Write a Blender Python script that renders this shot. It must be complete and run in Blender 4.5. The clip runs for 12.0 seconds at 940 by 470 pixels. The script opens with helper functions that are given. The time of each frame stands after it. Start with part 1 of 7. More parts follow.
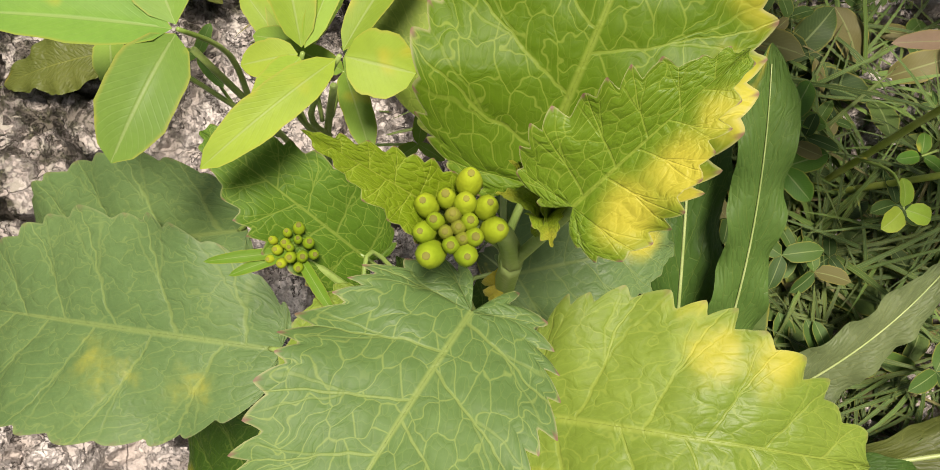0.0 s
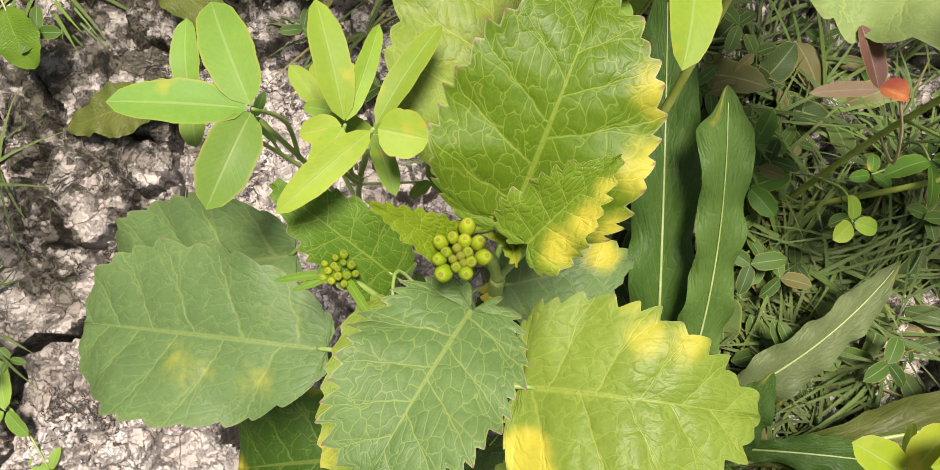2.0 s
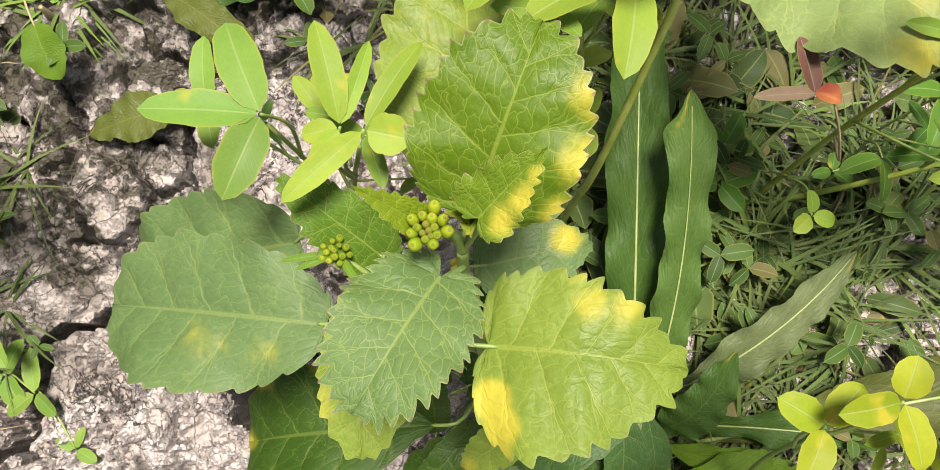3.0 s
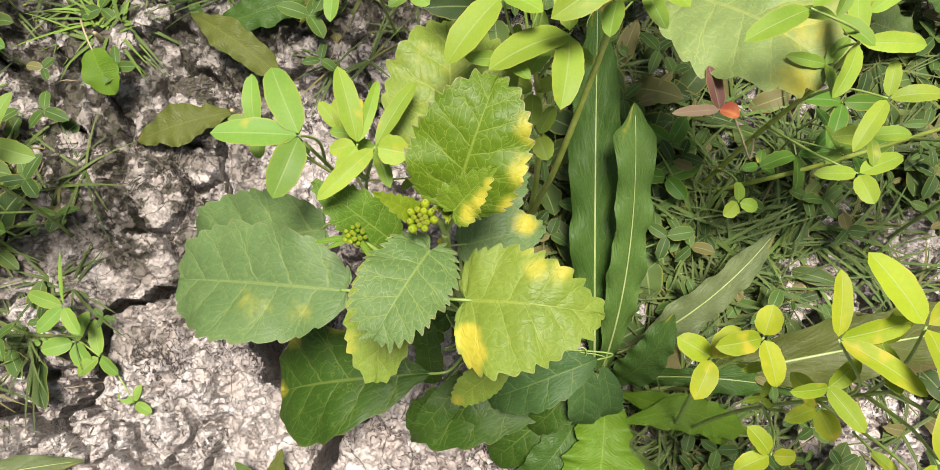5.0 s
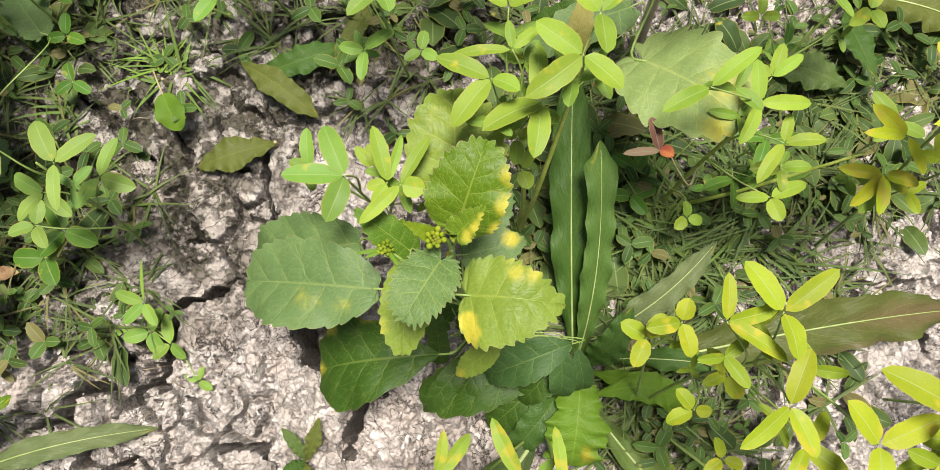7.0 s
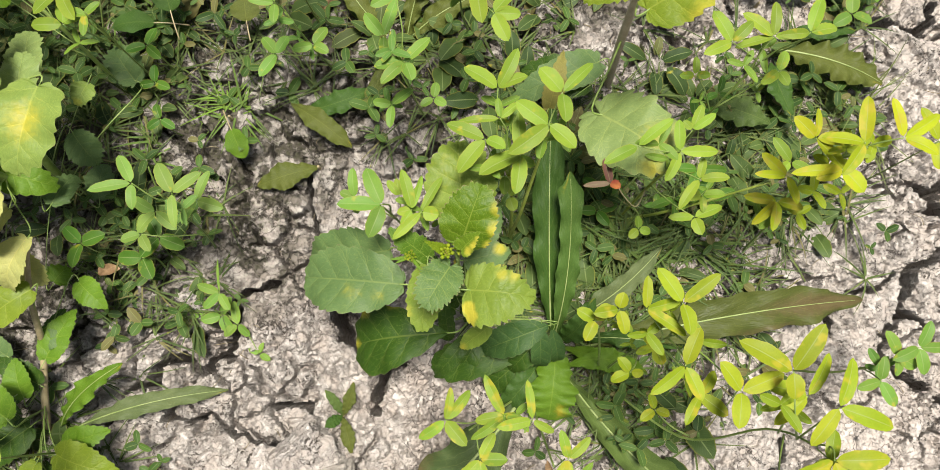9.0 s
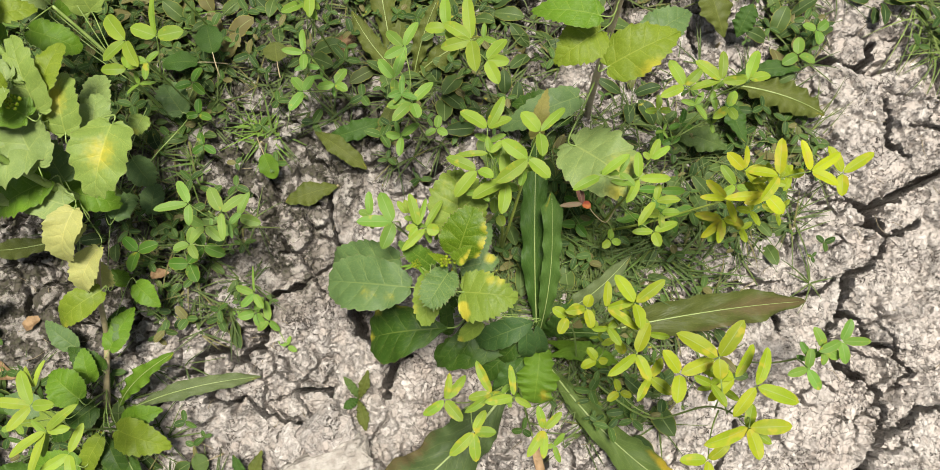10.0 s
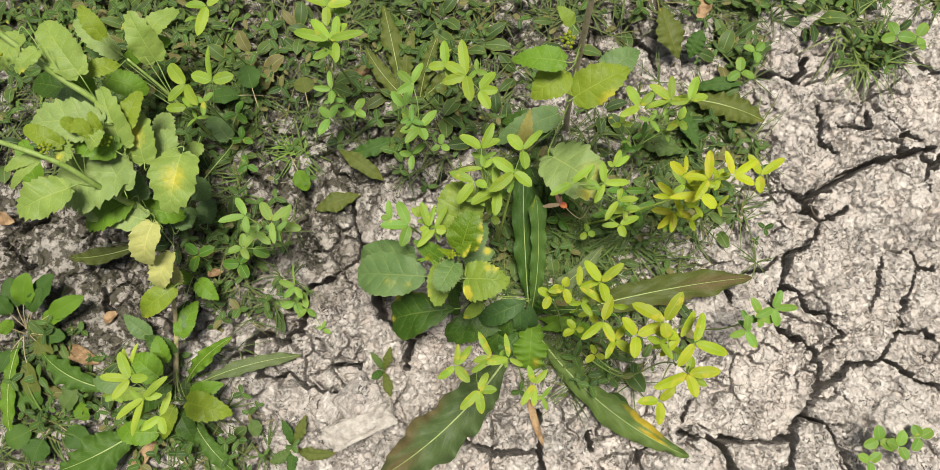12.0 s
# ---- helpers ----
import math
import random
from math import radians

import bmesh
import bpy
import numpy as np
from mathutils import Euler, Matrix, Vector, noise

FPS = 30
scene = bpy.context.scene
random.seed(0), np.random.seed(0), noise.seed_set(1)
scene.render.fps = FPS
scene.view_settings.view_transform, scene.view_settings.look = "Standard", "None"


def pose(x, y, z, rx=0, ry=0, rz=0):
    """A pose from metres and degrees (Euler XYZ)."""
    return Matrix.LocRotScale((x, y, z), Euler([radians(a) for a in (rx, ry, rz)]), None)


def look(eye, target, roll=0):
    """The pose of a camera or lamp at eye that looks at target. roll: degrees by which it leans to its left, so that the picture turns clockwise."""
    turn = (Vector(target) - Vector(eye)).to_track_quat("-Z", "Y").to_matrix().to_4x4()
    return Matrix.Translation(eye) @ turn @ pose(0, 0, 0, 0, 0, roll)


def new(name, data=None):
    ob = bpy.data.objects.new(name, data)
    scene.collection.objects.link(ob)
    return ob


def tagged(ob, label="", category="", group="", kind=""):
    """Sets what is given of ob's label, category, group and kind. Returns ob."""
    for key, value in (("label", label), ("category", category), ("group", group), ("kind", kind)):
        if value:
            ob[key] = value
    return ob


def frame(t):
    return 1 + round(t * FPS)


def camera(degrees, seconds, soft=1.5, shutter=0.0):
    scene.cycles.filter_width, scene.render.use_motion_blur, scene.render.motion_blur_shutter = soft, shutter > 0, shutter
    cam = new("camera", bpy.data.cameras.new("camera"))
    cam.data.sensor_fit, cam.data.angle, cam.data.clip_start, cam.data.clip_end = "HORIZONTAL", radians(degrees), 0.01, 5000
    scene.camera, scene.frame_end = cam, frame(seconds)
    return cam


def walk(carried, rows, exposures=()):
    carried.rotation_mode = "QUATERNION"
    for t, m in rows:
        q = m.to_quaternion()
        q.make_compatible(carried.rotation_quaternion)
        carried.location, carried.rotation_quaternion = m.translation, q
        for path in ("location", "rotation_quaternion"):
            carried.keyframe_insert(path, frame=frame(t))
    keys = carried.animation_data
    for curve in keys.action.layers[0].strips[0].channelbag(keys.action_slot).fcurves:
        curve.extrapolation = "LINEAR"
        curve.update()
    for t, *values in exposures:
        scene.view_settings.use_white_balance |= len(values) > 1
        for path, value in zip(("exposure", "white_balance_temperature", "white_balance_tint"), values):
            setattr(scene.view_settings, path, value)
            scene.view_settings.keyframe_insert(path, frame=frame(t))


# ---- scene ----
cam = camera(61.0, 12.0, 0.85)
PATH = [
    (0, (0.044, 0.053, 0.48), (0.129, 0.356, -1.495), 18.0),
    (0.5, (0.045, 0.053, 0.49), (0.127, 0.368, -1.483), 16.5),
    (1, (0.044, 0.052, 0.502), (0.119, 0.378, -1.47), 14.4),
    (1.5, (0.043, 0.048, 0.519), (0.113, 0.377, -1.453), 13.3),
    (2, (0.044, 0.046, 0.544), (0.101, 0.381, -1.427), 10.8),
    (2.5, (0.052, 0.039, 0.561), (0.1, 0.381, -1.409), 8.9),
    (3, (0.054, 0.032, 0.585), (0.093, 0.379, -1.384), 7.3),
    (3.2, (0.056, 0.03, 0.597), (0.093, 0.379, -1.372), 6.7),
    (4.8, (0.058, 0.016, 0.68), (0.101, 0.329, -1.295), 8.1),
    (5, (0.06, 0.013, 0.695), (0.102, 0.326, -1.28), 7.9),
    (5.5, (0.064, 0.014, 0.727), (0.107, 0.323, -1.249), 8.1),
    (6, (0.063, 0.009, 0.765), (0.105, 0.32, -1.211), 7.9),
    (6.5, (0.063, 0.004, 0.801), (0.1, 0.316, -1.174), 6.9),
    (7, (0.06, -0.002, 0.846), (0.092, 0.312, -1.129), 5.9),
    (7.5, (0.061, -0.006, 0.9), (0.085, 0.309, -1.075), 4.5),
    (7.7, (0.064, -0.011, 0.921), (0.087, 0.305, -1.054), 4.4),
    (9.3, (0.059, -0.015, 1.127), (0.082, 0.263, -0.853), 5.1),
    (9.5, (0.064, -0.02, 1.165), (0.08, 0.26, -0.816), 3.8),
    (10, (0.072, -0.025, 1.253), (0.077, 0.259, -0.726), 1.5),
    (10.5, (0.071, -0.034, 1.326), (0.073, 0.232, -0.656), 0.7),
    (11, (0.069, -0.046, 1.389), (0.064, 0.204, -0.595), -1.5),
    (11.5, (0.068, -0.053, 1.45), (0.061, 0.198, -0.534), -2.6),
    (12, (0.076, -0.052, 1.502), (0.072, 0.213, -0.48), -2.3),
]
EXPOSURES = [(0.0, 1.68, 6900, 15), (3.0, 1.92, 6600, 16), (7.0, 1.84, 6500, 12), (12.0, 1.5, 6550, 7)]
SKY, SUN = 0.046, 3.9
walk(cam, [(t, look(eye, target, roll)) for t, eye, target, roll in PATH], EXPOSURES)

# ---- light ----
world = bpy.data.worlds.new("sky")
scene.world = world
world.use_nodes = True
wn = world.node_tree
sky = wn.nodes.new("ShaderNodeTexSky")
sky.sky_type, sky.sun_disc = "NISHITA", False
sky.sun_elevation, sky.sun_rotation = radians(84), radians(24)
haze = wn.nodes.new("ShaderNodeHueSaturation")  # thin bright cloud
haze.inputs["Saturation"].default_value = 0.4
wn.links.new(sky.outputs["Color"], haze.inputs["Color"])
wn.links.new(haze.outputs["Color"], wn.nodes["Background"].inputs["Color"])
wn.nodes["Background"].inputs["Strength"].default_value = SKY
sun_data = bpy.data.lights.new("sun", "SUN")
sun_data.energy, sun_data.angle, sun_data.color = SUN, radians(16), (1.0, 0.95, 0.86)
sun = new("sun", sun_data)
sun.matrix_world = look((0.10, 0.22, 2.4), (0, 0, 0))


# ---- materials ----
TONE = 0.68  # share of the named colours that surfaces return


class Graph:
    """A node material in a few calls."""

    def __init__(self, name):
        self.mat = bpy.data.materials.new(name)
        self.mat.use_nodes = True
        self.tree = self.mat.node_tree
        self.out = self.tree.nodes["Material Output"]
        self.bsdf = self.tree.nodes["Principled BSDF"]

    def put(self, socket, value):
        if isinstance(value, bpy.types.NodeSocket):
            self.tree.links.new(value, socket)
        elif isinstance(value, tuple) and len(value) == 3 and socket.type == "RGBA":
            socket.default_value = (*value, 1)
        else:
            socket.default_value = value

    def math(self, op, a, b=0.0, c=0.0):
        n = self.tree.nodes.new("ShaderNodeMath")
        n.operation = op
        for s, val in zip(n.inputs, (a, b, c)):
            self.put(s, val)
        return n.outputs[0]

    def step(self, x, lo, hi, a=0.0, b=1.0):
        n = self.tree.nodes.new("ShaderNodeMapRange")
        n.interpolation_type = "SMOOTHSTEP"
        for key, val in (("Value", x), ("From Min", lo), ("From Max", hi), ("To Min", a), ("To Max", b)):
            self.put(n.inputs[key], val)
        return n.outputs[0]

    def mix(self, fac, a, b, mode="MIX"):
        n = self.tree.nodes.new("ShaderNodeMix")
        n.data_type, n.blend_type = "RGBA", mode
        self.put(n.inputs[0], fac), self.put(n.inputs[6], a), self.put(n.inputs[7], b)
        return n.outputs[2]

    def coord(self, kind="Object"):
        return self.tree.nodes.new("ShaderNodeTexCoord").outputs[kind]

    def where(self):
        return self.tree.nodes.new("ShaderNodeNewGeometry").outputs["Position"]

    def split(self, vec):
        n = self.tree.nodes.new("ShaderNodeSeparateXYZ")
        self.put(n.inputs[0], vec)
        return n.outputs

    def join(self, x, y, z=0.0):
        n = self.tree.nodes.new("ShaderNodeCombineXYZ")
        for s, val in zip(n.inputs, (x, y, z)):
            self.put(s, val)
        return n.outputs[0]

    def noise(self, vec, scale, detail=4.0, rough=0.55, warp=0.0):
        n = self.tree.nodes.new("ShaderNodeTexNoise")
        for key, val in (("Vector", vec), ("Scale", scale), ("Detail", detail), ("Roughness", rough), ("Distortion", warp)):
            self.put(n.inputs[key], val)
        return n.outputs["Fac"]

    def cells(self, vec, scale, feature="DISTANCE_TO_EDGE", dims="3D"):
        n = self.tree.nodes.new("ShaderNodeTexVoronoi")
        n.voronoi_dimensions, n.feature = dims, feature
        self.put(n.inputs["Vector"], vec), self.put(n.inputs["Scale"], scale)
        return n.outputs["Distance"]

    def bump(self, height, strength, distance):
        n = self.tree.nodes.new("ShaderNodeBump")
        for key, val in (("Height", height), ("Strength", strength), ("Distance", distance)):
            self.put(n.inputs[key], val)
        self.put(self.bsdf.inputs["Normal"], n.outputs[0])
        return n.outputs[0]

    def done(self, colour, rough, spec=0.4, thin=0.0):
        colour = self.mix(1.0, colour, (TONE, TONE, TONE), "MULTIPLY")
        self.put(self.bsdf.inputs["Base Color"], colour)
        self.put(self.bsdf.inputs["Roughness"], rough)
        self.put(self.bsdf.inputs["Specular IOR Level"], spec)
        if thin:
            t = self.tree.nodes.new("ShaderNodeBsdfTranslucent")
            m = self.tree.nodes.new("ShaderNodeMixShader")
            self.put(t.inputs["Color"], self.mix(1.0, colour, (1.0, 1.0, 0.55), "MULTIPLY"))
            m.inputs[0].default_value = thin
            self.tree.links.new(self.bsdf.outputs[0], m.inputs[1])
            self.tree.links.new(t.outputs[0], m.inputs[2])
            self.tree.links.new(m.outputs[0], self.out.inputs["Surface"])
        return self.mat


def leaf_tint(g, info, gone, pos, big, fine, vein, ter, yellow, lift):
    """Leaf colour: own tint by object colour, yellowed parts by the blade's "gone" value, pale veins."""
    tint = g.mix(1.0, info.outputs["Color"], g.mix(big, (0.74, 0.80, 0.75), (1.24, 1.18, 1.1)), "MULTIPLY")
    tint = g.mix(1.0, tint, g.mix(fine, (0.84, 0.84, 0.84), (1.16, 1.16, 1.16)), "MULTIPLY")
    spot = g.math("ADD", gone.outputs["Fac"], g.math("MULTIPLY", g.math("SUBTRACT", g.noise(pos, 150.0, 3.0, 0.55), 0.5), 0.7))
    fade = g.math("SUBTRACT", g.step(spot, 0.25, 1.05), g.math("MULTIPLY", ter, 0.1))
    tint = g.mix(g.math("MULTIPLY", fade, 0.92), tint, yellow)
    return g.mix(g.math("MULTIPLY", vein, lift), tint, g.mix(0.4, g.mix(1.0, tint, (1.9, 1.65, 1.6), "MULTIPLY"), (0.34, 0.37, 0.09)))


def netted_leaf(name, rough=0.5, thin=0.3, lift=0.6, rim=0.6, relief=1.0, fine_net=0.6):
    """Mustard tissue: veins run along the blade's rows and fork before the edge, with a net of small veins between."""
    g = Graph(name)
    info = g.tree.nodes.new("ShaderNodeObjectInfo")
    gone = g.tree.nodes.new("ShaderNodeAttribute")
    gone.attribute_name = "gone"
    u, y, _ = g.split(g.coord("UV"))
    v = g.math("SUBTRACT", g.math("MULTIPLY", y, 2.0), 1.0)
    av = g.math("ABSOLUTE", v)
    pos = g.where()
    big = g.noise(pos, 38.0, 3.0, 0.5)
    fine = g.noise(pos, 480.0, 3.0, 0.6)
    wob = g.noise(pos, 160.0, 2.0, 0.5)
    mid = g.step(av, 0.012, g.math("MULTIPLY_ADD", u, -0.02, 0.05), 1.0, 0.0)
    ph = g.math("ADD", g.math("ADD", g.math("MULTIPLY", u, 7.0), g.math("MULTIPLY", g.step(v, 0.001, -0.001), 0.35)), g.math("MULTIPLY", g.math("SUBTRACT", wob, 0.5), 0.22))
    off = g.math("ABSOLUTE", g.math("SUBTRACT", g.math("FRACT", g.math("ADD", ph, 0.5)), 0.5))
    thick = g.math("MULTIPLY_ADD", av, -0.028, 0.046)
    sec = g.step(off, g.math("MULTIPLY", thick, 0.3), thick, 1.0, 0.0)
    apart = g.math("MULTIPLY", g.math("MAXIMUM", g.math("SUBTRACT", av, 0.42), 0.0), 0.5)
    fork = g.step(g.math("ABSOLUTE", g.math("SUBTRACT", off, apart)), 0.008, 0.03, 1.0, 0.0)
    fork = g.math("MULTIPLY", fork, g.math("MULTIPLY", g.step(av, 0.42, 0.5), g.step(av, 1.0, 0.8, 0.3, 0.75)))
    warp = g.math("MULTIPLY", g.math("SUBTRACT", wob, 0.5), 1.5)
    web = g.join(g.math("ADD", g.math("MULTIPLY", ph, 2.0), warp), g.math("ADD", g.math("MULTIPLY", v, 5.5), g.math("MULTIPLY", warp, 0.8)))
    cell = g.cells(web, 1.0, dims="2D")
    ter = g.step(cell, 0.008, 0.05, 1.0, 0.0)
    cell2 = g.cells(web, 2.7, dims="2D")
    net = g.step(cell2, 0.01, 0.07, 1.0, 0.0)
    vein = g.math("MAXIMUM", g.math("MAXIMUM", mid, g.math("MULTIPLY", sec, 0.85)), g.math("MAXIMUM", g.math("MULTIPLY", fork, 0.7), g.math("MAXIMUM", g.math("MULTIPLY", ter, fine_net), g.math("MULTIPLY", net, 0.2))))
    tint = leaf_tint(g, info, gone, pos, big, fine, vein, ter, (0.44, 0.395, 0.042), lift)
    if rim:
        tooth = g.tree.nodes.new("ShaderNodeAttribute")
        tooth.attribute_name = "tooth"
        tint = g.mix(g.math("MULTIPLY", g.step(av, 0.965, 0.998), 0.6 * rim), tint, (0.33, 0.31, 0.15))
        tint = g.mix(g.math("MULTIPLY", g.step(tooth.outputs["Fac"], 0.72, 0.95), rim), tint, (0.17, 0.085, 0.065))
    high = g.math("ADD", g.math("ADD", g.step(cell, 0.0, 0.35, 0.0, 0.6), g.step(cell2, 0.0, 0.3, 0.0, 0.14)), g.math("MULTIPLY", fine, 0.05))
    high = g.math("SUBTRACT", high, g.math("MULTIPLY", g.math("MAXIMUM", mid, g.math("MAXIMUM", sec, fork)), 0.35))
    g.bump(high, 0.8, 0.0008 * relief)
    return g.done(tint, g.step(big, 0.3, 0.7, rough - 0.06, rough + 0.1), 0.16, thin)


def strap_leaf(name, veins, net, yellow, rough=0.5, thin=0.3, lift=0.6):
    """Dock tissue: midrib, slanting side veins and a fine net."""
    g = Graph(name)
    info = g.tree.nodes.new("ShaderNodeObjectInfo")
    gone = g.tree.nodes.new("ShaderNodeAttribute")
    gone.attribute_name = "gone"
    u, y, _ = g.split(g.coord("UV"))
    v = g.math("SUBTRACT", g.math("MULTIPLY", y, 2.0), 1.0)
    av = g.math("ABSOLUTE", v)
    side = g.math("SIGN", v)
    pos = g.where()
    big = g.noise(pos, 38.0, 3.0, 0.5)
    fine = g.noise(pos, 480.0, 3.0, 0.6)
    wob = g.noise(pos, 110.0, 2.0, 0.5)
    mid = g.step(av, 0.010, g.math("MULTIPLY_ADD", u, -0.02, 0.045), 1.0, 0.0)
    ph = g.math("ADD", g.math("SUBTRACT", g.math("MULTIPLY", u, veins), g.math("MULTIPLY", g.math("POWER", av, 1.25), veins * 0.27)),
                g.math("ADD", g.math("MULTIPLY", wob, 0.4), g.math("MULTIPLY", side, 0.21)))
    off = g.math("ABSOLUTE", g.math("SUBTRACT", g.math("FRACT", ph), 0.5))
    sec = g.math("MULTIPLY", g.step(off, 0.012, g.math("MULTIPLY_ADD", av, -0.02, 0.045), 1.0, 0.0), g.step(av, 1.0, 0.6, 0.25, 1.0))
    sec = g.math("MULTIPLY", sec, g.step(u, 0.97, 0.85, 0.2, 1.0))
    warp = g.math("MULTIPLY", g.math("SUBTRACT", wob, 0.5), 1.3)
    cell = g.cells(g.join(g.math("ADD", g.math("SUBTRACT", g.math("MULTIPLY", u, net), g.math("MULTIPLY", av, net * 0.12)), warp), g.math("ADD", g.math("MULTIPLY", v, net * 0.15), warp)), 1.0, dims="2D")
    ter = g.step(cell, 0.006, 0.036, 1.0, 0.0)
    vein = g.math("MAXIMUM", mid, g.math("MAXIMUM", g.math("MULTIPLY", sec, 0.9), g.math("MULTIPLY", ter, 0.55)))
    tint = leaf_tint(g, info, gone, pos, big, fine, vein, ter, yellow, lift)
    high = g.math("SUBTRACT", g.math("ADD", g.step(cell, 0.0, 0.4, 0.0, 0.45), g.math("MULTIPLY", fine, 0.06)), g.math("MULTIPLY", vein, 0.35))
    g.bump(high, 0.7, 0.0006)
    return g.done(tint, g.step(big, 0.3, 0.7, rough - 0.06, rough + 0.1), 0.12, thin)


def simple_leaf(name, rough=0.5, thin=0.3, mixed=False):
    """Smooth small leaflets: object colour, a pale midrib, faint side veins, pale dusty patches."""
    g = Graph(name)
    info = g.tree.nodes.new("ShaderNodeObjectInfo")
    u, y, _ = g.split(g.coord("UV"))
    av = g.math("ABSOLUTE", g.math("SUBTRACT", g.math("MULTIPLY", y, 2.0), 1.0))
    pos = g.where()
    big = g.noise(pos, 45.0, 3.0, 0.5)
    fine = g.noise(pos, 600.0, 2.0, 0.6)
    mid = g.step(av, 0.02, 0.09, 1.0, 0.0)
    ph = g.math("SUBTRACT", g.math("MULTIPLY", u, 15.0), g.math("MULTIPLY", av, 4.0))
    sec = g.step(g.math("ABSOLUTE", g.math("SUBTRACT", g.math("FRACT", ph), 0.5)), 0.02, 0.14, 1.0, 0.0)
    tint = g.mix(1.0, info.outputs["Color"], g.mix(big, (0.7, 0.78, 0.8), (1.28, 1.2, 1.1)), "MULTIPLY")
    tint = g.mix(1.0, tint, g.mix(fine, (0.9, 0.9, 0.9), (1.1, 1.1, 1.1)), "MULTIPLY")
    if mixed:
        lot = g.tree.nodes.new("ShaderNodeNewGeometry").outputs["Random Per Island"]
        tint = g.mix(1.0, tint, g.mix(lot, (0.55, 0.62, 0.6), (1.5, 1.4, 1.2)), "MULTIPLY")
        tint = g.mix(g.step(g.math("FRACT", g.math("MULTIPLY", lot, 7.3)), 0.90, 0.94, 0.0, 0.8), tint, (0.15, 0.125, 0.05))
    tint = g.mix(g.math("MULTIPLY", g.step(g.math("ADD", g.noise(pos, 70.0, 2.0, 0.5), g.math("MULTIPLY", info.outputs["Alpha"], 0.3)), 0.68, 0.82), 0.8), tint, (0.38, 0.33, 0.03))
    tint = g.mix(g.math("MULTIPLY", g.step(av, 0.86, 1.0), 0.45), tint, (0.33, 0.29, 0.05))
    tint = g.mix(g.math("MAXIMUM", g.math("MULTIPLY", mid, 0.4), g.math("MULTIPLY", sec, 0.05)), tint, (0.29, 0.35, 0.14))
    g.bump(g.math("ADD", g.math("MULTIPLY", mid, -0.7), g.math("MULTIPLY", sec, -0.1)), 0.3, 0.0006)
    return g.done(tint, g.step(big, 0.3, 0.7, rough - 0.05, rough + 0.1), 0.12, thin)


def stem_material(name, low, high, rough=0.5, shine=0.35):
    g = Graph(name)
    pos = g.where()
    n = g.noise(pos, 60.0, 4.0, 0.6)
    fib = g.noise(pos, 900.0, 2.0, 0.5)
    col = g.mix(g.step(n, 0.35, 0.65), low, high)
    col = g.mix(1.0, col, g.mix(fib, (0.85, 0.85, 0.85), (1.15, 1.15, 1.15)), "MULTIPLY")
    g.bump(fib, 0.3, 0.0004)
    return g.done(col, rough, shine)


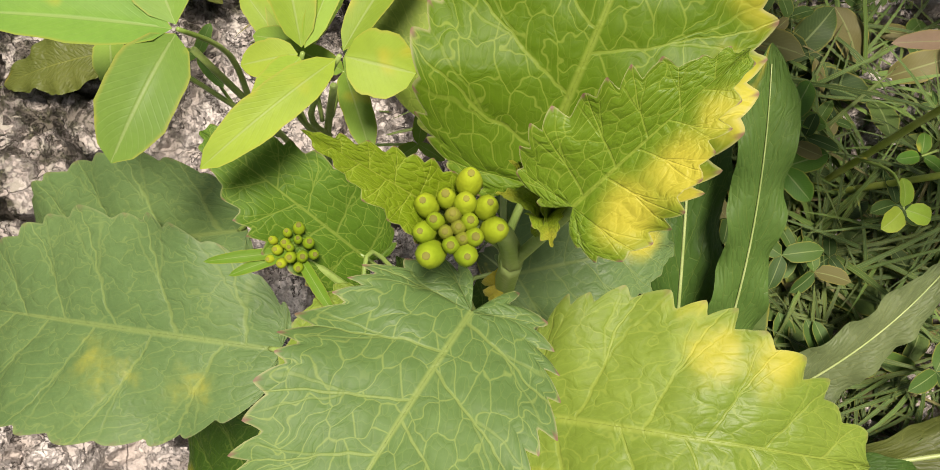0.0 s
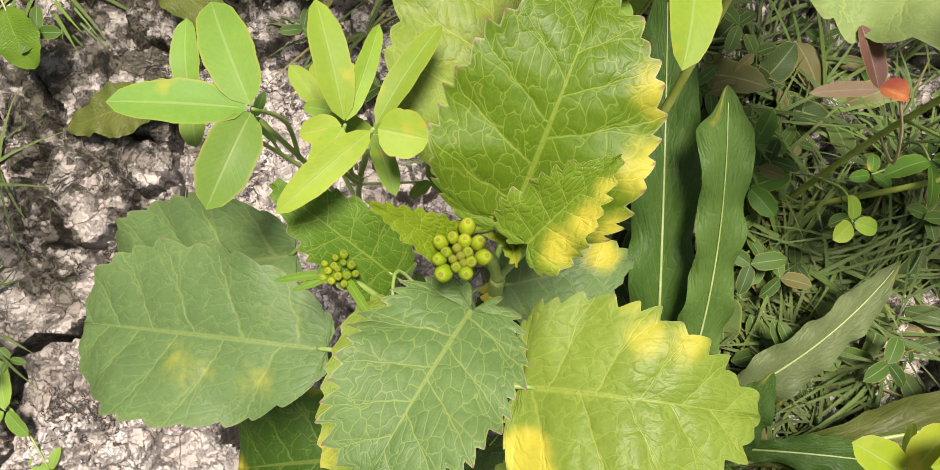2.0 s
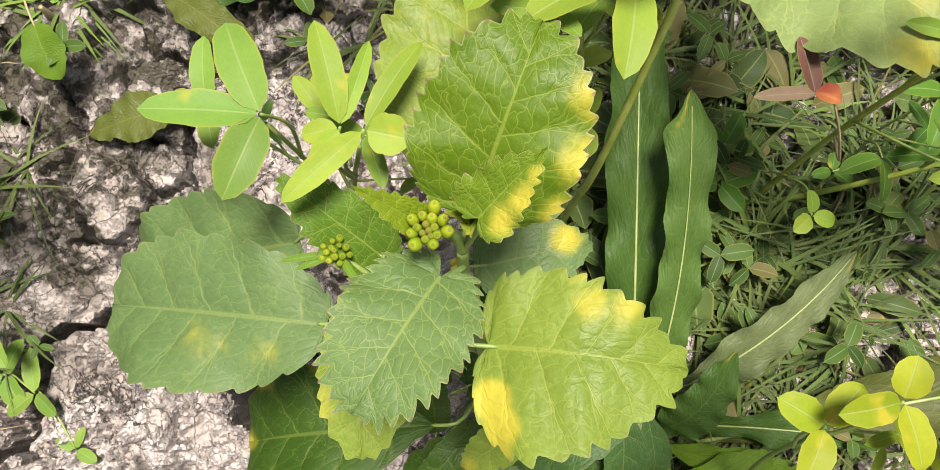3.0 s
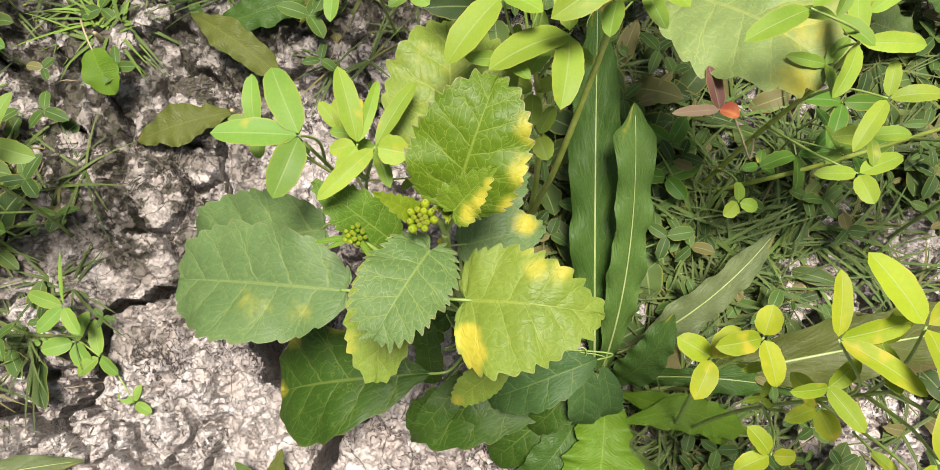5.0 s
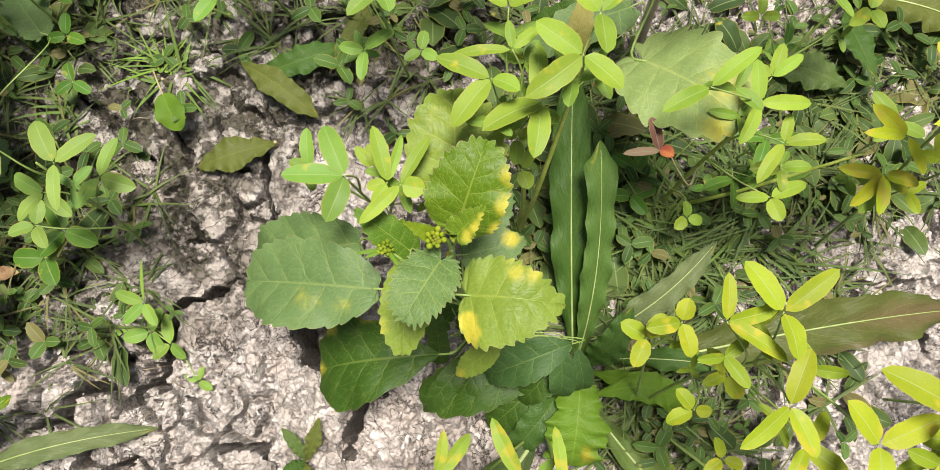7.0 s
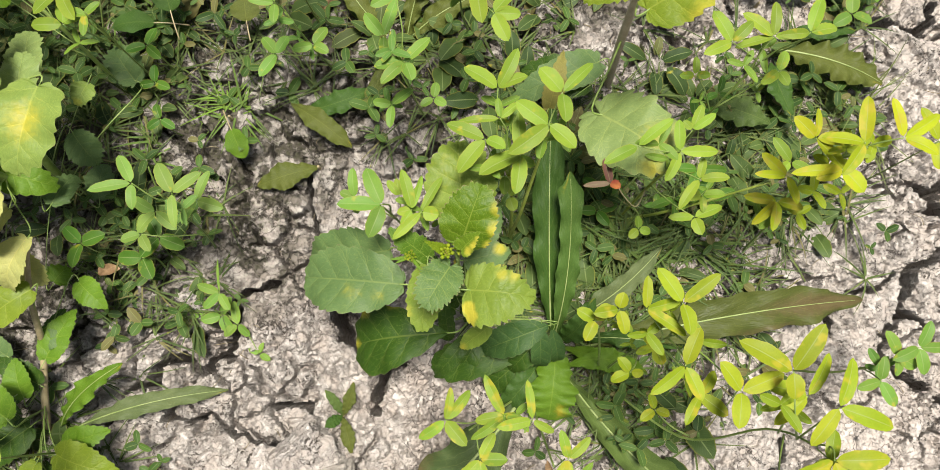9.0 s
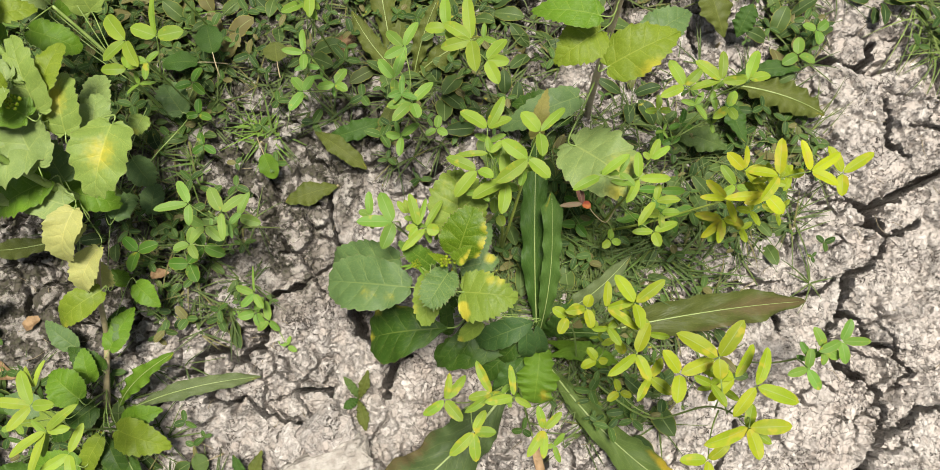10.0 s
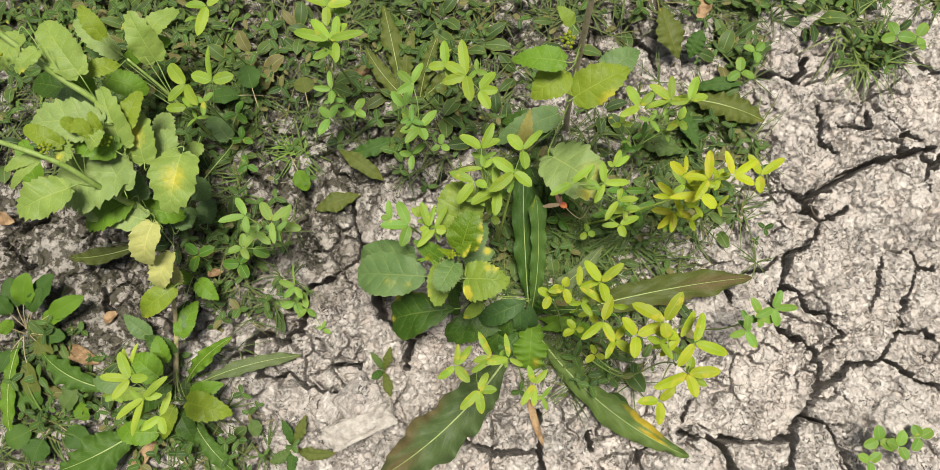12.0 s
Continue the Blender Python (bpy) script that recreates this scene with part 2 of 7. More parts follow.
def soil_material():
    """Dry cracked clay: pale crumbly crust, rosy patches, dark flecks, darker earth on the weedy side."""
    g = Graph("dry_clay")
    pos = g.where()
    a = g.noise(pos, 4.5, 5.0, 0.6, 0.2)
    b = g.noise(pos, 44.0, 7.0, 0.58)
    c = g.noise(pos, 150.0, 7.0, 0.66)
    d = g.noise(pos, 560.0, 4.0, 0.65)
    x, y, z = g.split(pos)
    jog = g.math("MULTIPLY", g.math("SUBTRACT", c, 0.5), 0.010)
    bent = g.join(g.math("ADD", x, jog), g.math("ADD", y, g.math("MULTIPLY", g.math("SUBTRACT", b, 0.5), 0.022)), g.math("ADD", z, jog))
    lump = g.cells(bent, 60.0, "F1")
    crumb = g.cells(bent, 190.0, "F1")
    split = g.cells(bent, 34.0)
    col = g.mix(g.step(b, 0.40, 0.58), (0.445, 0.398, 0.360), (0.535, 0.488, 0.450))
    col = g.mix(g.math("MULTIPLY", g.step(a, 0.48, 0.60), 0.5), col, (0.56, 0.478, 0.422))
    col = g.mix(g.step(g.noise(pos, 11.0, 5.0, 0.6, 0.6), 0.5, 0.62, 0.0, 0.4), col, (0.36, 0.325, 0.30))
    col = g.mix(g.step(g.math("ADD", g.math("MULTIPLY", b, 0.6), g.math("MULTIPLY", c, 0.4)), 0.47, 0.43, 0.0, 0.25), col, (0.36, 0.305, 0.265))
    crust = g.step(g.math("ADD", c, g.math("MULTIPLY", b, 0.55)), 0.76, 0.86)
    col = g.mix(g.math("MULTIPLY", crust, 0.28), col, (0.74, 0.70, 0.66))
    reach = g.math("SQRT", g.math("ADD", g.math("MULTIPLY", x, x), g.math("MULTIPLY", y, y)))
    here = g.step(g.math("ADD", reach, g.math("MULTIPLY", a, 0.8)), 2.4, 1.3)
    open_side = g.step(g.math("ADD", g.math("SUBTRACT", x, g.math("MULTIPLY", y, 0.5)), g.math("MULTIPLY", a, 0.5)), 0.45, 0.95)
    col = g.mix(g.math("MULTIPLY", g.math("MULTIPLY", open_side, here), g.step(g.noise(pos, 17.0, 5.0, 0.62, 0.5), 0.40, 0.60, 0.1, 0.6)), col, (0.65, 0.595, 0.545))
    fleck = g.step(g.math("ADD", g.math("MULTIPLY", c, 0.5), g.math("MULTIPLY", d, 0.5)), 0.455, 0.42)
    col = g.mix(g.math("MULTIPLY", fleck, g.step(a, 0.62, 0.42, 0.06, 0.28)), col, (0.13, 0.11, 0.095))
    col = g.mix(g.math("MULTIPLY", g.step(split, 0.018, 0.0), g.step(a, 0.42, 0.58, 0.0, 0.85)), col, (0.10, 0.085, 0.075))
    vein = g.math("ABSOLUTE", g.math("SUBTRACT", g.noise(bent, 24.0, 4.0, 0.6, 0.8), 0.5))
    chink = g.math("MULTIPLY", g.step(vein, 0.012, 0.002), g.step(g.noise(pos, 13.0, 3.0, 0.5), 0.44, 0.54))
    col = g.mix(g.math("MULTIPLY", chink, 0.85), col, (0.10, 0.083, 0.07))
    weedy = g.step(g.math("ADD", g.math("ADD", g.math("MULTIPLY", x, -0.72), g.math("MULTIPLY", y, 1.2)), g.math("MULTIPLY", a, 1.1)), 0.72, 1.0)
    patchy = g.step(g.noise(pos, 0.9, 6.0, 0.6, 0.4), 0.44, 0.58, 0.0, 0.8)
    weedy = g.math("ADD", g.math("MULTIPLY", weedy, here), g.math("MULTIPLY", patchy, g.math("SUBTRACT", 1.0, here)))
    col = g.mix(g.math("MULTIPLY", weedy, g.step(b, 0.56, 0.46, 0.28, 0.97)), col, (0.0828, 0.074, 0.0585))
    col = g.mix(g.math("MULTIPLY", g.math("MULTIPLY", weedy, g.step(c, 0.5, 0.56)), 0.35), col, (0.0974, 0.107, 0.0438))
    high = g.math("ADD", g.math("ADD", g.math("MULTIPLY", b, 0.75), g.math("MULTIPLY", c, 0.12)), g.math("ADD", g.math("MULTIPLY", d, 0.08), g.math("ADD", g.math("MULTIPLY", crust, 0.12), g.math("MULTIPLY", g.step(split, 0.0, 0.02), 0.09))))
    high = g.math("SUBTRACT", high, g.math("ADD", g.math("MULTIPLY", lump, 0.12), g.math("MULTIPLY", crumb, 0.05)))
    flake = g.math("ADD", g.math("MULTIPLY", g.step(b, 0.48, 0.502), 0.24), g.math("MULTIPLY", g.step(g.noise(bent, 21.0, 5.0, 0.55), 0.52, 0.53), 0.26))
    flake = g.math("ADD", flake, g.math("MULTIPLY", g.step(g.noise(bent, 75.0, 4.0, 0.55), 0.54, 0.56), 0.10))
    high = g.math("ADD", high, flake)
    high = g.math("SUBTRACT", high, g.math("MULTIPLY", chink, 0.8))
    g.bump(high, 1.0, 0.0085)
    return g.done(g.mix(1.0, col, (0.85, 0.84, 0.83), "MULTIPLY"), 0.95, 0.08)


def dry_material(name, low, high, relief=0.001, grain=320.0):
    g = Graph(name)
    pos = g.where()
    n = g.noise(pos, 70.0, 5.0, 0.6)
    col = g.mix(g.step(n, 0.35, 0.65), low, high)
    g.bump(g.noise(pos, grain, 6.0, 0.65), 0.5 if relief < 0.002 else 1.0, relief)
    return g.done(col, 0.75, 0.25, 0.1)


MUSTARD = netted_leaf("mustard_leaf", lift=0.42, rim=0.3, relief=0.35)
MUSTARD_YOUNG = netted_leaf("young_mustard_leaf", lift=0.6, rim=0.9, relief=0.26, fine_net=0.8)
DOCK = strap_leaf("dock_leaf", 12.0, 30.0, yellow=(0.38, 0.28, 0.025), rough=0.5, thin=0.22, lift=0.3)
DOCK_RED = strap_leaf("bronzed_dock_leaf", 12.0, 30.0, yellow=(0.105, 0.080, 0.036), rough=0.5, thin=0.2, lift=0.3)
COVER = simple_leaf("weed_leaf", 0.55, 0.25, True)
LEAFLET = simple_leaf("clover_leaflet")
BUD = stem_material("flower_bud", (0.145, 0.22, 0.009), (0.25, 0.30, 0.015), 0.65, 0.1)
BUD_TIP = stem_material("bud_tip", (0.10, 0.095, 0.016), (0.16, 0.155, 0.02), 0.65, 0.1)
BUD_BROWN = stem_material("young_bud", (0.14, 0.165, 0.014), (0.20, 0.20, 0.03), 0.65, 0.1)
STEM = stem_material("green_stem", (0.14, 0.215, 0.035), (0.215, 0.285, 0.075))
STEM_LIME = stem_material("lime_stem", (0.21, 0.27, 0.03), (0.30, 0.35, 0.07))
STEM_RED = stem_material("reddish_stem", (0.24, 0.19, 0.10), (0.36, 0.30, 0.17))
STEM_PINK = stem_material("pinkish_stem", (0.40, 0.32, 0.21), (0.52, 0.43, 0.30))
GRASS = simple_leaf("grass_blade", 0.55, 0.2, True)
RIB = stem_material("pale_midrib", (0.19, 0.25, 0.07), (0.27, 0.32, 0.12))
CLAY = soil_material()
DRY = dry_material("dry_leaf", (0.154, 0.091, 0.042), (0.322, 0.21, 0.112))
STRAW = dry_material("straw", (0.196, 0.154, 0.091), (0.315, 0.259, 0.168))
STONE = dry_material("pale_stone", (0.38, 0.335, 0.29), (0.54, 0.495, 0.44), 0.012, 90.0)
BLOSSOM = dry_material("dried_blossom", (0.27, 0.055, 0.03), (0.38, 0.14, 0.04))

# tints of leaf tissue; DARK and BLUE also carry shade from low in the plants
GREEN_MID, FRESH_LEAF = (0.068, 0.142, 0.011), (0.105, 0.18, 0.009)
GREEN, GREEN2, DULL, LIME = (0.094, 0.162, 0.05), (0.0992, 0.195, 0.0124), (0.102, 0.170, 0.060), (0.15, 0.218, 0.03)
FRESH_DEEP, FRESH_TIP = (0.078, 0.144, 0.005), (0.15, 0.225, 0.010)
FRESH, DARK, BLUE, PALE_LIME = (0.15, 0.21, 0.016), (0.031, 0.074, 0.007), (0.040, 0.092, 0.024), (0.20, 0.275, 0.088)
LEFT_LIME = (0.185, 0.262, 0.058)
PALE_GREY = (0.18, 0.25, 0.084)
WITHER, TAN = (0.37, 0.375, 0.135), (0.248, 0.23, 0.0645)
LONG, LONG2, PALE, BROWN = (0.042, 0.090, 0.016), (0.088, 0.165, 0.013), (0.105, 0.135, 0.058), (0.066, 0.080, 0.0185)
# LONG_LIT is LONG with brighter light put into the tint
LONG_LIT, OLIVE_GREEN = (0.064, 0.122, 0.025), (0.092, 0.138, 0.036)
BROWN2, GREEN_DOCK, OLIVE, DULLD = (0.060, 0.090, 0.032), (0.0558, 0.111, 0.0174), (0.0868, 0.104, 0.0223), (0.0806, 0.125, 0.0347)


# ---- shapes ----
def mesh_object(name, verts, faces, material, parent=None, uv=None, label="", smooth=True, offset=None):
    me = bpy.data.meshes.new(name)
    verts = np.asarray(verts, float)
    if offset is not None:
        verts = verts - np.asarray(offset)
    me.from_pydata(verts.tolist(), [], [list(map(int, f)) for f in faces] if not isinstance(faces, np.ndarray) else faces.tolist())
    me.materials.append(material)
    if smooth:
        me.polygons.foreach_set("use_smooth", [True] * len(me.polygons))
    if uv is not None:
        layer = me.uv_layers.new(name="UVMap")
        idx = np.empty(len(me.loops), int)
        me.loops.foreach_get("vertex_index", idx)
        layer.data.foreach_set("uv", np.asarray(uv, float)[idx].ravel())
    ob = new(name, me)
    if parent is not None:
        ob.parent = parent
    if label:
        ob["label"] = label
    return ob


def grid_faces(nu, nv):
    i = np.arange(nu - 1)[:, None] * nv + np.arange(nv - 1)[None, :]
    return np.stack([i, i + nv, i + nv + 1, i + 1], -1).reshape(-1, 4)


def plant(name, base, label, category, group=""):
    ob = new(name)
    ob.empty_display_size = 0.01
    ob.location = base
    return tagged(ob, label, category, group)


def unit(a):
    return np.asarray(a, float) / max(np.linalg.norm(a), 1e-9)


def blade_points(length, width, nu, nv, profile, teeth=0, bite=0.0, fold=0.0, arch=0.0, wave=0.0, waves=4.0, pucker=0.0, curl=0.0, bend=0.0, lobe=0.0, rng=None):
    """A leaf blade along +x, face up: points and UV, as nu rows of nv."""
    rng = rng or np.random.default_rng(0)
    u = np.linspace(0, 1, nu)
    v = np.linspace(-1, 1, nv)
    near_base = np.exp(-(u / 0.10) ** 2)
    half = 0.5 * width * (profile(u) * (1 - near_base) + near_base * np.maximum(profile(u), 2.6 * lobe)) if lobe else 0.5 * width * profile(u)
    U, V = np.meshgrid(u, v, indexing="ij")
    H = np.repeat(half[:, None], nv, 1)
    H = H * (1 + 0.03 * np.sin(U * 17 + rng.random() * 6) + 0.02 * np.sin(U * 31 + rng.random() * 6))
    Y = V * H
    X = U * length - lobe * width * np.abs(V) ** 1.2 * np.exp(-U / 0.22)
    if teeth:
        for s, m in ((1, V > 0), (-1, V <= 0)):
            ph = rng.random()
            jag = (U + 0.012 * np.sin(U * 19 + ph * 9)) * teeth + ph
            saw, which = jag % 1.0, np.floor(jag)
            tall = 0.75 + 0.35 * np.sin(which * 2.4 + ph * 7)
            main = np.where(saw < 0.68, (saw / 0.68) ** 1.3, ((1 - saw) / 0.32) ** 0.8)
            small = 0.32 * np.maximum(0, 1 - np.abs(saw - 0.3) / 0.11)
            tooth = np.maximum(main * tall, small + 0.25 * main) - 0.42
            edge = np.clip((np.abs(V) - 0.6) / 0.4, 0, 1) ** 1.3
            grow = bite * width * tooth * edge * np.minimum(1, H / (0.2 * width + 1e-9))
            Y = np.where(m, Y + s * grow, Y)
            X = np.where(m, X + 0.5 * grow, X)
    ph1, ph2 = rng.random(2) * 6.28
    Z = fold * np.abs(Y) + 4 * arch * length * U * (1 - U)
    Z += wave * width * np.abs(V) ** 2 * np.sin(U * waves * 6.28 + np.where(V > 0, ph1, ph2)) * np.minimum(1, H / (0.2 * width))
    Z += pucker * width * np.abs(np.sin(3.14 * (U * 6.5 - np.abs(V) ** 1.3 * 1.7))) * (1 - V ** 4) * np.minimum(1, 4 * np.abs(V)) * np.minimum(1, H / (0.3 * width))
    Z += curl * np.abs(V) ** 3 * H
    Y = Y + bend * length * 4 * U * (1 - U)
    return np.stack([X, Y, Z], -1).reshape(-1, 3), np.stack([U, 0.5 + 0.5 * V], -1).reshape(-1, 2)


def veined_blade(length, width, nu, nv, form, lobe=0.06, veins=7, bite=0.06, sharp=1.0, teeth=12, fold=(0.1, 0.1), arch=0.1, droop=0.0, wave=0.03, pucker=0.01, lean=1.0, uneven=(1.0, 1.0), rng=None):
    """A toothed blade along +x, face up, whose rows follow the side veins: from the back of the lobes round to the tip.
    form: how full the base and how blunt the tip is. Gives points, UV (along the veins' order, across), flat places (along, across) and how near each is to a tooth's point."""
    rng = rng or np.random.default_rng(0)
    p, q = form
    peak = (p / (p + q)) ** p * (q / (p + q)) ** q
    share = 0.16 + 0.8 * lobe
    back = 96 + 420 * lobe

    def ray(s, size):
        """Where the vein s leaves the midrib, its angle, and how far it runs to the rim."""
        first = s < share
        origin = np.where(first, 0.0, (np.maximum(s - share, 0) / (1 - share)) ** 0.92)
        angle = np.radians(np.where(first, back + (72 - back) * s / share, 72 - 34 * lean * (s - share) / (1 - share)))
        lo, hi = np.zeros_like(s), np.full_like(s, 1.6)
        for _ in range(30):
            mid = 0.5 * (lo + hi)
            t = np.clip((origin + mid * np.cos(angle) + lobe) / (1 + lobe), 0, 1)
            inside = mid * np.sin(angle) < 0.5 * width / length * size * t ** p * (1 - t) ** q / peak
            lo, hi = np.where(inside, mid, lo), np.where(inside, hi, mid)
        return origin, angle, lo

    def along(s, size):
        o, w, r = ray(s, size)
        x, y = o + r * np.cos(w), r * np.sin(w)
        return np.concatenate([[0], np.cumsum(np.hypot(np.diff(x), np.diff(y)))])

    # rows evenly spaced along the rim
    coarse = np.linspace(0, 1, 400)
    arc = along(coarse, 1.0)
    s = np.interp(np.linspace(0, 1, nu), 0.8 * arc / arc[-1] + 0.2 * coarse, coarse)
    sides = []
    for side, size in ((-1, uneven[0]), (1, uneven[1])):
        origin, angle, reach = ray(s, size)
        # lobes at the vein ends, with finer teeth evenly along the rim
        ph = s * veins + (0.35 if side < 0 else 0.0)
        tall = 0.75 + 0.5 * rng.random(veins + 3)
        near = np.abs(ph - np.round(ph))
        big = (1 - (2 * near) ** 1.5) * tall[np.round(ph).astype(int)]
        edge = along(s, size)
        ph2 = edge / edge[-1] * teeth
        ph2 = ph2 + 0.16 * np.sin(ph2 * 1.7 + side) + 0.3
        saw = ph2 % 1.0
        gap = np.where(saw < 0.6, (0.6 - saw) / 0.6, (saw - 0.6) / 0.4)
        tall2 = 0.65 + 0.6 * rng.random(teeth + 3)
        fine = (1 - gap ** sharp) * tall2[np.floor(ph2).astype(int)]
        grow = (0.35 * (big - 0.6) + 0.85 * (fine - 0.4)) * bite * width / length * np.clip(reach / (0.12 * width / length), 0, 1)
        sides.append((reach, grow, ph, 1 - gap))
    v = np.linspace(-1, 1, nv)
    X, Y, Z = np.zeros((nu, nv)), np.zeros((nu, nv)), np.zeros((nu, nv))
    PH = np.zeros((nu, nv))
    for k, val in enumerate(v):
        reach, grow, ph, _ = sides[0] if val < 0 else sides[1]
        r = reach * abs(val) + grow * np.clip((abs(val) - 0.5) / 0.5, 0, 1) ** 1.6
        turn = angle + 0.16 * abs(val) * (1 - abs(val)) * 4 * 0.25
        X[:, k] = origin + r * np.cos(turn) + 0.25 * np.maximum(grow, 0) * np.clip((abs(val) - 0.6) / 0.4, 0, 1) ** 2
        Y[:, k] = math.copysign(1, val) * r * np.sin(turn) if val else 0
        PH[:, k] = ph
    V = np.repeat(v[None, :], nu, 0)
    half = 0.5 * width / length
    out = np.abs(Y) / half
    f = np.where(V < 0, fold[0], fold[1])
    Z = f * np.abs(Y) * (0.7 + 0.3 * out) + 4 * arch * np.clip(X, 0, 1) * (1 - np.clip(X, 0, 1)) - droop * np.clip(X - 0.45, 0, 1) ** 2 * 3
    a1, a2, a3 = rng.random(3) * 6.28
    Z += wave * out ** 1.5 * width / length * (np.sin(X * 9 + np.where(V < 0, a1, a2)) + 0.5 * np.sin(X * 19 + a3 + 2 * V))
    Z += 0.35 * wave * width / length * np.sin(X * 6 + a2) * np.sin(Y / half * 3 + a1)
    swell = np.abs(np.sin(np.pi * PH)) ** 0.8 * np.minimum(1, 5 * np.abs(V)) * (1 - np.abs(V) ** 3)
    Z += pucker * width / length * (swell + 0.4 * np.abs(np.sin(2.2 * np.pi * PH + 9 * np.abs(V) + a3)) * np.minimum(1, 3 * np.abs(V)) * (1 - V ** 4))
    S = np.repeat(s[:, None], nv, 1)
    pts = np.stack([X, Y, Z], -1).reshape(-1, 3) * length
    point = np.where(V < 0, sides[0][3][:, None], sides[1][3][:, None]) * np.clip((np.abs(V) - 0.7) / 0.3, 0, 1)
    return pts, np.stack([S, 0.5 + 0.5 * V], -1).reshape(-1, 2), np.stack([X, 0.5 + 0.5 * np.clip(Y / half, -1, 1)], -1).reshape(-1, 2), point.reshape(-1)


def set_blade(base, tip, roll):
    """The turn that lays +x from base to tip, face up, rolled about its length."""
    ex = unit(np.subtract(tip, base))
    ey = unit(np.cross((0, 0, 1), ex))
    ez = np.cross(ex, ey)
    c, s = math.cos(radians(roll)), math.sin(radians(roll))
    return np.stack([ex, c * ey + s * ez, c * ez - s * ey], 0)


def ovate(broad=0.34):
    k = math.log(0.5) / math.log(broad)
    return lambda u: np.clip(np.sin(np.pi * np.clip(u, 0, 1) ** k), 0, 1) ** 0.56 * 0.98 + 0.02 * (1 - u)


def strap(u):
    return np.clip(np.sin(np.pi * u ** 0.85), 0, 1) ** 0.62 * (0.35 + 0.65 * np.clip(u * 2.2, 0, 1)) * 0.97 + 0.03 * (1 - u)


def oblong(u):
    return np.clip(1 - np.abs(2 * u ** 0.92 - 1) ** 2.3, 0, 1) ** 0.62


def tube(points, r0, r1, sides=7, steps=6):
    """A tapering round stem through the points: vertices and faces."""
    p = np.asarray(points, float)
    n = len(p)
    path = []
    for i in range(n - 1):
        a, b, c, d = p[max(i - 1, 0)], p[i], p[i + 1], p[min(i + 2, n - 1)]
        for t in np.linspace(0, 1, steps, endpoint=False):
            path.append(0.5 * (2 * b + (c - a) * t + (2 * a - 5 * b + 4 * c - d) * t * t + (3 * b - a - 3 * c + d) * t ** 3))
    path.append(p[-1])
    path = np.array(path)
    m = len(path)
    tang = np.gradient(path, axis=0)
    verts = []
    for i in range(m):
        t = unit(tang[i])
        e = unit(np.cross(t, (0.31, 0.93, 0.17)))
        f = np.cross(t, e)
        r = r0 + (r1 - r0) * i / (m - 1)
        ang = np.arange(sides) * 2 * np.pi / sides
        verts.append(path[i] + r * (np.cos(ang)[:, None] * e + np.sin(ang)[:, None] * f))
    verts = np.concatenate(verts)
    faces = []
    for i in range(m - 1):
        for k in range(sides):
            faces.append((i * sides + k, i * sides + (k + 1) % sides, (i + 1) * sides + (k + 1) % sides, (i + 1) * sides + k))
    faces.append(tuple(range(sides))[::-1])
    faces.append(tuple((m - 1) * sides + k for k in range(sides)))
    return verts, faces


STALKS = {}


def stem(owner, points, r0, r1, name="stem", material=None, label=""):
    """A stem of a plant; leaves and sprigs hang on to it."""
    v, f = tube(points, r0, r1)
    STALKS.setdefault(owner.name, []).append(np.asarray(points, float))
    return mesh_object(name, v, f, material or STEM, owner, label=label, offset=owner.location)


def foothold(owner, place, drop):
    """The point of the plant's stems from which a stalk rises to the place."""
    best, cost = np.array(owner.location), 1e9
    for line in STALKS.get(owner.name, []):
        for a, b in zip(line[:-1], line[1:]):
            for t in np.linspace(0, 1, 9):
                q = a + (b - a) * t
                d = np.linalg.norm((q - place)[:2]) + 1.2 * abs(q[2] - (place[2] - drop)) + (0.5 if q[2] > place[2] else 0)
                if d < cost:
                    best, cost = q, d
    return best


SEED = [1]


def petiole(owner, base, tip, r, drop=0.03, material=None):
    b = np.asarray(base, float)
    foot = foothold(owner, b, drop)
    back = b - unit(np.subtract(tip, base)) * min(0.012, np.linalg.norm(b - foot) * 0.4)
    mid = 0.5 * (foot + back) + np.array((0, 0, 0.08 * np.linalg.norm(b - foot)))
    mid[2] = min(mid[2], max(b[2], foot[2]) + 0.005)
    v, f = tube([foot, mid, back, b + unit(np.subtract(tip, base)) * 0.004], r * 1.2, r, 6, 5)
    return mesh_object("petiole", v, f, material or STEM, owner, offset=owner.location)


def yellowing(ob, uv, spots, scale=1.0):
    """Marks where a blade has yellowed: round spots (along, across, reach, strength)."""
    gone = np.zeros(len(uv))
    for u, v, reach, strength in spots:
        d = np.hypot(uv[:, 0] - u, (2 * uv[:, 1] - 1 - v) * 0.45)
        gone = np.maximum(gone, strength * np.clip(1.25 - d / reach, 0, 1))
    layer = ob.data.attributes.new("gone", "FLOAT", "POINT")
    layer.data.foreach_set("value", gone)


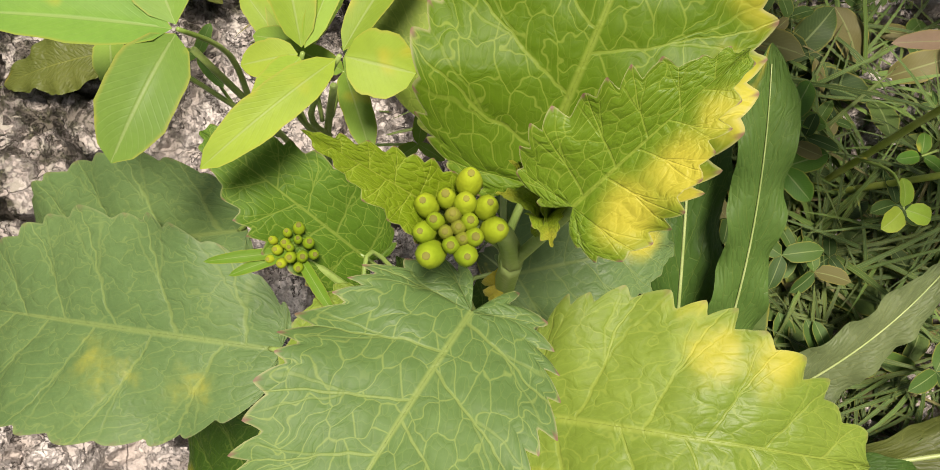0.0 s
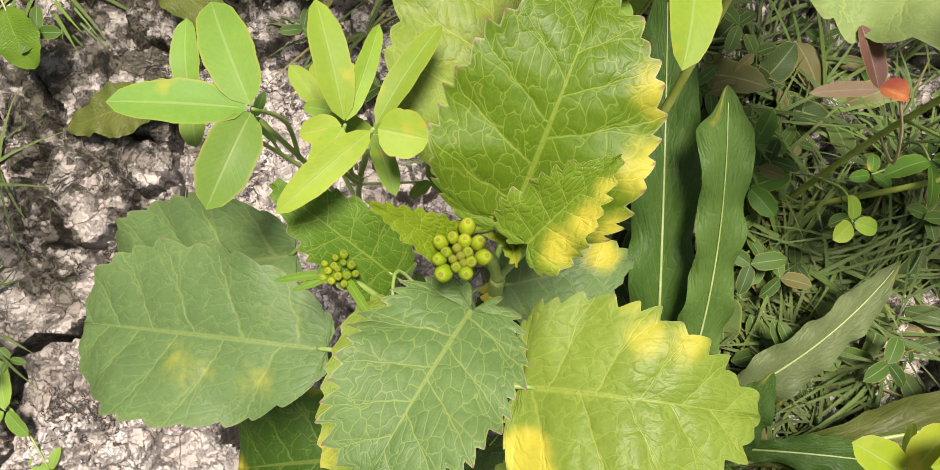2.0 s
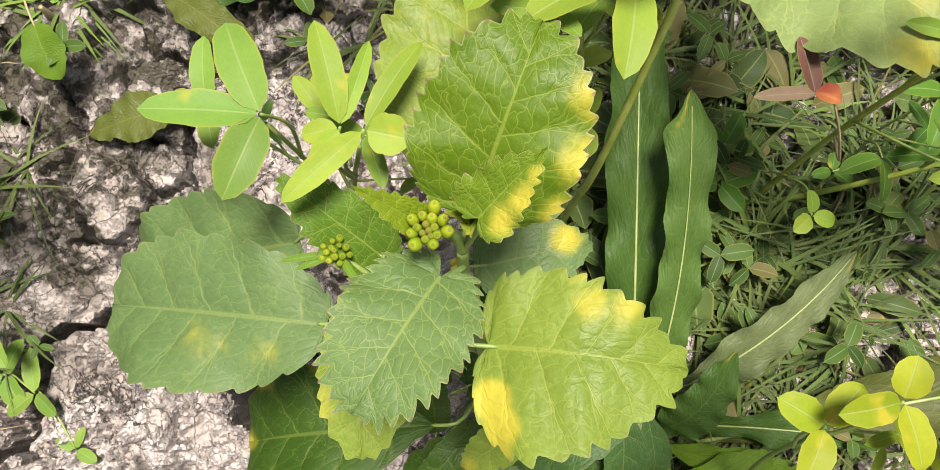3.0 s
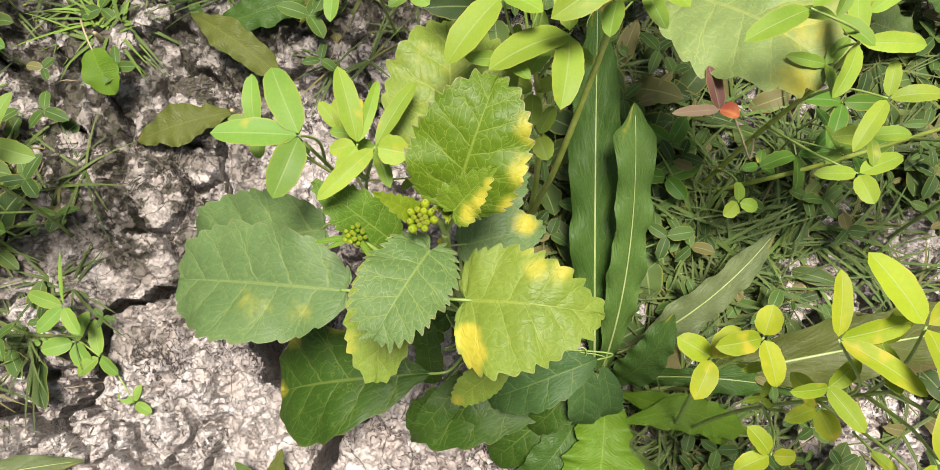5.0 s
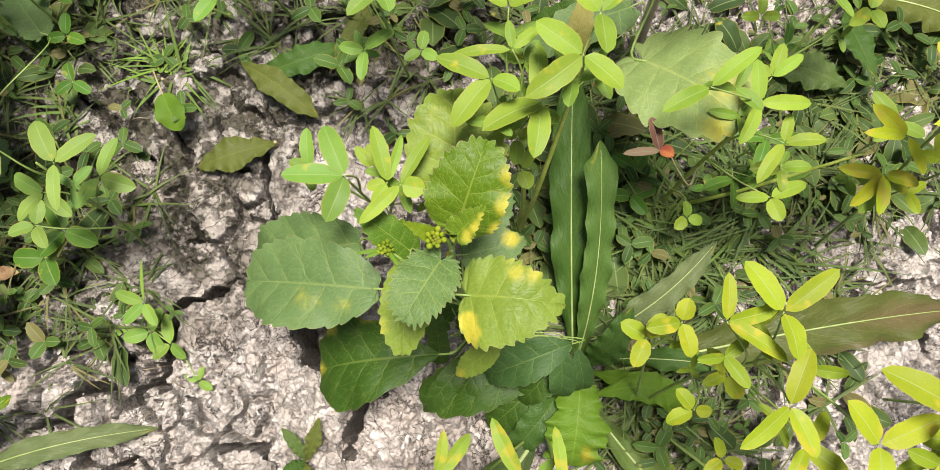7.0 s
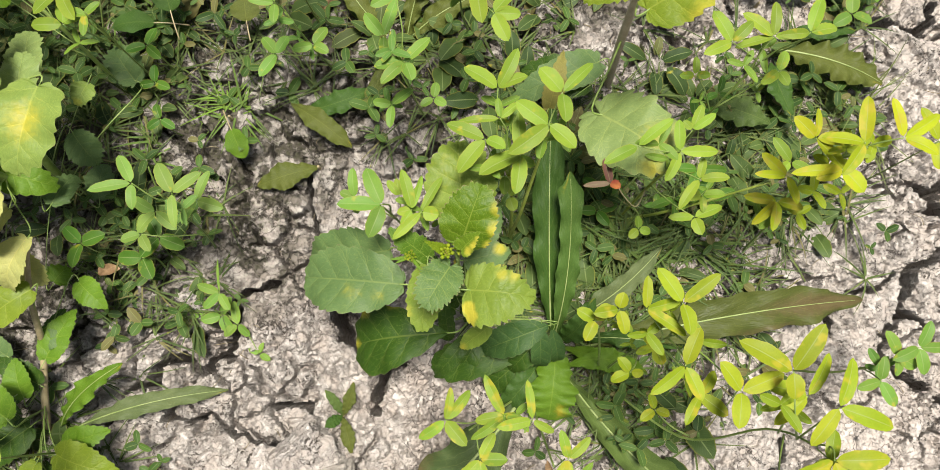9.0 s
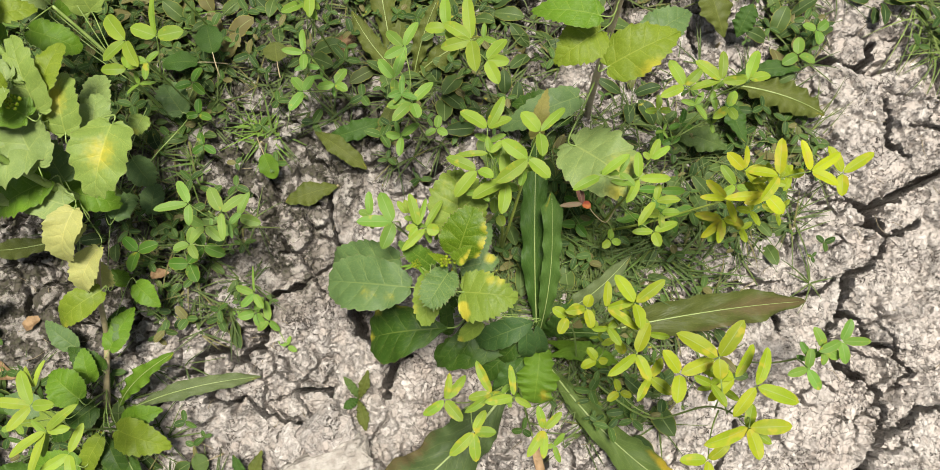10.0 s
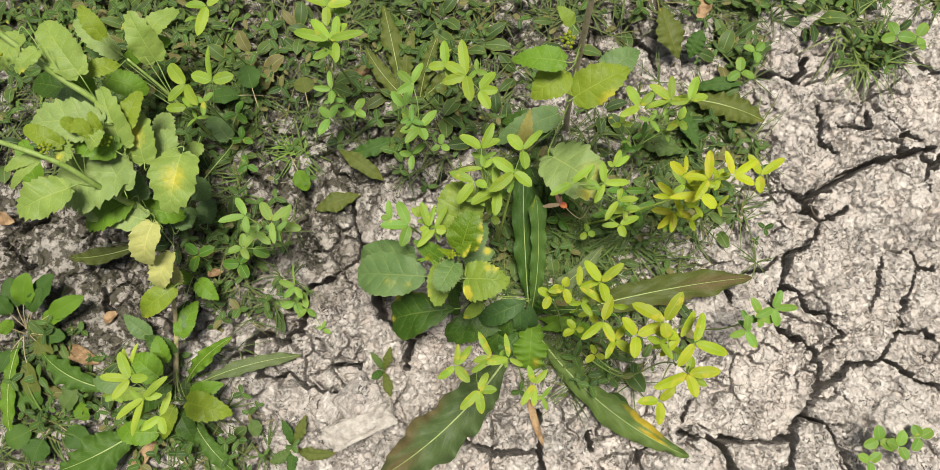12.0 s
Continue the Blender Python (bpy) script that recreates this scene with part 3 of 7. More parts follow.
def mustard_leaf(owner, base, tip, width, tint, roll=0.0, arch=0.1, fold=0.12, yellow=0.0, broad=0.36, label="", spots=None, bite=0.06, hold=True, lobe=0.07, drop=0.05,
                 form=None, sharp=1.0, teeth=11, droop=0.05, wave=0.05, pucker=0.014, uneven=(1.0, 1.0), tissue=None, lean=1.0):
    """A toothed, puckered, net-veined leaf on its stalk."""
    SEED[0] += 1
    rng = np.random.default_rng(SEED[0])
    length = float(np.linalg.norm(np.subtract(tip, base)))
    near = length > 0.055 or base[2] > 0.3
    nu, nv = (169, 23) if near else (85, 11)
    form = form or (0.5, min(1.0, max(0.38, 0.5 * (1 - broad) / broad)))
    folds = fold if isinstance(fold, tuple) else (fold, fold)
    pts, uv, flat, point = veined_blade(length, width, nu, nv, form, lobe, 7, bite, sharp, teeth, folds, arch, droop, wave, pucker, lean, uneven, rng)
    pts = pts @ set_blade(base, tip, roll) + np.asarray(base)
    ob = mesh_object("leaf", pts, grid_faces(nu, nv), tissue or MUSTARD, owner, uv, label, offset=owner.location)
    ob.color = (*tint, 1)
    if spots is None:
        spots = [(rng.uniform(0.3, 1), rng.uniform(-1, 1), 0.2 + 0.25 * yellow, 0.5 + 0.5 * yellow)] * (1 if yellow > 0 else 0)
    yellowing(ob, flat, spots)
    ob.data.attributes.new("tooth", "FLOAT", "POINT").data.foreach_set("value", point)
    if hold:
        petiole(owner, base, tip, 0.0003 + 0.009 * width, min(drop, base[2] * 0.3))
    return ob


def dock_leaf(owner, base, tip, width, tint, roll=0.0, arch=0.1, fold=0.18, yellow=0.0, label="", bend=None, spots=None, tissue=None, wave=0.13, blunt=False):
    """A long strap leaf with a wavy, nicked edge and a pale, raised midrib."""
    SEED[0] += 1
    rng = np.random.default_rng(SEED[0])
    length = float(np.linalg.norm(np.subtract(tip, base)))
    bend = rng.uniform(-0.07, 0.07) if bend is None else bend
    ph = rng.random(3) * 6.28

    def ragged(u):
        shape = np.clip(np.minimum(0.35 + 1.6 * u, (1 - u) * 9), 0, 1) ** 0.7 if blunt else strap(u)
        return shape * (1 + 0.10 * np.sin(u * 13 + ph[0]) + 0.06 * np.sin(u * 29 + ph[1]) + 0.03 * np.sin(u * 53 + ph[2]))

    long = length > 0.12
    bite = 0.028 if long else 0.02
    wave = wave if long else 0.06
    nu, nv = (141, 15) if long else (81, 11)
    pts, uv = blade_points(length, width * 1.08, nu, nv, ragged, teeth=13, bite=bite, fold=fold, arch=arch, wave=wave, waves=6.0, pucker=0.035, curl=-0.15, bend=bend, rng=rng)
    turn = set_blade(base, tip, roll + rng.uniform(-8, 8))
    ob = mesh_object("leaf", pts @ turn + np.asarray(base), grid_faces(nu, nv), tissue or DOCK, owner, uv, label, offset=owner.location)
    ob.color = (*tint, 1)
    if spots is None:
        spots = [(rng.uniform(0.6, 1), rng.choice((-0.8, 0.8)), 0.3, 0.4 + yellow)] if yellow > 0 else [(1.0, rng.choice((-0.6, 0.6)), 0.14, 0.7)]
    yellowing(ob, uv, spots)
    if not long:
        return ob
    t = np.linspace(0, 0.96, 13)
    line = np.stack([t * length, bend * length * 4 * t * (1 - t), 4 * arch * length * t * (1 - t) + 0.0006], -1) @ turn + np.asarray(base)
    v, f = tube(line, 0.024 * width + 0.0003, 0.0003, 6, 3)
    mesh_object("midrib", v, f, RIB, ob, offset=owner.location)
    return ob


def spoon_leaf(owner, base, tip, width, tint, arch=0.1, yellow=0.0):
    """A long-stalked leaf with an oval blade on its outer half."""
    SEED[0] += 1
    rng = np.random.default_rng(SEED[0])
    b, t = np.asarray(base, float), np.asarray(tip, float)
    length = float(np.linalg.norm(t - b))
    joint = b + (t - b) * 0.42 + np.array((0, 0, arch * length))
    pts, uv = blade_points(float(np.linalg.norm(t - joint)), width * 1.15, 33, 9, ovate(0.48), teeth=7, bite=0.02, fold=0.15, arch=0.1, wave=0.05, waves=2, pucker=0.015, rng=rng)
    ob = mesh_object("leaf", pts @ set_blade(joint, t, rng.uniform(-12, 12)) + joint, grid_faces(33, 9), DOCK, owner, uv, offset=owner.location)
    ob.color = (*tint, 1)
    yellowing(ob, uv, [(0.9, 0.5, 0.3, yellow)] if yellow else [])
    v, f = tube([b, 0.5 * (b + joint) + np.array((0, 0, 0.03 * length)), joint, joint + (t - joint) * 0.6 + np.array((0, 0, 0.001))], 0.0011, 0.0006, 5, 4)
    mesh_object("leaf_stalk", v, f, STEM_RED, owner, offset=owner.location)
    return ob


def leaflet_mesh(length, width, rng, bend):
    pts, uv = blade_points(length, width, 13, 7, oblong, fold=0.22, arch=bend, wave=0.02, waves=1.5, rng=rng)
    return pts, uv


CLOVER = {}


def sprig(owner, centre, *leaflets):
    """Leaflets (bearing, length, width) that meet at one point on a thin stalk."""
    tint, yellow, stalk = CLOVER[owner.name]
    SEED[0] += 1
    rng = np.random.default_rng(SEED[0])
    c = np.asarray(centre, float)
    for bearing, length, width in leaflets:
        a, rise = radians(bearing), rng.uniform(-0.18, 0.22)
        d = np.array((math.cos(a), math.sin(a), rise))
        pts, uv = leaflet_mesh(length, width, rng, rng.uniform(0.02, 0.1))
        start = c + d * 0.0012
        pts = pts @ set_blade(start, start + d, rng.uniform(-22, 22)) + start
        ob = mesh_object("leaflet", pts, grid_faces(13, 7), LEAFLET, owner, uv, offset=owner.location)
        k = rng.uniform(0.85, 1.18)
        ob.color = (tint[0] * k * rng.uniform(0.92, 1.1), tint[1] * k, tint[2] * k, yellow)
    foot = foothold(owner, c, min(0.06, c[2] * 0.4))
    if math.hypot(*(foot - c)[:2]) > 0.075:
        foot = np.array((c[0] + 0.012, c[1] - 0.008, soil_at(c[0] + 0.012, c[1] - 0.008) - 0.003))
    mid = 0.5 * (foot + c) + np.array((rng.uniform(-0.006, 0.006), rng.uniform(-0.006, 0.006), 0.1 * np.linalg.norm(c - foot)))
    v, f = tube([foot, mid, c], 0.0011, 0.0006, 5, 5)
    mesh_object("leaf_stalk", v, f, STEM_RED if stalk else STEM, owner, offset=owner.location)
    size = float(np.mean([q[1] for q in leaflets]))
    if c[2] > 0.1 and rng.random() < 0.7:
        # a smaller, younger leaf from lower on the same shoot
        low = 0.45 * foot + 0.55 * c + np.array((*rng.normal(0, 0.012, 2), 0.0))
        turn = rng.uniform(0, 360)
        for k in range(3):
            a = radians(turn + 115 * k + rng.uniform(-15, 15))
            d = np.array((math.cos(a), math.sin(a), rng.uniform(-0.1, 0.35)))
            pts, uv = leaflet_mesh(size * rng.uniform(0.5, 0.75), size * rng.uniform(0.2, 0.3), rng, 0.05)
            pts = pts @ set_blade(low, low + d, rng.uniform(-25, 25)) + low
            ob = mesh_object("leaflet", pts, grid_faces(13, 7), LEAFLET, owner, uv, offset=owner.location)
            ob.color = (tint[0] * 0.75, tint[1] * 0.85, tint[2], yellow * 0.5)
        v, f = tube([0.7 * foot + 0.3 * c, low], 0.0007, 0.0005, 5, 4)
        mesh_object("leaf_stalk", v, f, STEM_RED if stalk else STEM, owner, offset=owner.location)


def clover(name, base, stems, tint, yellow, label, red=False, thick=0.0016):
    ob = plant("clover_plant", base, label, "clover", "clover plants")
    CLOVER[ob.name] = (tint, yellow, red)
    for line in stems:
        stem(ob, [base, *line], thick, thick * 0.6, material=STEM_RED if red else STEM_LIME if thick > 0.002 else STEM)
    return ob


def bud(owner, place, r, tall=1.25, lean=(0, 0), tipped=0.87):
    """A closed flower bud: an egg of overlapping sepals with a blunt brownish tip."""
    nu, nv = 9, 12
    th = np.linspace(0, np.pi, nu)
    verts, uv = [], []
    for t in th:
        rr = r * math.sin(t) ** 0.85 * (1.0 + 0.2 * math.cos(t))
        for k in range(nv):
            a = 2 * np.pi * k / nv
            q = rr * (1 + 0.10 * (abs(math.cos(2 * a)) - 0.6))
            h = -r * tall * math.cos(t)
            verts.append((q * math.cos(a) + lean[0] * h, q * math.sin(a) + lean[1] * h, h))
    faces = [(i * nv + k, i * nv + (k + 1) % nv, (i + 1) * nv + (k + 1) % nv, (i + 1) * nv + k) for i in range(nu - 1) for k in range(nv)]
    ob = mesh_object("flower_bud", np.array(verts) + np.asarray(place), faces, BUD_BROWN if r < 0.00118 and place[2] > 0.36 else BUD, owner, offset=owner.location)
    cap = []
    for t in np.linspace(tipped * np.pi, np.pi, 4):
        for k in range(8):
            a = 2 * np.pi * k / 8
            q, h = r * 1.03 * math.sin(t) ** 0.85, -r * (tall + 0.03) * math.cos(t)
            cap.append((q * math.cos(a) + lean[0] * h, q * math.sin(a) + lean[1] * h, h))
    capf = [(i * 8 + k, i * 8 + (k + 1) % 8, (i + 1) * 8 + (k + 1) % 8, (i + 1) * 8 + k) for i in range(3) for k in range(8)]
    mesh_object("bud_tip", np.array(cap) + np.asarray(place), capf, BUD_TIP, ob, offset=owner.location)
    return ob


# ---- ground ----
def fbm(x, y, size, seed, octaves=4, gain=0.5):
    """Smooth value noise of a few octaves, about -1 to 1."""
    out, amp, total = np.zeros_like(x), 1.0, 0.0
    for o in range(octaves):
        table = np.random.default_rng(seed + o).random((64, 64)) * 2 - 1
        fx, fy = x / size * 2 ** o + 17.3 * o, y / size * 2 ** o + 9.1 * o
        ix, iy = np.floor(fx).astype(int), np.floor(fy).astype(int)
        tx, ty = fx - ix, fy - iy
        tx, ty = tx * tx * (3 - 2 * tx), ty * ty * (3 - 2 * ty)
        a, b = table[ix % 64, iy % 64], table[(ix + 1) % 64, iy % 64]
        c, d = table[ix % 64, (iy + 1) % 64], table[(ix + 1) % 64, (iy + 1) % 64]
        out += amp * ((a * (1 - tx) + b * tx) * (1 - ty) + (c * (1 - tx) + d * tx) * ty)
        total += amp
        amp *= gain
    return out / total * 1.6


# main cracks: width at the lip, then their bends
CRACKS = (
    (0.009, ((0.669, 0.250), (0.686, 0.230), (0.717, 0.201), (0.759, 0.225), (0.797, 0.250), (0.850, 0.274), (0.902, 0.285), (0.936, 0.292), (0.980, 0.297))),
    (0.007, ((0.717, 0.201), (0.745, 0.159), (0.739, 0.134), (0.698, 0.104), (0.672, 0.090), (0.669, 0.054), (0.664, 0.033), (0.699, 0.028), (0.704, -0.004), (0.738, -0.022))),
    (0.006, ((0.802, 0.183), (0.775, 0.162), (0.745, 0.159))),
    (0.01, ((0.631, 0.470), (0.652, 0.450), (0.689, 0.449), (0.725, 0.448), (0.743, 0.483))),
    (0.004, ((0.757, 0.382), (0.765, 0.314), (0.780, 0.290))),
    (0.005, ((0.791, 0.351), (0.825, 0.340), (0.853, 0.341))),
    (0.006, ((0.957, 0.317), (0.920, 0.322), (0.902, 0.285))),
    (0.007, ((0.950, 0.213), (0.973, 0.264), (1.005, 0.290))),
    (0.008, ((0.651, -0.042), (0.678, -0.059), (0.709, -0.074), (0.721, -0.096), (0.714, -0.137), (0.704, -0.172), (0.681, -0.203), (0.662, -0.218), (0.655, -0.266), (0.644, -0.305))),
    (0.007, ((0.706, -0.151), (0.753, -0.135), (0.772, -0.115), (0.830, -0.106), (0.863, -0.123), (0.897, -0.138), (0.934, -0.154))),
    (0.005, ((0.830, -0.106), (0.843, -0.074), (0.877, -0.051), (0.919, -0.055), (0.943, -0.066))),
    (0.004, ((0.854, 0.086), (0.846, 0.035), (0.824, -0.014))),
    (0.004, ((0.914, 0.106), (0.916, 0.056), (0.886, -0.001), (0.885, -0.037))),
    (0.006, ((0.681, -0.203), (0.714, -0.220), (0.745, -0.262), (0.762, -0.307))),
    (0.008, ((0.448, -0.227), (0.482, -0.239), (0.524, -0.246), (0.566, -0.244), (0.628, -0.249), (0.657, -0.239))),
    (0.008, ((0.524, -0.246), (0.542, -0.284), (0.554, -0.313))),
    (0.006, ((0.457, -0.201), (0.465, -0.180), (0.489, -0.139))),
    (0.008, ((0.063, -0.238), (0.111, -0.260), (0.154, -0.258), (0.191, -0.262), (0.194, -0.294))),
    (0.005, ((0.191, -0.186), (0.191, -0.262))),
    (0.006, ((0.281, -0.223), (0.289, -0.258))),
    (0.005, ((0.368, -0.280), (0.384, -0.254))),
    (0.007, ((0.556, 0.014), (0.543, 0.050))),
    (0.005, ((0.587, 0.067), (0.639, 0.076), (0.656, 0.091))),
    (0.017, ((-0.241, 0.002), (-0.262, -0.029), (-0.284, -0.040), (-0.313, -0.025), (-0.337, -0.034), (-0.347, -0.055))),
    (0.010, ((-0.241, 0.002), (-0.241, 0.049), (-0.205, 0.066), (-0.191, 0.076))),
    (0.012, ((-0.137, 0.132), (-0.109, 0.067), (-0.109, 0.034), (-0.091, 0.002), (-0.063, -0.028), (-0.038, -0.038), (-0.045, -0.070), (-0.057, -0.098))),
    (0.006, ((-0.038, -0.038), (-0.017, -0.035))),
    (0.005, ((-0.326, -0.105), (-0.301, -0.116), (-0.273, -0.107), (-0.237, -0.128))),
    (0.004, ((-0.347, -0.055), (-0.328, -0.081), (-0.326, -0.105))),
    (0.005, ((-0.192, -0.088), (-0.142, -0.092), (-0.135, -0.113))),
    (0.009, ((-0.821, 0.157), (-0.776, 0.112), (-0.762, 0.104))),
    (0.008, ((-0.623, 0.058), (-0.607, 0.028))),
    (0.006, ((0.007, -0.240), (0.043, -0.235), (0.063, -0.238))),
    (0.005, ((-0.148, 0.233), (-0.148, 0.174), (-0.137, 0.132))),
    (0.008, ((-0.002, 0.238), (0.022, 0.259))),
    (0.007, ((-0.779, 0.183), (-0.722, 0.211))),
    (0.005, ((-0.353, -0.235), (-0.346, -0.194))),
    (0.006, ((0.113, 0.586), (0.150, 0.552), (0.156, 0.506))),
    (0.006, ((0.958, 0.484), (0.970, 0.454), (0.995, 0.446))),
    (0.003, ((0.738, -0.022), (0.767, -0.058), (0.721, -0.096))),
    (0.004, ((0.664, 0.033), (0.637, -0.010), (0.651, -0.042))),
    (0.004, ((0.956, 0.060), (0.925, 0.072), (0.916, 0.056))),
    (0.003, ((-0.237, -0.128), (-0.183, -0.145), (-0.150, -0.135))),
    (0.004, ((-0.347, -0.055), (-0.384, -0.074), (-0.406, -0.118))),
    (0.007, ((0.566, 0.589), (0.579, 0.557), (0.569, 0.526), (0.596, 0.478), (0.632, 0.462))),
    (0.005, ((0.854, 0.371), (0.858, 0.334))),
    (0.006, ((0.959, 0.461), (0.998, 0.444), (1.038, 0.436))),
    (0.006, ((0.949, 0.286), (0.979, 0.255))),
    (0.006, ((0.384, 0.562), (0.440, 0.498), (0.453, 0.467))),
)


def ease(a):
    a = np.clip(a, 0, 1)
    return a * a * (3 - 2 * a)


NX, NY, CELL, X0, Y0 = 1050, 640, 0.002, -0.95, -0.42


def ground_height(x, y):
    """Height of the clay and how deep it is broken, at arrays of places."""
    wx = x + 0.0075 * fbm(x, y, 0.04, 11, 4, 0.65)
    wy = y + 0.0075 * fbm(x, y, 0.04, 31, 4, 0.65)
    wx, wy = wx + 0.0028 * fbm(x, y, 0.011, 15, 3, 0.6), wy + 0.0028 * fbm(x, y, 0.011, 35, 3, 0.6)
    rough = fbm(x, y, 0.03, 51, 3)
    cut = np.zeros_like(x)
    near = np.full_like(x, 9.0)
    for width, bends in CRACKS:
        for (ax, ay), (bx, by) in zip(bends[:-1], bends[1:]):
            m = (wx > min(ax, bx) - 0.06) & (wx < max(ax, bx) + 0.06) & (wy > min(ay, by) - 0.06) & (wy < max(ay, by) + 0.06)
            if not m.any():
                continue
            dx, dy = bx - ax, by - ay
            t = np.clip(((wx[m] - ax) * dx + (wy[m] - ay) * dy) / (dx * dx + dy * dy), 0, 1)
            d = np.hypot(wx[m] - ax - t * dx, wy[m] - ay - t * dy)
            w = np.maximum(0.0024, min(width, 0.0125) * (0.58 + 0.42 * rough[m]))
            cut[m] = np.maximum(cut[m], 0.15 * ease((1.15 - d / w) * 3.6))
            near[m] = np.minimum(near[m], d)
    # finer cracks between lumps
    rng = np.random.default_rng(5)
    d1, d2 = np.full_like(x, 9.0), np.full_like(x, 9.0)
    x0, y0 = x[0, 0], y[0, 0]
    for sx, sy in zip(rng.uniform(-1.05, 1.25, 1900), rng.uniform(-0.65, 1.1, 1900)):
        m = np.s_[max(0, int((sx - 0.16 - x0) / CELL)):max(0, int((sx + 0.16 - x0) / CELL)), max(0, int((sy - 0.16 - y0) / CELL)):max(0, int((sy + 0.16 - y0) / CELL))]
        d = np.hypot(wx[m] - sx, wy[m] - sy)
        a, b = d1[m], d2[m]
        d2[m] = np.where(d < a, a, np.minimum(b, d))
        d1[m] = np.minimum(a, d)
    hair = np.clip(d2 - d1, 0, 1)
    fine = 0.022 * ease(2 * (1.4 - hair / (0.0032 * (1 + 0.4 * rough) * (1 - 0.35 * np.clip((x - 0.25) / 0.3, 0, 1))))) * ease(0.35 - 0.5 * np.clip((x - 0.25) / 0.3, 0, 1) + 2.6 * fbm(x, y, 0.09, 71, 3))
    pit = 0.007 * ease(-1.5 + 7 * fbm(x, y, 0.022, 261, 4, 0.6)) * ease(0.4 + 2 * fbm(x, y, 0.12, 281, 2))
    lift = 0.012 * fbm(x, y, 0.3, 91, 3) + 0.005 * fbm(x, y, 0.05, 95, 3) + 0.0020 * fbm(x, y, 0.014, 98, 4, 0.65)
    lift += 0.008 * ease(0.5 + 12 * fbm(x, y, 0.07, 201, 5, 0.6)) + 0.006 * ease(0.3 + 12 * fbm(x, y, 0.04, 221, 5, 0.62)) + 0.003 * ease(0.3 + 6 * fbm(x, y, 0.02, 241, 4, 0.65))
    lip = -0.010 * np.exp(-near / 0.012) - 0.012 * np.exp(-near / 0.04) - 0.003 * np.exp(-hair / 0.008)
    return lift + lip - np.maximum(cut, fine) - pit, np.maximum(cut, fine * 0.25)


ax = X0 + CELL * np.arange(NX)
ay = Y0 + CELL * np.arange(NY)
GX, GY = np.meshgrid(ax, ay, indexing="ij")
GZ, GCUT = ground_height(GX, GY)


def soil_at(x, y):
    i, j = int((x - X0) / CELL), int((y - Y0) / CELL)
    return float(GZ[min(max(i, 0), NX - 1), min(max(j, 0), NY - 1)])


def top_at(x, y, reach):
    return max(soil_at(x + reach * a, y + reach * b) for a in (-1, -0.5, 0, 0.5, 1) for b in (-1, 0, 1))


def build_ground():
    """Clay plates as pieces of their own over the crack floors; the open field round them runs to the horizon."""
    ground = new("ground")
    tagged(ground, "pale grey dried clay ground split by deep branching cracks", "ground", kind="structure")
    verts = np.stack([GX, GY, GZ], -1).reshape(-1, 3)
    quads = grid_faces(NX, NY)
    deep = GCUT.reshape(-1)[quads].max(1) > 0.012
    shape = (NX - 1, NY - 1)
    label = np.where(deep.reshape(shape), 0, -1)
    count, sizes = 0, []
    for i0 in range(0, NX - 1, 6):
        for j0 in range(0, NY - 1, 6):
            if label[i0, j0] != -1:
                continue
            count += 1
            label[i0, j0] = count
            todo, size = [(i0, j0)], 0
            while todo:
                i, j = todo.pop()
                size += 1
                for a, b in ((i + 1, j), (i - 1, j), (i, j + 1), (i, j - 1)):
                    if 0 <= a < NX - 1 and 0 <= b < NY - 1 and label[a, b] == -1:
                        label[a, b] = count
                        todo.append((a, b))
            sizes.append(size)
    flat = label.reshape(-1)
    small = {k + 1 for k, s in enumerate(sizes) if s < 350}
    rest = (flat <= 0) | np.isin(flat, list(small))

    def piece(mask, name, parent):
        q = quads[mask]
        used, inverse = np.unique(q, return_inverse=True)
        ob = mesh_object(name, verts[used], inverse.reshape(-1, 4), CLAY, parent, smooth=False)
        z = verts[q][:, :, 2]
        ob.data.polygons.foreach_set("use_smooth", z.max(1) - z.min(1) < 0.004)
        return ob

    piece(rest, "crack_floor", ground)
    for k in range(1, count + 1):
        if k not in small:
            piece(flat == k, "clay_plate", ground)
    # the field beyond, in one sheet with a hole for the plates
    x0, x1, y0, y1 = ax[0], ax[-1], ay[0], ay[-1]
    v, f, n = [], [], 48
    for ring, grow in enumerate((0.0, 0.15, 0.5, 1.5, 5, 20, 100, 600)):
        for k in range(4 * n):
            s, t = divmod(k, n)
            t /= n
            px, py = ((x0 + (x1 - x0) * t, y0), (x1, y0 + (y1 - y0) * t), (x1 - (x1 - x0) * t, y1), (x0, y1 - (y1 - y0) * t))[s]
            cx, cy = (x0 + x1) / 2, (y0 + y1) / 2
            k2 = 1 + grow
            v.append((cx + (px - cx) * k2, cy + (py - cy) * k2, soil_at(px, py) if ring == 0 else -0.01))
    for r in range(7):
        for k in range(4 * n):
            a, b = r * 4 * n + k, r * 4 * n + (k + 1) % (4 * n)
            f.append((a, a + 4 * n, b + 4 * n, b))
    mesh_object("field", v, f, CLAY, ground)
    return ground


build_ground()

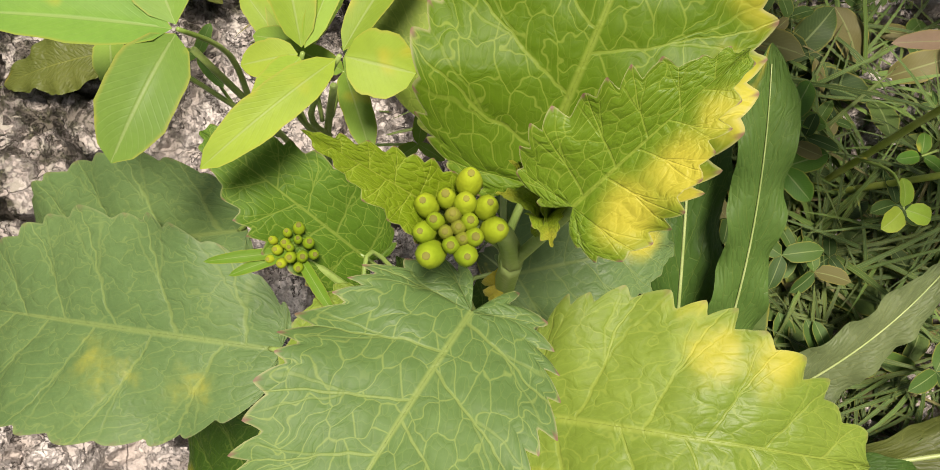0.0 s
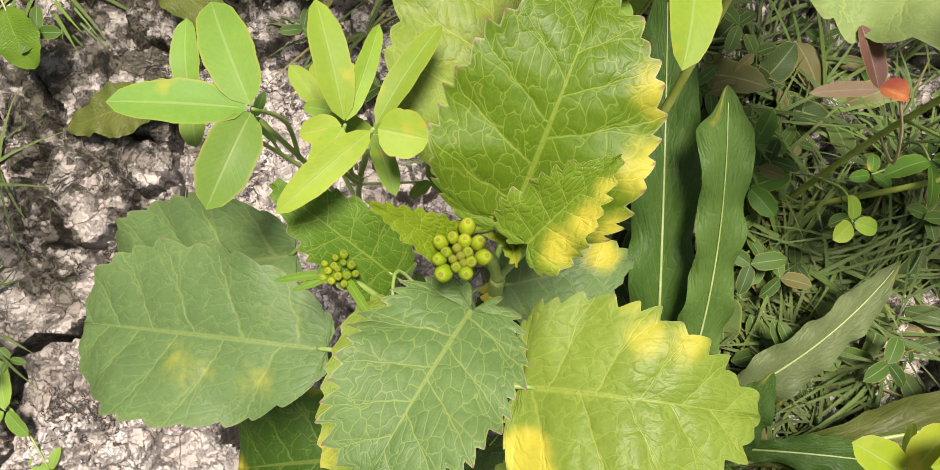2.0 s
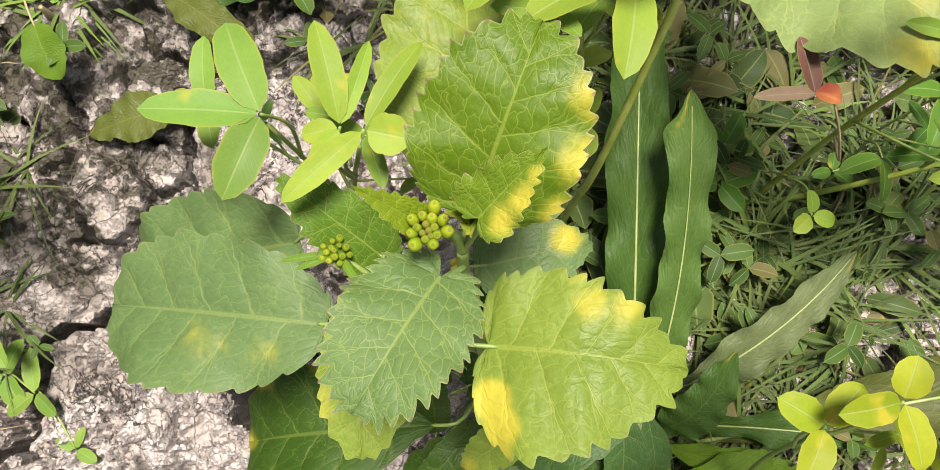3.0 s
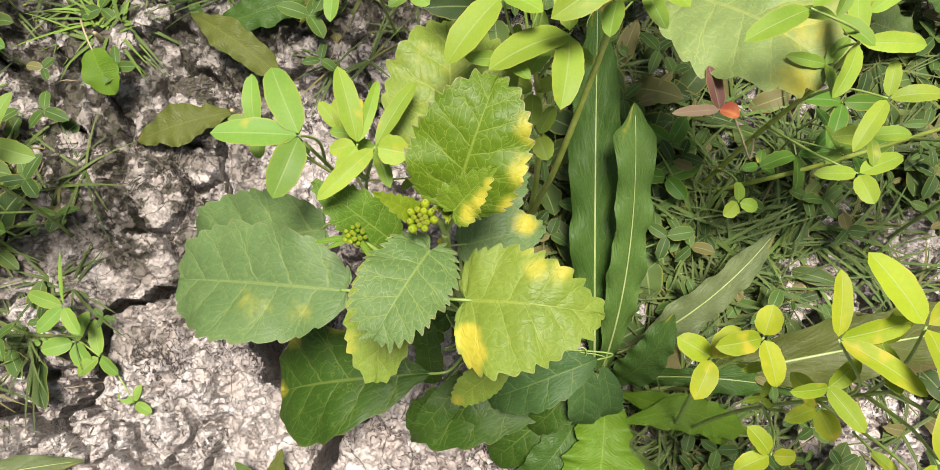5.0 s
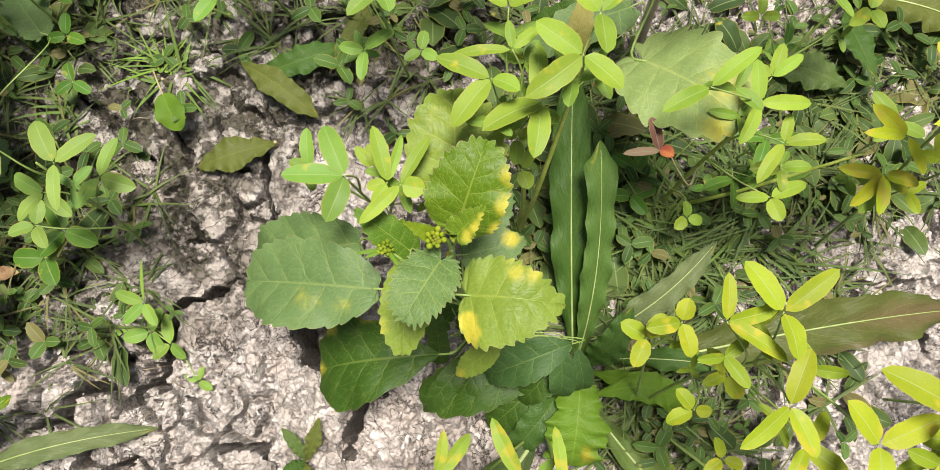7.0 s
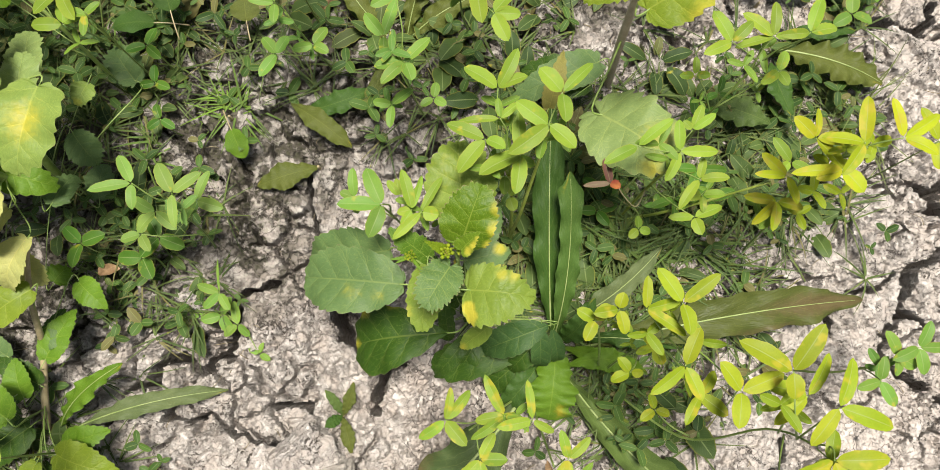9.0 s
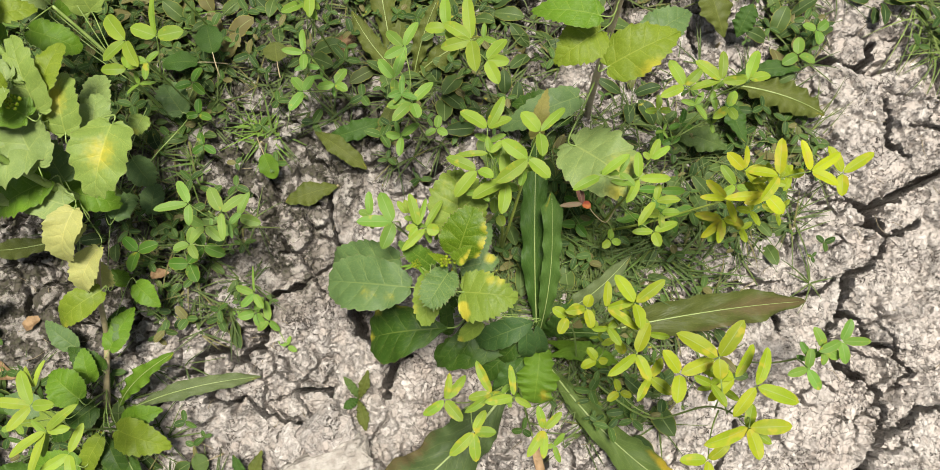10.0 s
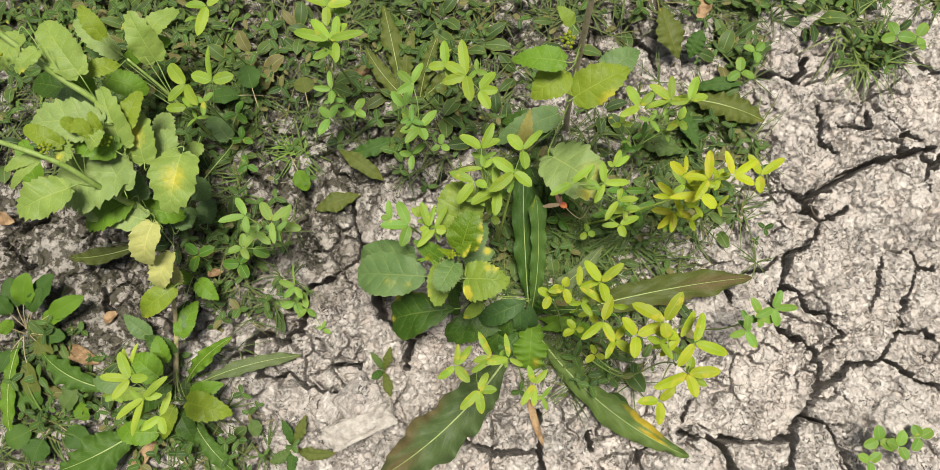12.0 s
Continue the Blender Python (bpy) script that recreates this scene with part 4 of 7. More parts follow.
# ---- central mustard plant ----
MUSTARD_BASE = (0.085, 0.022, soil_at(0.085, 0.022))
mustard = plant("mustard_plant", MUSTARD_BASE, "young yellow-green mustard plant with toothed leaves and a tight bud cluster", "mustard", "mustard plants")
stem(mustard, [MUSTARD_BASE, (0.078, 0.03, 0.1), (0.066, 0.048, 0.22), (0.058, 0.062, 0.31), (0.0565, 0.0685, 0.352)], 0.0034, 0.0019, label="pale green ribbed main stem")
stem(mustard, [(0.0565, 0.0685, 0.352), (0.054, 0.0715, 0.362), (0.0475, 0.0715, 0.3655)], 0.0018, 0.0014, "flower_stalk")
stem(mustard, [(0.0565, 0.0685, 0.352), (0.0610, 0.0722, 0.372), (0.0606, 0.0716, 0.3878)], 0.0011, 0.0007, "petiole")
stem(mustard, [(0.066, 0.048, 0.22), (0.035, 0.062, 0.262), (0.01, 0.077, 0.283)], 0.0016, 0.001, "flower_stalk")
mustard_leaf(mustard, (0.050, 0.060, 0.355), (0.0275, 0.022, 0.368), 0.038, GREEN, hold=False, lobe=0.13, form=(0.42, 0.45), teeth=16, bite=0.105, sharp=1.3, roll=6, arch=0.08, fold=0.12, droop=0.06, wave=0.035, tissue=MUSTARD_YOUNG)
mustard_leaf(mustard, (0.066, 0.042, 0.315), (0.131, 0.035, 0.325), 0.060, LIME, lobe=0.06, form=(0.32, 0.74), teeth=13, bite=0.06, sharp=1.4, roll=-4, arch=0.10, uneven=(1.15, 0.88), spots=((0.5, 0.55, 0.15, 0.78), (0.66, 0.55, 0.14, 0.78), (0.42, 0.85, 0.12, 0.6), (0.05, -0.6, 0.12, 1.6), (0.12, -0.85, 0.11, 1.5)))
mustard_leaf(mustard, (-0.001, 0.053, 0.235), (-0.115, 0.064, 0.195), 0.071, DULL, roll=0, arch=0.06, lobe=0.03, form=(0.5, 0.42), teeth=11, bite=0.05, sharp=1.7, spots=((0.45, 0.35, 0.2, 0.45), (0.2, 0.4, 0.15, 0.45)))
mustard_leaf(mustard, (-0.015, 0.090, 0.230), (-0.113, 0.084, 0.165), 0.062, DULL, roll=-8, arch=0.06, lobe=0.03, form=(0.5, 0.42), teeth=11, bite=0.05, sharp=1.7)
mustard_leaf(mustard, (0.060, 0.083, 0.345), (0.078, 0.132, 0.372), 0.051, FRESH_DEEP, lobe=0.08, form=(0.36, 0.46), teeth=15, bite=0.062, sharp=1.4, roll=0, arch=0.10, tissue=MUSTARD_YOUNG, spots=((0.45, -1.0, 0.2, 0.9), (0.75, -0.9, 0.2, 0.85), (0.15, -1.0, 0.16, 1.0)))
mustard_leaf(mustard, (0.061, 0.113, 0.270), (0.056, 0.194, 0.290), 0.071, LIME, roll=0, arch=0.10, lobe=0.06, form=(0.45, 0.5), bite=0.06, sharp=1.8, spots=((0.7, 0.3, 0.5, 0.4),))
mustard_leaf(mustard, (0.060, 0.071, 0.388), (0.076, 0.086, 0.402), 0.0175, FRESH_LEAF, hold=False, lobe=0.10, form=(0.28, 0.95), teeth=11, sharp=1.3, roll=-4, arch=0.05, fold=(0.12, 0.42), bite=0.10, pucker=0.012, droop=0.0, tissue=MUSTARD_YOUNG, spots=((0.2, -0.55, 0.26, 1.0), (0.5, -0.6, 0.28, 1.0), (0.75, -0.4, 0.2, 0.8)))
mustard_leaf(mustard, (0.046, 0.073, 0.365), (0.0275, 0.0795, 0.385), 0.0110, FRESH_TIP, roll=-6, arch=0.02, fold=0.25, lobe=0.04, form=(0.20, 1.0), teeth=9, bite=0.09, sharp=1.2, tissue=MUSTARD_YOUNG)
mustard_leaf(mustard, (0.027, 0.077, 0.270), (-0.012, 0.103, 0.296), 0.028, GREEN_MID, roll=0, arch=0.06, fold=0.25, form=(0.4, 0.75), bite=0.10, sharp=1.2, tissue=MUSTARD_YOUNG)
mustard_leaf(mustard, (0.027, 0.067, 0.280), (0.022, 0.003, 0.295), 0.036, LIME, roll=0, arch=0.10, yellow=0.2, form=(0.5, 0.5))
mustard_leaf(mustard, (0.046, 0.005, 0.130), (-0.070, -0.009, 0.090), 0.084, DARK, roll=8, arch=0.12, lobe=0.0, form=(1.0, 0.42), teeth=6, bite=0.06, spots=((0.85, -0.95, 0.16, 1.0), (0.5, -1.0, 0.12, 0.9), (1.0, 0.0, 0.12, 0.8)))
mustard_leaf(mustard, (0.070, 0.090, 0.250), (0.102, 0.137, 0.240), 0.036, DULL, roll=0, arch=0.08)
mustard_leaf(mustard, (0.065, 0.076, 0.260), (0.112, 0.087, 0.260), 0.038, DULL, roll=0, arch=0.08, spots=((0.75, 0.2, 0.22, 1.0),))
mustard_leaf(mustard, (0.091, 0.010, 0.200), (0.058, -0.014, 0.170), 0.022, LIME, roll=0, arch=0.1, yellow=0.5)
mustard_leaf(mustard, (0.057, 0.072, 0.372), (0.054, 0.076, 0.388), 0.006, FRESH, roll=30, arch=0.1, fold=0.5, hold=False)
for tx, ty, tz, w in ((0.0528, 0.0768, 0.386, 0.005), (0.0560, 0.0795, 0.387, 0.006), (0.0582, 0.0670, 0.384, 0.005), (0.0515, 0.0738, 0.381, 0.004)):
    mustard_leaf(mustard, (0.0585, 0.0715, 0.377), (tx, ty, tz), w, FRESH_TIP, roll=20, arch=0.15, fold=0.6, hold=False, teeth=5, bite=0.16, tissue=MUSTARD_YOUNG, spots=((0.9, 0.0, 0.4, 0.6),))
# BLUE and DARK low leaves: deep green, darkened further for shade between crowded leaves
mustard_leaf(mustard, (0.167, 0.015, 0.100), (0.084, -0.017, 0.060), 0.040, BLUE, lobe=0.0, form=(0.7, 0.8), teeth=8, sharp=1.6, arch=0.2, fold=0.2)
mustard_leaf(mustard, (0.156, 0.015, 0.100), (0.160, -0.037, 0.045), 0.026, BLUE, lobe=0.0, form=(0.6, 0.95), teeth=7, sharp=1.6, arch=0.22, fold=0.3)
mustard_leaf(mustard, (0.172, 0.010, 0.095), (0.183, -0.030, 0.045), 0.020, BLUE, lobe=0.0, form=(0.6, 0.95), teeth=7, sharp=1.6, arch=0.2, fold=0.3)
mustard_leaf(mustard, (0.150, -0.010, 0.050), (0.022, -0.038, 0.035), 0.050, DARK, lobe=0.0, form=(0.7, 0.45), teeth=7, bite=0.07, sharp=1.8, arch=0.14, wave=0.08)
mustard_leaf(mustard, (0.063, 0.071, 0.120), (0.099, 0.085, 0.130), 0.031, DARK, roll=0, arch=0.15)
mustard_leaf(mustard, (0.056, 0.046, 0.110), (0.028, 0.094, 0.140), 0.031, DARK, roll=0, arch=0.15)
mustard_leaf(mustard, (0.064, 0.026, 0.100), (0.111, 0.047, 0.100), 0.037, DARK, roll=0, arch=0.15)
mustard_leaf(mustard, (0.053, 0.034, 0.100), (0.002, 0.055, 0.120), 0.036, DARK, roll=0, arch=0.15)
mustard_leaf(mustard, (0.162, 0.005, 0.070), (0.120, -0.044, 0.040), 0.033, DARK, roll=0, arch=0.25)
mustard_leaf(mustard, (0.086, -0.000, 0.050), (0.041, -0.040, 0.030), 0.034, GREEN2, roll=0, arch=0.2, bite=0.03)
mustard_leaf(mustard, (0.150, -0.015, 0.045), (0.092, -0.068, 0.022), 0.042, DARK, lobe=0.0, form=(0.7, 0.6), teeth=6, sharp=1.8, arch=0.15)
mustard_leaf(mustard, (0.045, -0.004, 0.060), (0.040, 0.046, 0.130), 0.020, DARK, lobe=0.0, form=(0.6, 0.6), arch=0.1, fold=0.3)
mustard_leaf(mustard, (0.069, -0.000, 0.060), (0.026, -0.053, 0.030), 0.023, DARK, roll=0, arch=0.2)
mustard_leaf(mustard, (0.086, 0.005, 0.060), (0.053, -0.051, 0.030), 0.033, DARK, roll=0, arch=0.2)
mustard_leaf(mustard, (0.054, 0.064, 0.335), (0.057, 0.066, 0.340), 0.003, WITHER, fold=0.5, hold=False, spots=((0.5, 0.0, 0.8, 1.2),))
mustard_leaf(mustard, (0.054, 0.066, 0.335), (0.056, 0.069, 0.342), 0.003, WITHER, fold=0.5, hold=False, spots=((0.5, 0.0, 0.8, 1.2),))
for x, y, r in ((0.0483, 0.0772, 1.77), (0.0425, 0.0736, 1.6), (0.0452, 0.0746, 1.15), (0.0478, 0.0739, 1.42), (0.0508, 0.0737, 1.6), (0.0485, 0.0714, 1.06),
                (0.0438, 0.0713, 1.06), (0.0492, 0.0693, 1.15), (0.0423, 0.0697, 1.33), (0.0433, 0.0668, 1.95), (0.0461, 0.0681, 1.06), (0.0482, 0.0668, 1.42),
                (0.0521, 0.0706, 1.77), (0.0453, 0.0698, 0.85), (0.0476, 0.069, 0.85), (0.0462, 0.0722, 0.95), (0.047, 0.0705, 0.9)):
    out = np.array((x - 0.0472, y - 0.0715))
    place = np.array((x, y, 0.3722 - 14 * float(out @ out) - (0.0006 if r > 1.5 else 0)))
    bud(mustard, place, (r + 0.16) / 1000 * (0.98 if r > 1.5 else 1.06), 1.42, tuple(out * 45), 0.93 if r > 1.3 else 0.88)
    v, f = tube([(0.0475, 0.0715, 0.3645), (0.0472 + out[0] * 0.7, 0.0715 + out[1] * 0.7, 0.3655), place - (0, 0, 0.001)], 0.0006, 0.0005, 5, 4)
    mesh_object("bud_stalk", v, f, STEM, mustard, offset=mustard.location)
rng = np.random.default_rng(3)
for k in range(14):
    a, d = k * 2.4, 0.0016 * math.sqrt(k)
    bud(mustard, (0.009 + d * math.cos(a), 0.0775 + d * math.sin(a), 0.288 - 0.3 * d), 0.0011 + 0.0002 * (k % 3), 1.2, (d * 60 * math.cos(a), d * 60 * math.sin(a)))
for bearing, length in ((190, 0.022), (204, 0.017), (305, 0.02)):
    a = radians(bearing)
    c = np.array((0.01, 0.077, 0.284))
    pts, uv = blade_points(length, 0.003, 15, 5, oblong, fold=0.3, arch=0.08)
    ob = mesh_object("bract", pts @ set_blade(c, c + (math.cos(a), math.sin(a), 0.15), 0) + c, grid_faces(15, 5), LEAFLET, mustard, uv, offset=mustard.location)
    ob.color = (*GREEN2, 0)

# ---- dock rosette beside it ----
DOCK_BASE = (0.182, 0.0, soil_at(0.182, 0.0))
dock = plant("dock_plant", DOCK_BASE, "spreading dock rosette with long wavy strap leaves on the clay", "dock", "dock plants")
stem(dock, [DOCK_BASE, (0.182, 0.0, 0.02), (0.183, 0.001, 0.035)], 0.011, 0.006, "crown")
dock_leaf(dock, (0.179, 0.005, 0.020), (0.174, 0.302, 0.100), 0.041, LONG, arch=0.10, bend=0.01, wave=0.15, fold=0.3)
dock_leaf(dock, (0.183, 0.006, 0.030), (0.189, 0.196, 0.150), 0.025, LONG_LIT, arch=0.06, bend=-0.03, wave=0.12, blunt=True)
dock_leaf(dock, (0.196, 0.020, 0.030), (0.312, 0.114, 0.085), 0.028, PALE, arch=0.08, bend=-0.05, wave=0.1, fold=0.35)
dock_leaf(dock, (0.223, -0.010, 0.030), (0.595, 0.053, 0.020), 0.053, BROWN, arch=0.12, bend=0.03, tissue=DOCK_RED, spots=((0.95, 0.0, 0.42, 1.3), (0.6, -1.0, 0.2, 0.8)))
dock_leaf(dock, (0.193, -0.044, 0.030), (0.459, -0.268, 0.020), 0.049, OLIVE_GREEN, arch=0.07, bend=-0.07, wave=0.28, spots=((0.7, 0.8, 0.16, 1.4), (0.78, 0.2, 0.12, 1.2)))
dock_leaf(dock, (0.140, -0.075, 0.030), (-0.106, -0.294, 0.020), 0.089, BROWN2, arch=0.10, bend=0.05, wave=0.16, tissue=DOCK_RED, spots=((1.0, 0.0, 0.36, 1.3), (0.55, -1.0, 0.22, 1.0), (0.75, -0.9, 0.25, 1.1)))
dock_leaf(dock, (0.191, -0.036, 0.050), (0.284, -0.058, 0.030), 0.030, LONG2, arch=0.30, bend=0.22, wave=0.05)
dock_leaf(dock, (0.181, -0.022, 0.050), (0.173, -0.104, 0.030), 0.052, LONG2, arch=0.2, bend=0.0, blunt=True, spots=((0.8, 0.5, 0.2, 0.7),))
dock_leaf(dock, (0.184, -0.001, 0.040), (0.223, 0.048, 0.110), 0.030, LONG, arch=0.15, bend=-0.08)
dock_leaf(dock, (0.203, -0.000, 0.020), (0.347, -0.011, 0.040), 0.021, LONG, arch=0.2)
dock_leaf(dock, (0.193, -0.012, 0.030), (0.303, -0.045, 0.030), 0.026, LONG2, arch=0.3)
dock_leaf(dock, (0.172, -0.017, 0.030), (0.110, -0.096, 0.020), 0.034, LONG, arch=0.25)

# ---- mustards round it ----
left_base = (-0.469, 0.185, soil_at(-0.469, 0.185))
mustard_left = plant("mustard_plant", left_base, "leaning mustard plant with two stalks, pale and yellowing leaves", "mustard", "mustard plants")
stem(mustard_left, [left_base, (-0.442, 0.233, 0.2), (-0.464, 0.287, 0.27), (-0.490, 0.324, 0.32), (-0.530, 0.352, 0.36), (-0.563, 0.379, 0.4), (-0.60, 0.41, 0.44)], 0.006, 0.004, label="thick pale green stalk")
stem(mustard_left, [left_base, (-0.474, 0.181, 0.18), (-0.499, 0.199, 0.28), (-0.530, 0.224, 0.34), (-0.573, 0.241, 0.37), (-0.61, 0.252, 0.4)], 0.006, 0.0035, label="thick pale green stalk")
mustard_leaf(mustard_left, (-0.501, 0.356, 0.360), (-0.555, 0.437, 0.370), 0.054, LEFT_LIME, arch=0.1, form=(0.42, 0.5), teeth=10, bite=0.07, wave=0.07)
mustard_leaf(mustard_left, (-0.479, 0.290, 0.330), (-0.591, 0.293, 0.330), 0.067, PALE_LIME, arch=0.1, form=(0.6, 0.7), teeth=9, bite=0.1, wave=0.07)
mustard_leaf(mustard_left, (-0.458, 0.260, 0.300), (-0.484, 0.348, 0.330), 0.046, LEFT_LIME, arch=0.1, yellow=0.4, form=(0.38, 0.62), teeth=7, bite=0.08, wave=0.07)
mustard_leaf(mustard_left, (-0.438, 0.241, 0.270), (-0.445, 0.319, 0.280), 0.052, LEFT_LIME, arch=0.15, yellow=0.8, form=(0.5, 0.6), teeth=8, bite=0.09, wave=0.07)
mustard_leaf(mustard_left, (-0.434, 0.289, 0.200), (-0.435, 0.344, 0.200), 0.042, PALE_LIME, arch=0.1, form=(0.42, 0.5), teeth=10, bite=0.07, wave=0.07)
mustard_leaf(mustard_left, (-0.417, 0.236, 0.240), (-0.416, 0.305, 0.240), 0.049, PALE_LIME, arch=0.1, form=(0.6, 0.7), teeth=9, bite=0.1, wave=0.07)
mustard_leaf(mustard_left, (-0.376, 0.251, 0.280), (-0.395, 0.159, 0.270), 0.077, LEFT_LIME, arch=0.12, yellow=0.6, form=(0.38, 0.62), teeth=7, bite=0.08, wave=0.07)
mustard_leaf(mustard_left, (-0.472, 0.241, 0.270), (-0.570, 0.186, 0.270), 0.097, PALE_LIME, arch=0.1, form=(0.5, 0.6), teeth=8, bite=0.09, wave=0.07)
mustard_leaf(mustard_left, (-0.469, 0.198, 0.270), (-0.509, 0.289, 0.280), 0.065, PALE_LIME, arch=0.1, yellow=0.4, form=(0.42, 0.5), teeth=10, bite=0.07, wave=0.07)
mustard_leaf(mustard_left, (-0.524, 0.191, 0.330), (-0.604, 0.155, 0.330), 0.061, LEFT_LIME, arch=0.1, form=(0.6, 0.7), teeth=9, bite=0.1, wave=0.07)
mustard_leaf(mustard_left, (-0.464, 0.161, 0.200), (-0.591, 0.197, 0.200), 0.052, PALE_LIME, arch=0.1, form=(0.38, 0.62), teeth=7, bite=0.08, wave=0.07)
mustard_leaf(mustard_left, (-0.512, 0.368, 0.330), (-0.460, 0.386, 0.320), 0.029, FRESH, arch=0.1, form=(0.5, 0.6), teeth=8, bite=0.09, wave=0.07)
mustard_leaf(mustard_left, (-0.430, 0.148, 0.250), (-0.451, 0.084, 0.220), 0.048, WITHER, arch=0.2, fold=0.4, form=(0.42, 0.5), teeth=10, bite=0.07, wave=0.07)
mustard_leaf(mustard_left, (-0.418, 0.105, 0.200), (-0.442, 0.046, 0.180), 0.040, WITHER, arch=0.25, fold=0.4, form=(0.6, 0.7), teeth=9, bite=0.1, wave=0.07)
mustard_leaf(mustard_left, (-0.544, 0.380, 0.400), (-0.573, 0.347, 0.400), 0.028, LEFT_LIME, arch=0.1, yellow=1.0, form=(0.38, 0.62), teeth=7, bite=0.08, wave=0.07)
mustard_leaf(mustard_left, (-0.571, 0.405, 0.400), (-0.597, 0.352, 0.400), 0.038, LEFT_LIME, arch=0.1, form=(0.5, 0.6), teeth=8, bite=0.09, wave=0.07)
mustard_leaf(mustard_left, (-0.528, 0.252, 0.350), (-0.582, 0.278, 0.360), 0.028, FRESH, arch=0.1, form=(0.42, 0.5), teeth=10, bite=0.07, wave=0.07)
mustard_leaf(mustard_left, (-0.542, 0.248, 0.340), (-0.516, 0.238, 0.340), 0.038, LEFT_LIME, arch=0.1, yellow=0.7, form=(0.6, 0.7), teeth=9, bite=0.1, wave=0.07)
mustard_leaf(mustard_left, (-0.569, 0.238, 0.340), (-0.619, 0.218, 0.340), 0.019, LEFT_LIME, arch=0.1, form=(0.38, 0.62), teeth=7, bite=0.08, wave=0.07)
mustard_leaf(mustard_left, (-0.565, 0.237, 0.340), (-0.614, 0.191, 0.330), 0.017, LEFT_LIME, arch=0.1, form=(0.5, 0.6), teeth=8, bite=0.09, wave=0.07)
mustard_leaf(mustard_left, (-0.504, 0.326, 0.250), (-0.593, 0.365, 0.250), 0.051, DULL, arch=0.1, form=(0.42, 0.5), teeth=10, bite=0.07, wave=0.07)
mustard_leaf(mustard_left, (-0.417, 0.245, 0.120), (-0.391, 0.210, 0.100), 0.042, DULL, arch=0.1, form=(0.6, 0.7), teeth=9, bite=0.1, wave=0.07)
mustard_leaf(mustard_left, (-0.413, 0.315, 0.100), (-0.423, 0.286, 0.100), 0.032, LEFT_LIME, arch=0.1, yellow=0.3, form=(0.38, 0.62), teeth=7, bite=0.08, wave=0.07)
mustard_leaf(mustard_left, (-0.436, 0.157, 0.120), (-0.419, 0.198, 0.100), 0.039, DULL, arch=0.1, form=(0.5, 0.6), teeth=8, bite=0.09, wave=0.07)
mustard_leaf(mustard_left, (-0.411, 0.177, 0.050), (-0.408, 0.224, 0.050), 0.037, DULL, arch=0.1, form=(0.42, 0.5), teeth=10, bite=0.07, wave=0.07)
mustard_leaf(mustard_left, (-0.373, 0.334, 0.050), (-0.408, 0.384, 0.050), 0.050, DULL, arch=0.1, form=(0.6, 0.7), teeth=9, bite=0.1, wave=0.07)
mustard_leaf(mustard_left, (-0.456, 0.068, 0.060), (-0.444, 0.088, 0.050), 0.034, GREEN2, arch=0.1, form=(0.38, 0.62), teeth=7, bite=0.08, wave=0.07)
mustard_leaf(mustard_left, (-0.465, 0.251, 0.310), (-0.544, 0.292, 0.310), 0.058, GREEN2, form=(0.5, 0.6), teeth=8, bite=0.09, wave=0.07)
mustard_leaf(mustard_left, (-0.461, 0.275, 0.300), (-0.432, 0.346, 0.310), 0.034, FRESH, form=(0.42, 0.5), teeth=10, bite=0.07, wave=0.07)
mustard_leaf(mustard_left, (-0.481, 0.262, 0.360), (-0.500, 0.287, 0.370), 0.022, FRESH, fold=0.4, form=(0.6, 0.7), teeth=9, bite=0.1, wave=0.07)
mustard_leaf(mustard_left, (-0.468, 0.271, 0.360), (-0.480, 0.296, 0.370), 0.018, FRESH, fold=0.4, form=(0.38, 0.62), teeth=7, bite=0.08, wave=0.07)
mustard_leaf(mustard_left, (-0.487, 0.247, 0.350), (-0.462, 0.269, 0.360), 0.024, LEFT_LIME, fold=0.4, form=(0.5, 0.6), teeth=8, bite=0.09, wave=0.07)
mustard_leaf(mustard_left, (-0.504, 0.275, 0.350), (-0.526, 0.289, 0.360), 0.021, FRESH, fold=0.4, form=(0.42, 0.5), teeth=10, bite=0.07, wave=0.07)
mustard_leaf(mustard_left, (-0.479, 0.192, 0.220), (-0.563, 0.150, 0.200), 0.052, GREEN2, form=(0.6, 0.7), teeth=9, bite=0.1, wave=0.07)
mustard_leaf(mustard_left, (-0.470, 0.195, 0.200), (-0.498, 0.252, 0.220), 0.046, DULL, form=(0.38, 0.62), teeth=7, bite=0.08, wave=0.07)
mustard_leaf(mustard_left, (-0.497, 0.191, 0.160), (-0.418, 0.174, 0.140), 0.043, GREEN2, form=(0.5, 0.6), teeth=8, bite=0.09, wave=0.07)
mustard_leaf(mustard_left, (-0.441, 0.137, 0.200), (-0.480, 0.101, 0.190), 0.035, WITHER, fold=0.5, form=(0.42, 0.5), teeth=10, bite=0.07, wave=0.07)
mustard_leaf(mustard_left, (-0.447, 0.092, 0.170), (-0.417, 0.057, 0.150), 0.032, WITHER, fold=0.5, form=(0.6, 0.7), teeth=9, bite=0.1, wave=0.07)
mustard_leaf(mustard_left, (-0.646, 0.230, 0.200), (-0.662, 0.298, 0.220), 0.042, GREEN2, form=(0.38, 0.62), teeth=7, bite=0.08, wave=0.07)
mustard_leaf(mustard_left, (-0.580, 0.379, 0.220), (-0.664, 0.401, 0.200), 0.046, DARK, form=(0.5, 0.6), teeth=8, bite=0.09, wave=0.07)
mustard_leaf(mustard_left, (-0.537, 0.407, 0.200), (-0.472, 0.387, 0.180), 0.043, GREEN2, form=(0.42, 0.5), teeth=10, bite=0.07, wave=0.07)
